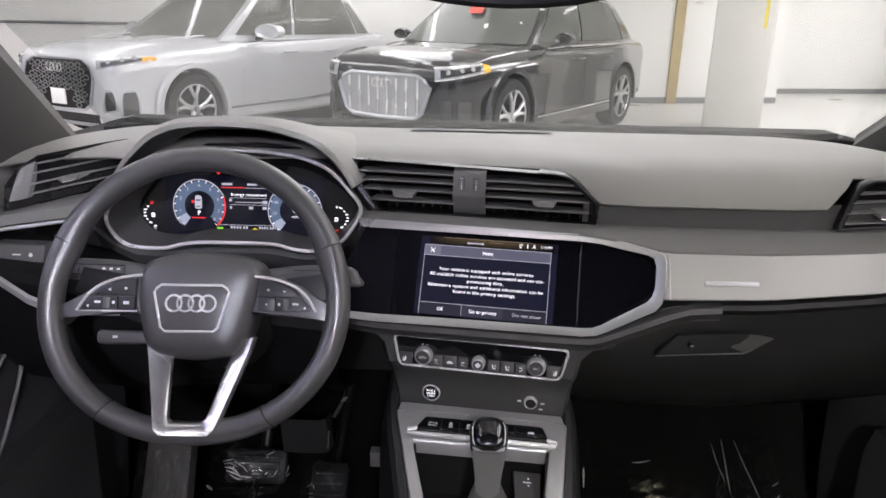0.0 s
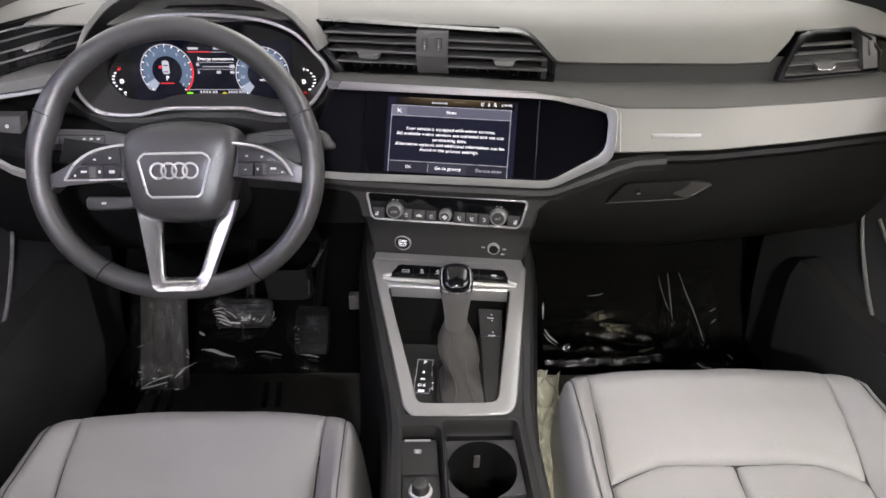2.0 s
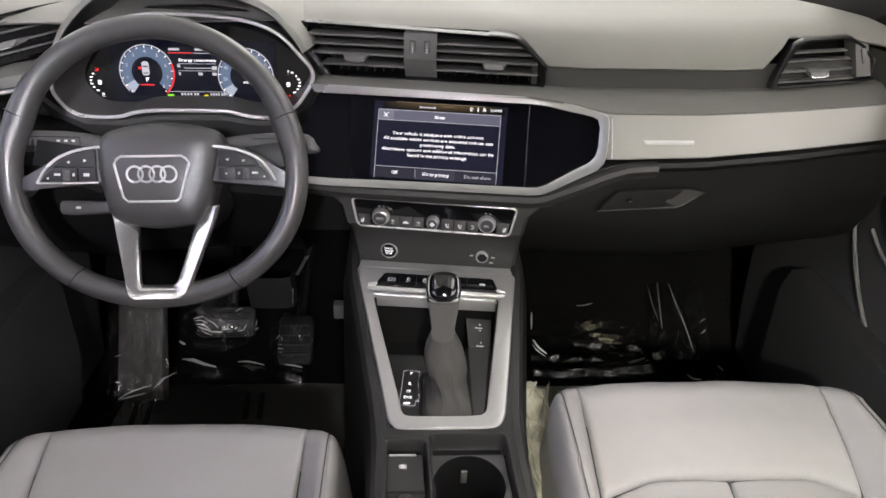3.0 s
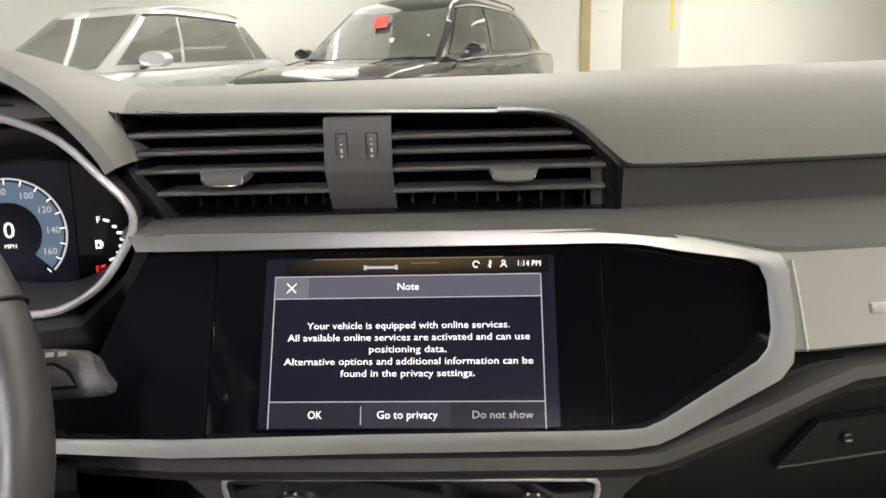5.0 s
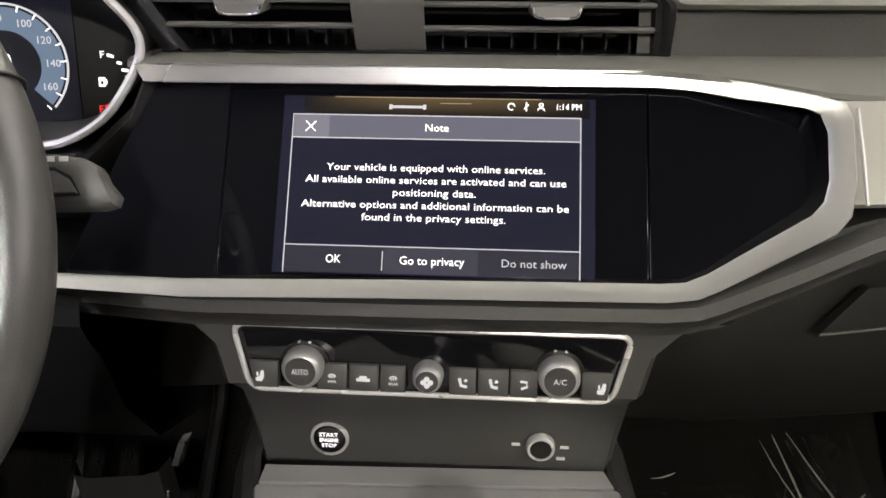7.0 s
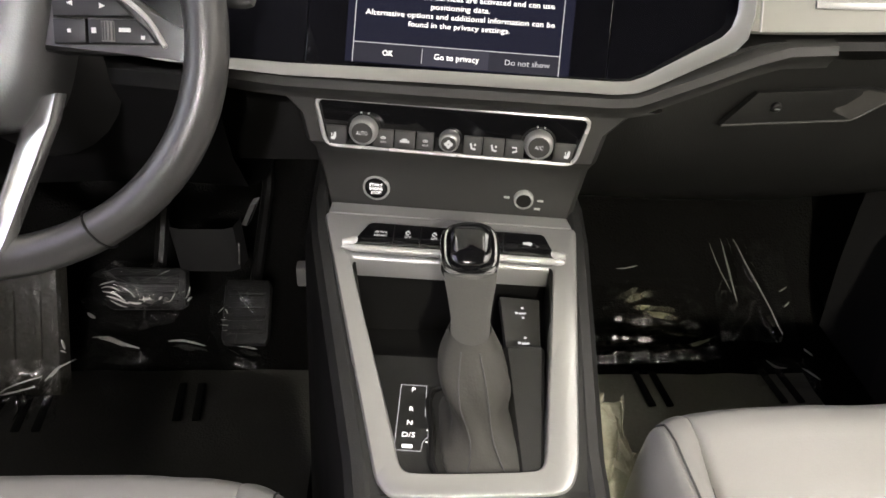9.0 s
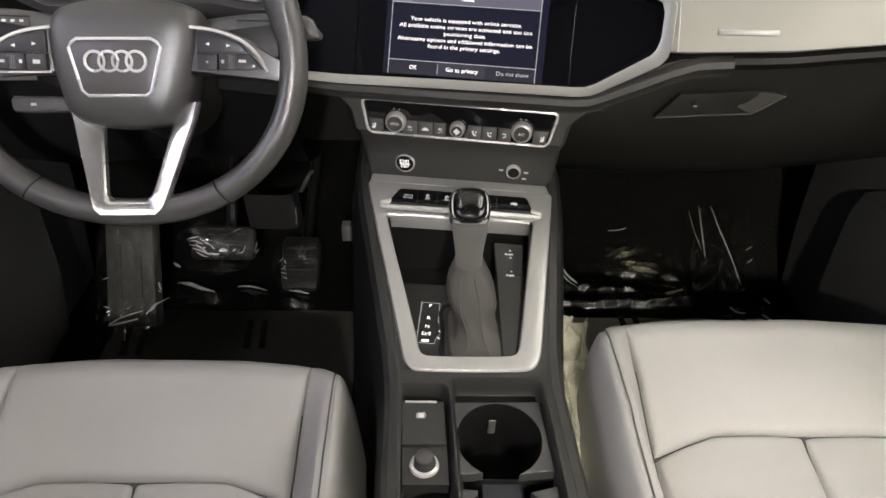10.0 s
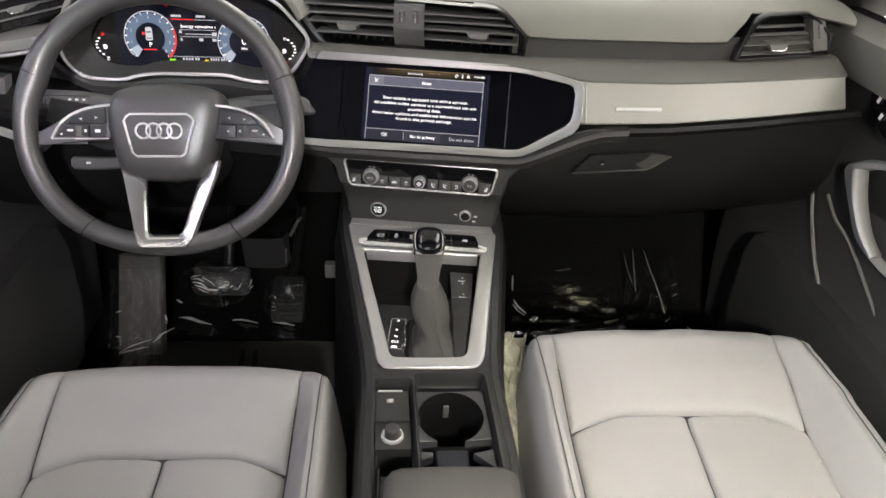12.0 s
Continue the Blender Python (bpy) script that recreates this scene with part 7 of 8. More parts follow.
pf = film_thing("crumpled clear plastic film with painted pale reflections in the passenger footwell", (0.365, 1.665, 0.362), (0.27, 0, 0), (0, 0.19, 0.05), ((-0.5, -0.36, 0.45, -0.30, 0.012, 0.012), (-0.5, -0.12, 0.45, -0.22, 0.010, 0.012), (-0.25, 0.10, 0.40, -0.02, 0.010, 0.014)), 0.0030, 2.0)
# Ribbons that paint the seat's pale reflection onto the film folds.
for line, wide in ((((0.239, 1.574), (0.277, 1.579), (0.327, 1.575), (0.386, 1.570), (0.439, 1.576), (0.479, 1.597)), 0.011), (((0.285, 1.549), (0.343, 1.555), (0.406, 1.563)), 0.014), (((0.335, 1.689), (0.358, 1.705), (0.384, 1.722)), 0.016), (((0.347, 1.683), (0.378, 1.697), (0.410, 1.712), (0.432, 1.722)), 0.020), (((0.360, 1.667), (0.392, 1.666), (0.432, 1.662)), 0.018), (((0.372, 1.652), (0.402, 1.645), (0.428, 1.638)), 0.017), (((0.305, 1.668), (0.322, 1.650), (0.350, 1.626), (0.385, 1.610), (0.448, 1.594)), 0.012), (((0.440, 1.700), (0.450, 1.690)), 0.012)):
    part("pale_reflection", ribbon([(x, y, 0.392) for x, y in line], wide, wide * 700), M_SHEEN, pf, "pale reflection painted along a film fold")
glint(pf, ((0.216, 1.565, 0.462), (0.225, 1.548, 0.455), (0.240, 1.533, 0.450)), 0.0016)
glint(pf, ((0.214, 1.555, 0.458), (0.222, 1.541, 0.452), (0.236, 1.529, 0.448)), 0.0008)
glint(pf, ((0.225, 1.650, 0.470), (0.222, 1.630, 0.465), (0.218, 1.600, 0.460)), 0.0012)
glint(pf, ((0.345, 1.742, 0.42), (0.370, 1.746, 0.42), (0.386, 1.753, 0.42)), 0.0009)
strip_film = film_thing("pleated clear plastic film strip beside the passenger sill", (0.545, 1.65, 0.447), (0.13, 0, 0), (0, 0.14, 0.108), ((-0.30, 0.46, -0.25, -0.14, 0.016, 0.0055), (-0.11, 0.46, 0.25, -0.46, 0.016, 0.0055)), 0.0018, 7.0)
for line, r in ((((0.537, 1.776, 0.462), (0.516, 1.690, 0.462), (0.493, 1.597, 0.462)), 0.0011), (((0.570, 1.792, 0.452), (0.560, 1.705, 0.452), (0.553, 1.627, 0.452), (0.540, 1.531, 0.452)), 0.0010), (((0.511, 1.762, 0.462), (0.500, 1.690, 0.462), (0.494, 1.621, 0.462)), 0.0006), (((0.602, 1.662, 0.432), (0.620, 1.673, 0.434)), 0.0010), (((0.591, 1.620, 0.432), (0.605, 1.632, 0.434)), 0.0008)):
    glint(strip_film, line, r, "painted glint along a film pleat")
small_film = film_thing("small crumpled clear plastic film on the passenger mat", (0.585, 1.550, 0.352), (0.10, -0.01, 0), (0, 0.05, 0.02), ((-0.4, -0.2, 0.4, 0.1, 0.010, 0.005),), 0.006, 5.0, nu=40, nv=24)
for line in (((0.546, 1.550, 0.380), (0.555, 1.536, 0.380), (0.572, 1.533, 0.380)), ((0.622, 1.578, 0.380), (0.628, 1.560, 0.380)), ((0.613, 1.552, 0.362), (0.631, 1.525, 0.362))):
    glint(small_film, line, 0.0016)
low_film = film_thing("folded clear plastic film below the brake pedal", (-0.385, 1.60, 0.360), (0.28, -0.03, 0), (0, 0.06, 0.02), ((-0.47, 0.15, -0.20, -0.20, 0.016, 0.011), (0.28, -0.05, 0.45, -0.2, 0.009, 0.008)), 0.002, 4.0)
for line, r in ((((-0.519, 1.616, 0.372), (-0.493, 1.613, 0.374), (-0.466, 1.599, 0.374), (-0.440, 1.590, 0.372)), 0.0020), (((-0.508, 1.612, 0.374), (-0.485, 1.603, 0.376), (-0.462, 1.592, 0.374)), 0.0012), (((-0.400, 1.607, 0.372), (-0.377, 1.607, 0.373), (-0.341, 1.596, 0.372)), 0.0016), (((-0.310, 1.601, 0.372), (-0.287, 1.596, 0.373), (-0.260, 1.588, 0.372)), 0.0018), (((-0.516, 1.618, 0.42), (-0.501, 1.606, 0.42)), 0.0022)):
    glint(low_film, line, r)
film("plastic_film", 0.144, 1.118, 0.046, 0.225, 0.009, 9.0, 0.10, 0.622, "pale creased plastic film strip beside the passenger seat", 1.2, 2.5, M_PALEFILM, -6.0)

rest = thing("footrest", (-0.567, 1.53, 0.33), "dark footrest pedal wrapped in clear plastic film", "footrest")
part("plate", slab([V(-0.612, 1.497, 0.365), V(-0.522, 1.497, 0.365), V(-0.525, 1.60, 0.545), V(-0.610, 1.60, 0.545)], (0, 0.03, -0.012), 0.006), M_REST, rest, "grey brown footrest plate under film")
fr = plane_at((-0.567, 1.548, 0.456), (1, 0, 0), (0, 0.5, 0.87))
for k in range(2):
    part("tread", box(fr @ pose(-0.018 + 0.036 * k, 0, 0.004), 0.010, 0.10, 0.006, 0.002), M_REST, rest)
rows = []
for i in range(33):
    rows.append([fr @ V(-0.055 + 0.11 * j / 24, -0.125 + 0.2 * i / 32, 0.010 + 0.016 * (1 - 2 * abs(noise.noise(V(j * 0.25, i * 0.25, 6)))) * (0.15 + 1.5 * max(0, 1 - i / 12)) + 0.012 * max(0, 1 - i / 8)) for j in range(25)])
wrap = part("film_wrap", loft(rows), M_FILM, rest, "clear crumpled film wrap")
wrap.visible_shadow = False
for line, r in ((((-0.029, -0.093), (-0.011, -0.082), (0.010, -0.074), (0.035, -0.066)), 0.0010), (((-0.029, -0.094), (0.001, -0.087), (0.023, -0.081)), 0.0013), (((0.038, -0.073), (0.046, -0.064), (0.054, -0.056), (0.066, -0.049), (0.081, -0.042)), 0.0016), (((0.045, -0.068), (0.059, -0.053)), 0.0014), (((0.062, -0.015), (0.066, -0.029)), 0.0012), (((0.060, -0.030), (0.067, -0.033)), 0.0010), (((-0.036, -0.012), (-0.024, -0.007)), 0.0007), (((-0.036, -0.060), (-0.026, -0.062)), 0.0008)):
    glint(rest, [fr @ V(a, b, 0.030) for a, b in line], r, "painted glint at the crumpled film edge")
wrap = part("film_edge", sheet((-0.565, 1.535, 0.366), (0.10, 0.085, 0.01), (-0.03, 0.035, 0.02), ((-0.5, -0.3, 0.1, -0.25, 0.014, 0.008), (-0.3, 0.1, 0.5, 0.1, 0.014, 0.008)), 0.005, 3.0, 40, 20), M_FILM, rest, "clear folded film edge")
wrap.visible_shadow = False


def pedal(name, cx, cy, cz, w, h, label, lean, deep, glints):
    t = thing(name, (cx, cy + 0.05, cz), label, "pedal", "pedals")
    m = plane_at((cx, cy, cz), (1, 0, 0), (0, math.sin(radians(lean)), math.cos(radians(lean))))
    part("pad", slab([m @ V(x * w / 2, y * h / 2, 0.008) for x, y in ((-1, -0.8), (-0.85, -1), (0.85, -1), (1, -0.8), (1, 0.8), (0.85, 1), (-0.85, 1), (-1, 0.8))], m.to_3x3() @ V(0, 0, -0.014), 0.004), M_BLACK, t, "black rubber pedal pad")
    for k in range(4):
        part("rib", box(m @ pose(0, h * (-0.3 + 0.2 * k), 0.009), w * 0.8, h * 0.07, 0.004, 0.001), M_BLACK, t)
    part("arm", tube([m @ V(0, 0, -0.01), m @ V(0, h * 0.6, -0.05), m @ V(0.01, 0.22, -0.05), m @ V(0.01, 0.34, -0.02)], 0.010, seg=8), M_BLACK, t)
    rows = []
    for i in range(15):
        f = i / 14
        row = []
        for j in range(49):
            t_ = 2 * math.pi * j / 48
            r = f * (1 + 0.05 * math.sin(9 * t_ + cx * 40) * f)
            ridge = abs(math.sin(6.5 * t_ + 1.7 * noise.noise(V(2 * math.cos(t_), 2 * math.sin(t_), cx * 7)) * 2))
            row.append(m @ V(r * w * 0.64 * math.cos(t_), r * h * deep * math.sin(t_) - h * 0.10 * f, 0.013 + 0.030 * f ** 3 + 0.009 * ridge * f * f))
        rows.append(row)
    o = part("film_wrap", loft(rows), M_FILM, t, "clear crumpled film wrap")
    for r, line in glints:
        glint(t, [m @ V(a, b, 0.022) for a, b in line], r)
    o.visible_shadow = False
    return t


# Lines of the painted glints on the two wrapped pedals.
BRAKE_GLINTS = ((0.0011, ((-0.059, 0.006), (-0.050, 0.009), (-0.038, 0.012))), (0.0009, ((-0.057, 0.002), (-0.045, 0.004), (-0.031, -0.002))), (0.0012, ((-0.055, -0.003), (-0.038, -0.006), (-0.024, -0.016))), (0.0011, ((-0.050, -0.009), (-0.034, -0.014), (-0.018, -0.021))), (0.0007, ((-0.044, -0.015), (-0.032, -0.022), (-0.020, -0.025))),
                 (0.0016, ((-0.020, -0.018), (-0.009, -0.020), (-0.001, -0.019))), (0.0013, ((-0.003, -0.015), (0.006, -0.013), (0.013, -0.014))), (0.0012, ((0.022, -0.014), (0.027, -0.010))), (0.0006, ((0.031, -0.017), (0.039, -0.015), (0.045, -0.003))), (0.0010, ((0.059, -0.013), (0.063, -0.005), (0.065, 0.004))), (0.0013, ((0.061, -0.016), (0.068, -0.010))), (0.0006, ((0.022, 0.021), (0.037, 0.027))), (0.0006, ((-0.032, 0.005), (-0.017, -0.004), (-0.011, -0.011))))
GAS_GLINTS = ((0.0005, ((-0.038, -0.004), (-0.030, 0.005))), (0.0005, ((-0.028, 0.002), (-0.024, -0.006))), (0.0005, ((-0.034, -0.014), (-0.025, -0.015))), (0.0005, ((-0.033, -0.022), (-0.022, -0.023))), (0.0004, ((-0.030, -0.031), (-0.022, -0.030))))
pedal("brake_pedal", -0.400, 1.58, 0.497, 0.112, 0.060, "black brake pedal wrapped in clear film", 35, 0.80, BRAKE_GLINTS)
pedal("accelerator_pedal", -0.270, 1.60, 0.436, 0.070, 0.10, "black accelerator pedal wrapped in clear film", 50, 0.60, GAS_GLINTS)
lever = thing("bonnet_lever", (-0.235, 1.56, 0.60), "small silver edged latch under the dashboard", "latch")
part("latch", slab([V(-0.222, 1.534, 0.669), V(-0.230, 1.534, 0.667), V(-0.254, 1.573, 0.612), V(-0.246, 1.573, 0.610)], (0.004, 0.01, 0.004), 0.001), M_SLAT, lever, "grey latch arm")
part("latch_edge", tube([V(-0.222, 1.5335, 0.669), V(-0.246, 1.5725, 0.612)], 0.0012, seg=6), M_CHROME, lever, "bright latch edge")
bracket = thing("pedal_bracket", (-0.295, 1.60, 0.55), "dark rounded pedal bracket housing above the pedals", "pedal bracket")
part("housing", loft([[V(x, 1.555 + 0.10 * (1 - z / 0.6) + y, z) for x, y in ((-0.352, 0.03), (-0.345, 0.006), (-0.330, 0.0), (-0.275, 0.0), (-0.262, 0.006), (-0.256, 0.03))] for z in (0.618, 0.610, 0.600, 0.58, 0.555, 0.546, 0.54)]), M_CON, bracket, "dark moulded housing")
part("edge", tube([V(-0.259, 1.567, 0.585), V(-0.262, 1.566, 0.552)], 0.0016, seg=6), M_EDGE, bracket, "pale moulded edge")
# ---- parked cars ----
M_INTAKE = shader("grey_mesh_intake", (0.06, 0.06, 0.058), 0.5, bump=0.6, grain=60, vary=0.3)
def suv(name, m, size, paint, label, dark_cladding, grille_kind, cab=0.0):
    """A parked off-road estate: cut body, greenhouse, wheels, lamps. Local x ahead, y to its left."""
    L, W, H, front, rear, tyre = size
    car = new(name)
    car.matrix_basis = m
    tagged(car, label, "car", "parked cars")
    hw = W / 2

    def put(nm, bm, mat_, parent=None, lab="", smooth=True):
        bm.transform(m)
        return part(nm, bm, mat_, parent or car, lab, smooth)

    nose = front + 0.87
    big = 1.0 if grille_kind == "bars" else 1.35
    rake = 0.0 if grille_kind == "bars" else 0.17
    lid = 0.800 if grille_kind == "bars" else 0.880
    tail = nose - L
    st = [(nose, 0.60, 0.38, 0.78, 0.80), (nose - 0.03, 0.73, 0.28, 0.87, 0.895), (nose - 0.10, 0.83, 0.22, 0.925, 0.955), (nose - 0.26, 0.91, 0.20, 0.950, 1.005), (nose - 0.50, 0.96, 0.20, 0.975, 1.040), (front, 0.985, 0.21, 0.985, 1.05), (front - 0.45, 1.0, 0.21, 1.010, 1.085), (front - 0.75, 1.0, 0.21, 1.03, 1.11),
          (0.0, 0.995, 0.21, 1.045, 1.10), (rear + 0.4, 1.0, 0.21, 1.06, 1.11), (rear, 0.995, 0.21, 1.075, 1.12), (rear - 0.35, 0.95, 0.24, 1.08, 1.12), (tail + 0.15, 0.88, 0.30, 1.06, 1.11), (tail, 0.70, 0.40, 0.98, 1.03)]
    rows = []
    for x, w, zb, zs, zt in st:
        y = hw * w
        half = [(0.0, zb), (y * 0.86, zb), (y * 0.975, zb + 0.07), (y * 0.995, zb + 0.20), (y * 0.980, (zb + zs) * 0.52), (y * 1.0, zs - 0.20), (y * 0.982, zs - 0.09), (y * 0.925, zs - 0.02), (y * 0.80, zs + (zt - zs) * 0.5), (y * 0.45, zt - 0.008), (0.0, zt)]
        rows.append([V(x, b, c) for b, c in half] + [V(x, -b, c) for b, c in half[-2:0:-1]])
    fine = []
    for i in range(len(rows) - 1):
        for k in range(3):
            fine.append([p.lerp(q, k / 3) for p, q in zip(rows[i], rows[i + 1])])
    fine.append(rows[-1])
    body_bm = loft(fine, closed=True, capped=True)
    bmesh.ops.recalc_face_normals(body_bm, faces=body_bm.faces)
    me = bpy.data.meshes.new("body")
    body_bm.to_mesh(me)
    body_bm.free()
    cut_bm = bmesh.new()
    for x in (front, rear):
        for sy in (-1, 1):
            bmesh.ops.create_cone(cut_bm, cap_ends=True, segments=40, radius1=tyre + 0.055, radius2=tyre + 0.055, depth=0.56, matrix=pose(x, sy * (hw - 0.05), tyre, 90))
    cm_ = bpy.data.meshes.new("cut")
    cut_bm.to_mesh(cm_)
    cut_bm.free()
    a, b = new("tmp_body", me), new("tmp_cut", cm_)
    mod = a.modifiers.new("cut", "BOOLEAN")
    mod.operation, mod.object, mod.solver = "DIFFERENCE", b, "EXACT"
    bpy.context.view_layer.update()
    done = bpy.data.meshes.new_from_object(a.evaluated_get(bpy.context.evaluated_depsgraph_get()))
    bm = bmesh.new()
    bm.from_mesh(done)
    a.modifiers.clear()
    bpy.context.view_layer.update()
    graph = bpy.context.evaluated_depsgraph_get()
    mid_x = front + 0.10

    def skin(phi, z, off=0.0):
        """A point on the nose at an angle round the front, in degrees, off metres outside."""
        d = V(math.cos(radians(phi)), math.sin(radians(phi)), 0)
        ok, p, n, _ = a.ray_cast(V(mid_x, 0, z) + d * 3, -d, depsgraph=graph)
        return (p if ok else V(mid_x, 0, z) + d * 0.8) + d * off

    def nose_patch(lo, hi, z0, z1, off, n=12, k=5):
        """A panel that follows the nose between two angles; z0 and z1 are heights at each angle."""
        rows = []
        for i in range(n + 1):
            f = i / n
            phi = lo + (hi - lo) * f
            za, zb = (z0(f) if callable(z0) else z0), (z1(f) if callable(z1) else z1)
            col = [skin(phi, za + (zb - za) * j / k, off) for j in range(k + 1)]
            rows.append([skin(phi, za, -0.03)] + col + [skin(phi, zb, -0.03)])
        return rows
    body = put("body", bm, paint)
    # cladding
    clad = M_TYRE if dark_cladding else paint
    for x in (front, rear):
        for sy in (-1, 1):
            put("wheel_arch", loft([[V(x + r * math.cos(t), sy * (hw * 0.985 + o), tyre + r * math.sin(t)) for r, o in ((tyre + 0.050, -0.10), (tyre + 0.050, 0.004), (tyre + 0.060, 0.012), (tyre + 0.105, 0.006), (tyre + 0.115, -0.03))] for t in (radians(-8 + 196 * k / 28) for k in range(29))]), clad, None, "")
    for sy in (-1, 1):
        put("sill", loft([[V(x, sy * y, z) for y, z in ((hw * 0.97, 0.36), (hw * 0.995, 0.33), (hw * 0.99, 0.24), (hw * 0.92, 0.20))] for x in (front - tyre - 0.06, 0.0, rear + tyre + 0.06)]), M_TYRE if dark_cladding else paint, None, "")
    # greenhouse
    low = [(cab + front - 0.30, 0.0), (cab + front - 0.36 + rake * 0.3, hw * 0.40), (cab + front - 0.52 + rake * 0.8, hw * 0.70), (cab + front - 0.60 + rake, hw * 0.875), (cab + front - 1.10, hw * 0.925), (-0.1, hw * 0.93), (rear + 0.3, hw * 0.925), (rear - 0.10, hw * 0.90), (tail + 0.38, hw * 0.80), (tail + 0.22, hw * 0.55), (tail + 0.18, 0.0)]
    top = [(cab + front - 1.16, 0.0), (cab + front - 1.18, hw * 0.34), (cab + front - 1.22, hw * 0.56), (cab + front - 1.36, hw * 0.655), (cab + front - 1.62, hw * 0.675), (-0.35, hw * 0.68), (rear + 0.35, hw * 0.665), (rear - 0.02, hw * 0.64), (tail + 0.72, hw * 0.58), (tail + 0.62, hw * 0.40), (tail + 0.60, 0.0)]
    zl, zr = 1.03, H - 0.045
    zt_ = lambda x: zr - 0.11 * max(0.0, (-0.2 - x) / 1.6) ** 1.5 - 0.10 * max(0.0, (x + 0.15) / 0.6) ** 2
    def ring(f, pull=0.0):
        pts = []
        for (ax, ay), (bx, by) in zip(low, top):
            bow = 0.03 * math.sin(math.pi * f)
            k = 1 + bow
            pts.append(V(ax + (bx - ax) * f, (ay + (by - ay) * f) * k + pull, zl + (zt_(bx) - zl) * f))
        return pts
    def full(r):
        return r + [V(p.x, -p.y, p.z) for p in r[-2:0:-1]]
    roofr = [V(p.x * 0.97 - 0.01, p.y * 0.9, p.z + 0.028) for p in ring(1.0)]
    roofc = [V(p.x * 0.6 - 0.1, p.y * 0.4, H) for p in ring(1.0)]
    cabin = put("cabin", loft([full(ring(f)) for f in (0, 0.15, 0.35, 0.55, 0.75, 0.9, 1.0)] + [full(roofr), full(roofc)], closed=True, capped=True), paint, None, "")
    def pane(i0, i1, f0, f1, sy, nm, lab):
        rows = []
        for k in range(7):
            f = f0 + (f1 - f0) * k / 6
            r = ring(f)
            o = []
            seq = []
            lo, hi = (i0(f) if callable(i0) else i0), (i1(f) if callable(i1) else i1)
            for q in range(9):
                g = lo + (hi - lo) * q / 8
                a_, b_ = int(math.floor(g)), min(int(math.floor(g)) + 1, len(r) - 1)
                p = r[a_].lerp(r[b_], g - a_)
                n_ = Vector((p.x * 0.25 + (0.5 if g < 3 else 0), p.y * 2, 0.35)).normalized()
                seq.append(Vector((p.x + n_.x * 0.006, sy * (p.y + n_.y * 0.008), p.z + 0.004)))
            rows.append(seq)
        return put(nm, loft(rows), (M_CARGLASS if grille_kind == "bars" else M_HAZEGLASS), cabin, lab)
    for sy in (-1, 1):
        pane(3.22, 5.0, 0.10, 0.88, sy, "side_window", "dark front side window")
        pane(5.06, 6.9, 0.10, 0.88, sy, "side_window", "dark rear side window")
        pane(7.0, lambda f: 7.75 - 0.25 * f, 0.12, 0.84, sy, "side_window", "dark quarter window")
    r_ws = []
    for k in range(7):
        f = 0.06 + 0.88 * k / 6
        r = full(ring(f))
        left = [r[i] for i in (2, 1)]
        mid_ = [r[0]]
        n = len(r)
        right = [r[n - 1], r[n - 2]]
        e = [r[2].lerp(r[3], 0.70)] + left + mid_ + right + [r[n - 2].lerp(r[n - 3], 0.70)]
        r_ws.append([p + V(0.008, 0, 0.008) for p in e])
    ws = put("windscreen", loft(r_ws), (M_CARGLASS if grille_kind == "bars" else M_HAZEGLASS), cabin, "dark windscreen")
    put("dash_card", slab([V(0.913, 0.232, 1.263), V(0.762, 0.611, 1.289), V(0.824, 0.649, 1.232), V(0.970, 0.268, 1.223)], (0, 0, -0.003)), M_ICON, cabin, "pale paper on the dash") if grille_kind == "bars" else None
    if grille_kind == "bars":
        put("hang_tag", slab([V(0.625, -0.101, 1.492), V(0.624, 0.077, 1.494), V(0.800, 0.135, 1.372), V(0.815, -0.027, 1.369)], (0.003, 0, 0.003)), M_REDTAG, cabin, "red paper tag at the windscreen")
    for sy in (-1, 1):
        line = [(front - 0.75, 0.925, 1.035), (front - 1.2, 0.945, 1.04), (-0.1, 0.955, 1.045), (rear + 0.2, 0.945, 1.05), (rear - 0.25, 0.91, 1.06)]
        put("window_trim", tube([V(x, sy * hw * y, z) for x, y, z in line], 0.012 if grille_kind == "bars" else 0.006, seg=6), M_CHROME if grille_kind == "bars" else paint, None, "")
        up_line = [p.lerp(q, 0.5) for p, q in zip(ring(0.90), ring(0.93))][3:8]
        put("window_trim", tube(smooth_line([V(p.x, sy * (p.y + 0.012), p.z + 0.004) for p in up_line], 3), 0.011, seg=6), M_CHROME if grille_kind == "bars" else M_TYRE, None, "")
        put("sill_trim", tube([V(front - tyre - 0.10, sy * hw * 1.0, 0.345), V(0.0, sy * hw * 1.0, 0.35), V(rear + tyre + 0.10, sy * hw * 1.0, 0.36)], 0.012, seg=6), M_CHROME if grille_kind == "bars" else M_SKIRT, None, "")
        put("roof_rail", tube(smooth_line([V(front - 1.45, sy * hw * 0.63, H - 0.05), V(front - 1.65, sy * hw * 0.645, H - 0.02), V(-0.5, sy * hw * 0.65, H - 0.005), V(rear + 0.1, sy * hw * 0.62, H - 0.055), V(rear - 0.15, sy * hw * 0.60, H - 0.10)], 4), 0.012, seg=6), M_ALU if grille_kind != "bars" else M_PIANO, None, "roof rail")
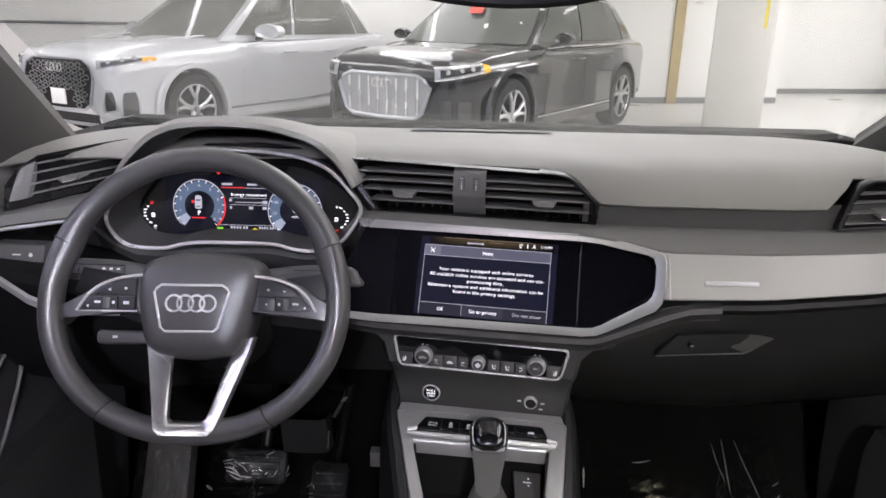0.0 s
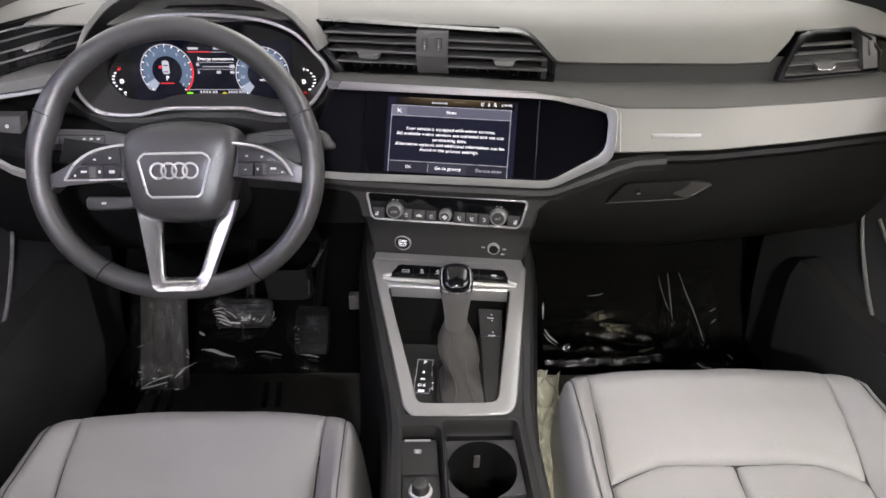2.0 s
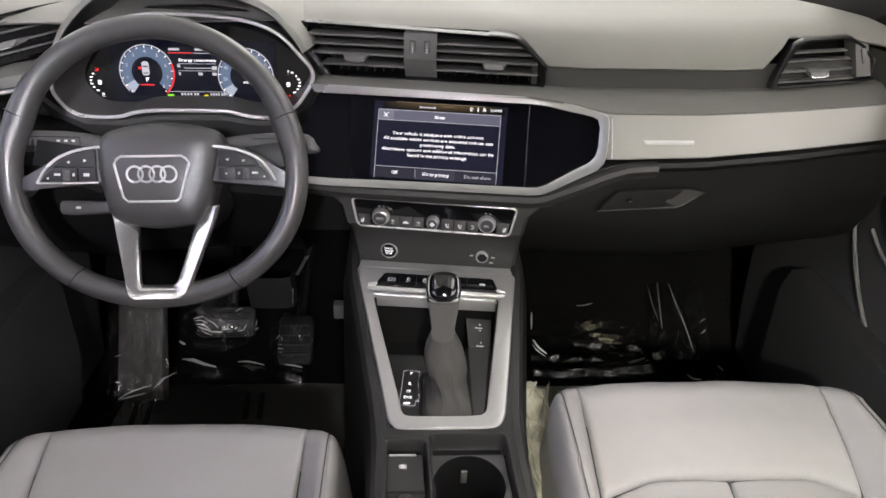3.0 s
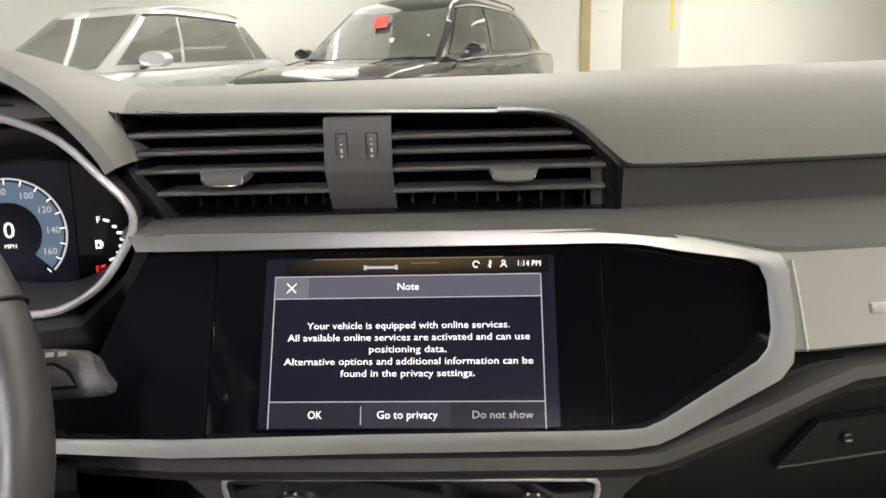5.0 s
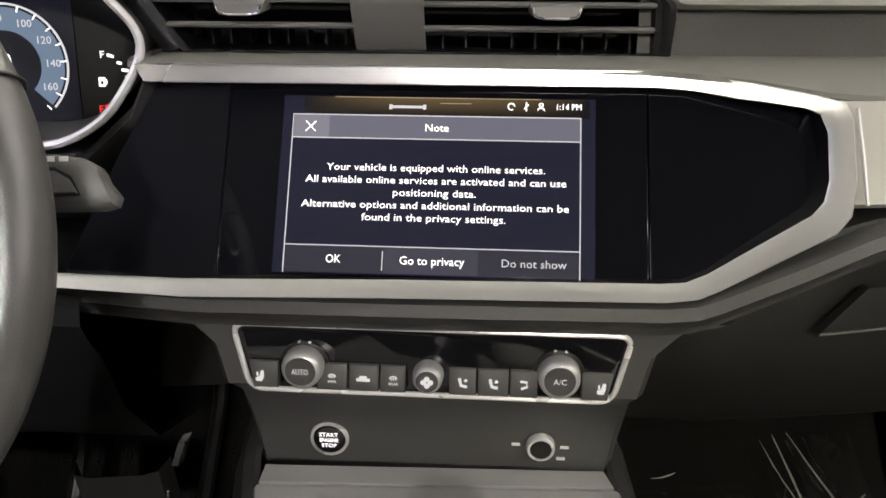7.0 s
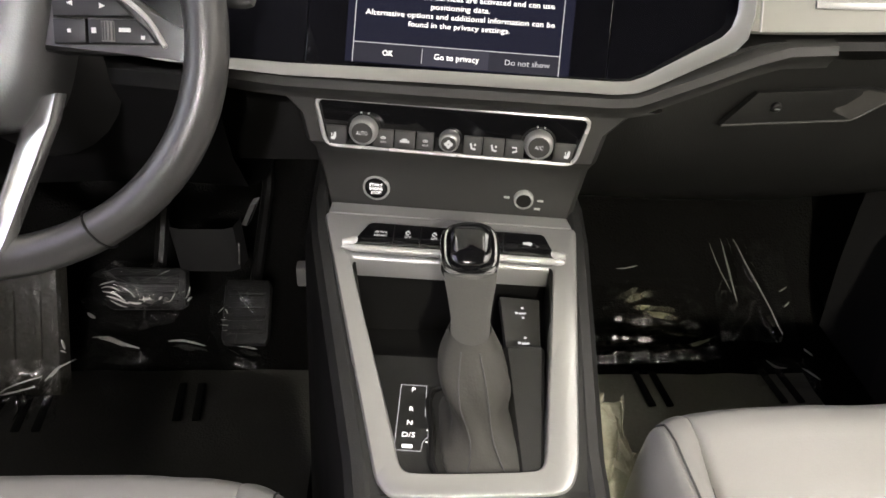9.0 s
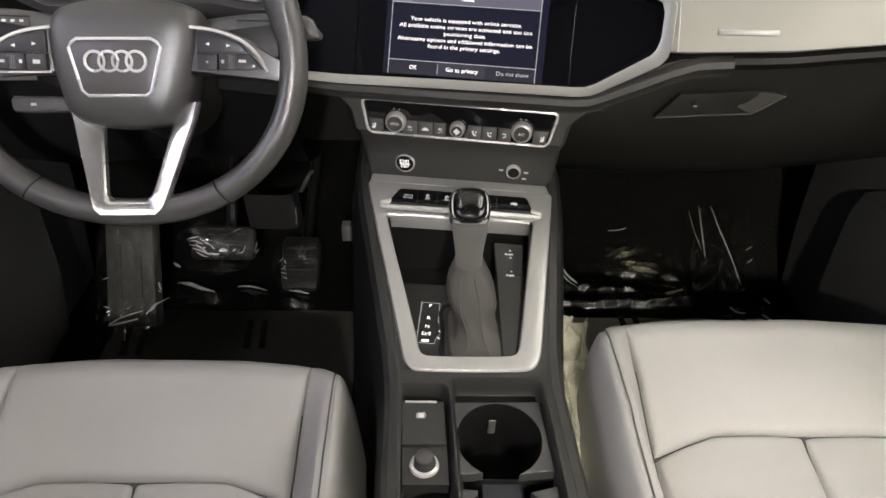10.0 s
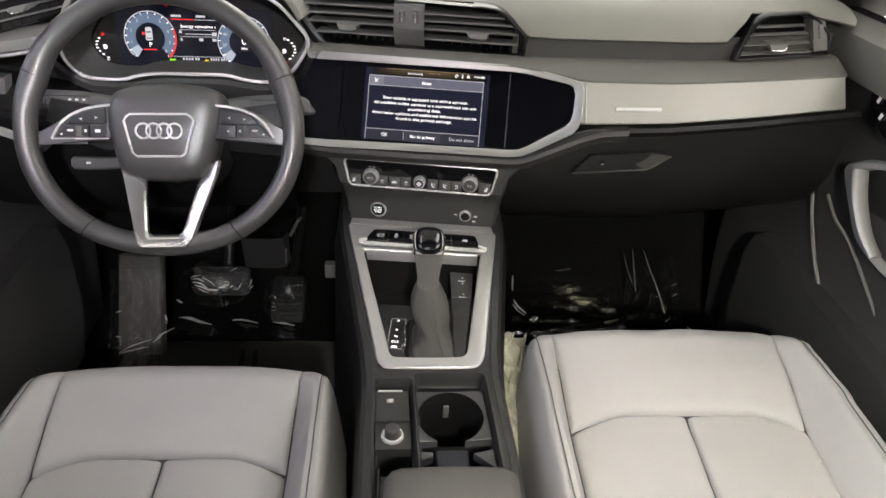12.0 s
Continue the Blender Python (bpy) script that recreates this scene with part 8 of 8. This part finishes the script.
        mirror_ = put("wing_mirror", loft([[V(cab + front - 0.90 + dx * k, sy * (hw + 0.05 + 0.055 * big * big) + 0.105 * big * big * math.cos(t) * k, 1.115 + 0.012 * big + (0.068 if math.sin(t) > 0 else 0.055) * big * math.sin(t) * k) for t in (2 * math.pi * q / 20 for q in range(20))] for dx, k in ((0.0, 0.55), (0.03, 0.9), (0.0, 1.0), (-0.07, 1.0), (-0.09, 0.92))], closed=True, capped=True), paint, None, "")
        put("mirror_arm", tube([V(cab + front - 0.92, sy * (hw - 0.05), 1.055), V(cab + front - 0.92, sy * (hw + 0.06), 1.075)], 0.022, seg=8), M_TYRE, mirror_)
        for x in (-0.02, rear + 0.62):
            put("door_handle", tube(smooth_line([V(x + 0.10, sy * (hw * 0.985), 0.905), V(x + 0.06, sy * (hw + 0.025), 0.908), V(x - 0.06, sy * (hw + 0.025), 0.912), V(x - 0.10, sy * (hw * 0.985), 0.912)], 3), 0.013, seg=6), paint, None, "door handle")
        for x0, top_x in ((front - 0.66, front - 0.70), (-0.16, -0.16), (rear + 0.42, rear + 0.30)):
            put("door_gap", tube([V(x0, sy * hw * 0.999, 0.36), V(x0 - 0.01, sy * hw * 1.0, 0.62), V(top_x, sy * hw * 0.992, 0.90), V(top_x, sy * hw * 0.945, 1.02)], 0.0020, seg=5), M_GRILLE if grille_kind != "bars" else M_BLACK, None, "")
        base_z = 0.760 if grille_kind == "bars" else 0.785
        lamp = put("headlamp", loft(nose_patch(sy * 38, sy * 71, lambda f: base_z + 0.085 * f, lambda f: 0.885 + 0.040 * f - 0.03 * f ** 3, 0.008)), M_LENS, None, "clear headlamp")
        put("lamp_mask", loft(nose_patch(sy * 41, sy * 64, lambda f: base_z + 0.028 + 0.07 * f, lambda f: 0.862 + 0.035 * f, 0.011)), M_BLACK, lamp, "dark lamp mask")
        put("lamp_strip", loft(nose_patch(sy * 38, sy * 68, lambda f: base_z - 0.004 + 0.085 * f, lambda f: base_z + 0.008 + 0.085 * f, 0.014)), M_BRIGHT, lamp, "bright lower lamp strip")
        for q in (45, 52, 58.5):
            put("projector", lathe([(0, 0.010), (0.014, 0.009), (0.021, 0.003), (0.024, 0), (0, 0)], plane_at(skin(sy * q, base_z + 0.066 + 0.0021 * (q - 38), 0.012), (-sy * math.sin(radians(q)) * sy, math.cos(radians(q)) * 1.0, 0) if sy > 0 else (math.sin(radians(-q)) * -1, math.cos(radians(q)), 0), (0, 0, 1)), 16), M_LENS, lamp, "round projector lens")
        put("side_marker", loft(nose_patch(sy * (66.0 if grille_kind == "bars" else 62.5), sy * 71.0, lambda f: base_z + 0.060 + 0.030 * f, lambda f: 0.916 - 0.012 * f, 0.013, 4)), M_AMBER, lamp, "amber side marker")
        put("lamp_strip", loft(nose_patch(sy * 37.5, sy * 66, lambda f: 0.872 + 0.036 * f, lambda f: 0.886 + 0.036 * f, 0.014)), M_BRIGHT, lamp, "bright lamp strip")
        for p0, p1, lo_, hi_ in ((41, 46.5, 0.40, 0.58), (50, 58, 0.36, 0.575)):
            put("side_intake", loft(nose_patch(sy * p0, sy * p1, lambda f: lo_ + 0.02 * f, lambda f: hi_ + 0.01 * f, 0.006)), M_INTAKE, None, "dark side air intake")
            ring_ = [skin(sy * (p0 - 0.6), lo_ - 0.01, 0.010), skin(sy * (p1 + 0.6), lo_ + 0.01, 0.010), skin(sy * (p1 - 0.6), hi_ + 0.015, 0.010), skin(sy * (p0 + 0.8), hi_ + 0.01, 0.010)]
            if grille_kind != "bars":
                put("intake_frame", tube(smooth_line(ring_, 3, True), 0.010, closed=True, seg=6), paint, None, "")
    # grille
    edge = [(0.0, lid), (27, lid), (32.5, lid - 0.045), (35.5, 0.70), (31, 0.46), (26, 0.405), (0.0, 0.395)]
    loop_ = edge[:-1] + [(-p, z) for p, z in edge[::-1][:-1]]
    cols = []
    for i in range(25):
        phi = -35.5 + 71 * i / 24
        up_ = interp([(0, lid), (27, lid), (32.5, lid - 0.045), (35.5, 0.705)], abs(phi))
        dn_ = interp([(0, 0.395), (26, 0.405), (31, 0.46), (35.5, 0.695)], abs(phi))
        cols.append([skin(phi, dn_ + (up_ - dn_) * j / 6, 0.012) for j in range(7)])
    bars = grille_kind == "bars"
    grille = put("grille", loft(cols), M_GRILLE if bars else M_BLACK, None, "silver grille panel" if bars else "black honeycomb grille")
    put("grille_frame", tube([skin(p, z, 0.014) for p, z in loop_], 0.020 if bars else 0.013, closed=True, seg=6), M_GRILLE, grille, "silver grille frame")
    if bars:
        for k in range(8):
            phi = -28 + 8 * k
            put("grille_bar", tube([skin(phi, z, 0.022) for z in (0.43, 0.50, 0.58, 0.67, 0.77)], 0.011, seg=6), M_BRIGHT, grille, "bright grille bar")
    else:
        for r_ in range(8):
            for k in range(10):
                phi = -30.5 + 6.4 * k + (3.2 if r_ % 2 else 0)
                z = 0.445 + 0.054 * r_
                if abs(phi) < 32 - 22 * abs(z - 0.69) and not (abs(phi) < 17 and 0.43 < z < 0.60):
                    put("grille_cell", tube([skin(phi + 2.6 * math.cos(t), z + 0.024 * math.sin(t), 0.016) for t in (2 * math.pi * q / 6 for q in range(6))], 0.006, closed=True, seg=5), M_SKIRT, grille)
        put("front_plate", slab([skin(8, 0.44, 0.03), skin(-8, 0.44, 0.03), skin(-8, 0.59, 0.03), skin(8, 0.59, 0.03)], (-0.012, 0, 0), 0.003), M_WALL, grille, "white blank front plate")
    for k in range(4):
        put("badge_ring", tube([skin(0, lid - 0.085, 0.032) + V(0, -0.084 + 0.056 * k + 0.037 * math.cos(t), 0.037 * math.sin(t)) for t in (2 * math.pi * q / 24 for q in range(24))], 0.0055, closed=True, seg=6), M_BRIGHT, grille, "chrome ring")
    put("lower_intake", loft(nose_patch(-36, 36, 0.275, 0.365, 0.004, 16)), M_BLACK, None, "black lower intake")
    put("lower_lip", loft(nose_patch(-62, 62, lambda f: 0.235, lambda f: 0.275, 0.014, 24)), M_GRILLE, None, "silver lower lip")
    put("bonnet_crease", tube([V(nose - 0.16, hw * 0.42, 0.965), V(front, hw * 0.56, 1.060), V(front - 0.5, hw * 0.64, 1.09)], 0.006, seg=5), paint, None)
    put("bonnet_crease", tube([V(nose - 0.16, -hw * 0.42, 0.965), V(front, -hw * 0.56, 1.060), V(front - 0.5, -hw * 0.64, 1.09)], 0.006, seg=5), paint, None)
    put("wheel_well", merge(*[box(pose(x, 0, tyre + 0.1), 2 * tyre + 0.1, W - 0.62, 0.5) for x in (front, rear)]), M_BLACK, None)
    # wheels
    for x in (front, rear):
        for sy in (-1, 1):
            wm = m @ plane_at((x, sy * (hw - 0.02), tyre), (sy * -1.0, 0, 0), (0, 0, 1))
            whl = part("wheel", lathe([(tyre * 0.70, -0.005), (tyre * 0.74, 0.004), (tyre * 0.95, 0.0), (tyre * 0.995, -0.03), (tyre, -0.06), (tyre, -0.19), (tyre * 0.95, -0.235), (tyre * 0.70, -0.235)], wm, 44), M_TYRE, car, "black tyre")
            part("rim", lathe([(tyre * 0.715, 0.002), (tyre * 0.68, -0.012), (tyre * 0.64, -0.06), (tyre * 0.62, -0.12), (tyre * 0.2, -0.13), (0, -0.13)], wm, 44), M_BLACK, whl, "dark rim barrel")
            part("rim_edge", lathe([(tyre * 0.715, 0.004), (tyre * 0.69, 0.006), (tyre * 0.665, -0.004), (tyre * 0.70, -0.01)], wm, 44), M_RIM, whl, "silver rim edge")
            for k in range(5):
                for d_ in (-0.15, 0.15):
                    t = 2 * math.pi * k / 5 + 0.3
                    part("spoke", tube([wm @ V(tyre * 0.10 * math.cos(t), tyre * 0.10 * math.sin(t), -0.020), wm @ V(tyre * 0.42 * math.cos(t + d_ * 0.8), tyre * 0.42 * math.sin(t + d_ * 0.8), -0.012), wm @ V(tyre * 0.68 * math.cos(t + d_ * 1.6), tyre * 0.68 * math.sin(t + d_ * 1.6), -0.012)], [0.026, 0.018, 0.020], seg=6), M_RIM, whl, "silver spoke")
            part("hub_cap", lathe([(0, 0.0), (0.05, -0.002), (0.065, -0.02), (0, -0.03)], wm, 24), M_RIM, whl, "silver hub")
    for o in (a, b):
        bpy.data.objects.remove(o)
    for q in (me, cm_, done):
        bpy.data.meshes.remove(q)
    return car


def car_at(hub, heading, front, hw):
    """The pose of a car by its left front hub on plan and its heading in degrees."""
    h = radians(heading)
    d, l = V(math.cos(h), math.sin(h), 0), V(-math.sin(h), math.cos(h), 0)
    o = V(hub[0], hub[1], 0) - front * d - hw * l
    return pose(o.x, o.y, 0, 0, 0, heading)


suv("parked_car", car_at((0.46, 7.50), -123.0, 1.47, 0.95), (4.90, 1.94, 1.69, 1.47, -1.46, 0.38), M_CARBLK, "glossy black parked off-road estate car with silver barred grille", False, "bars", 0.12)
suv("parked_car", car_at((-2.80, 7.70), -118.0, 1.44, 0.93), (4.68, 1.89, 1.70, 1.44, -1.38, 0.365), M_CARGREY, "silver parked off-road estate car with dark honeycomb grille", False, "cells", -0.03)
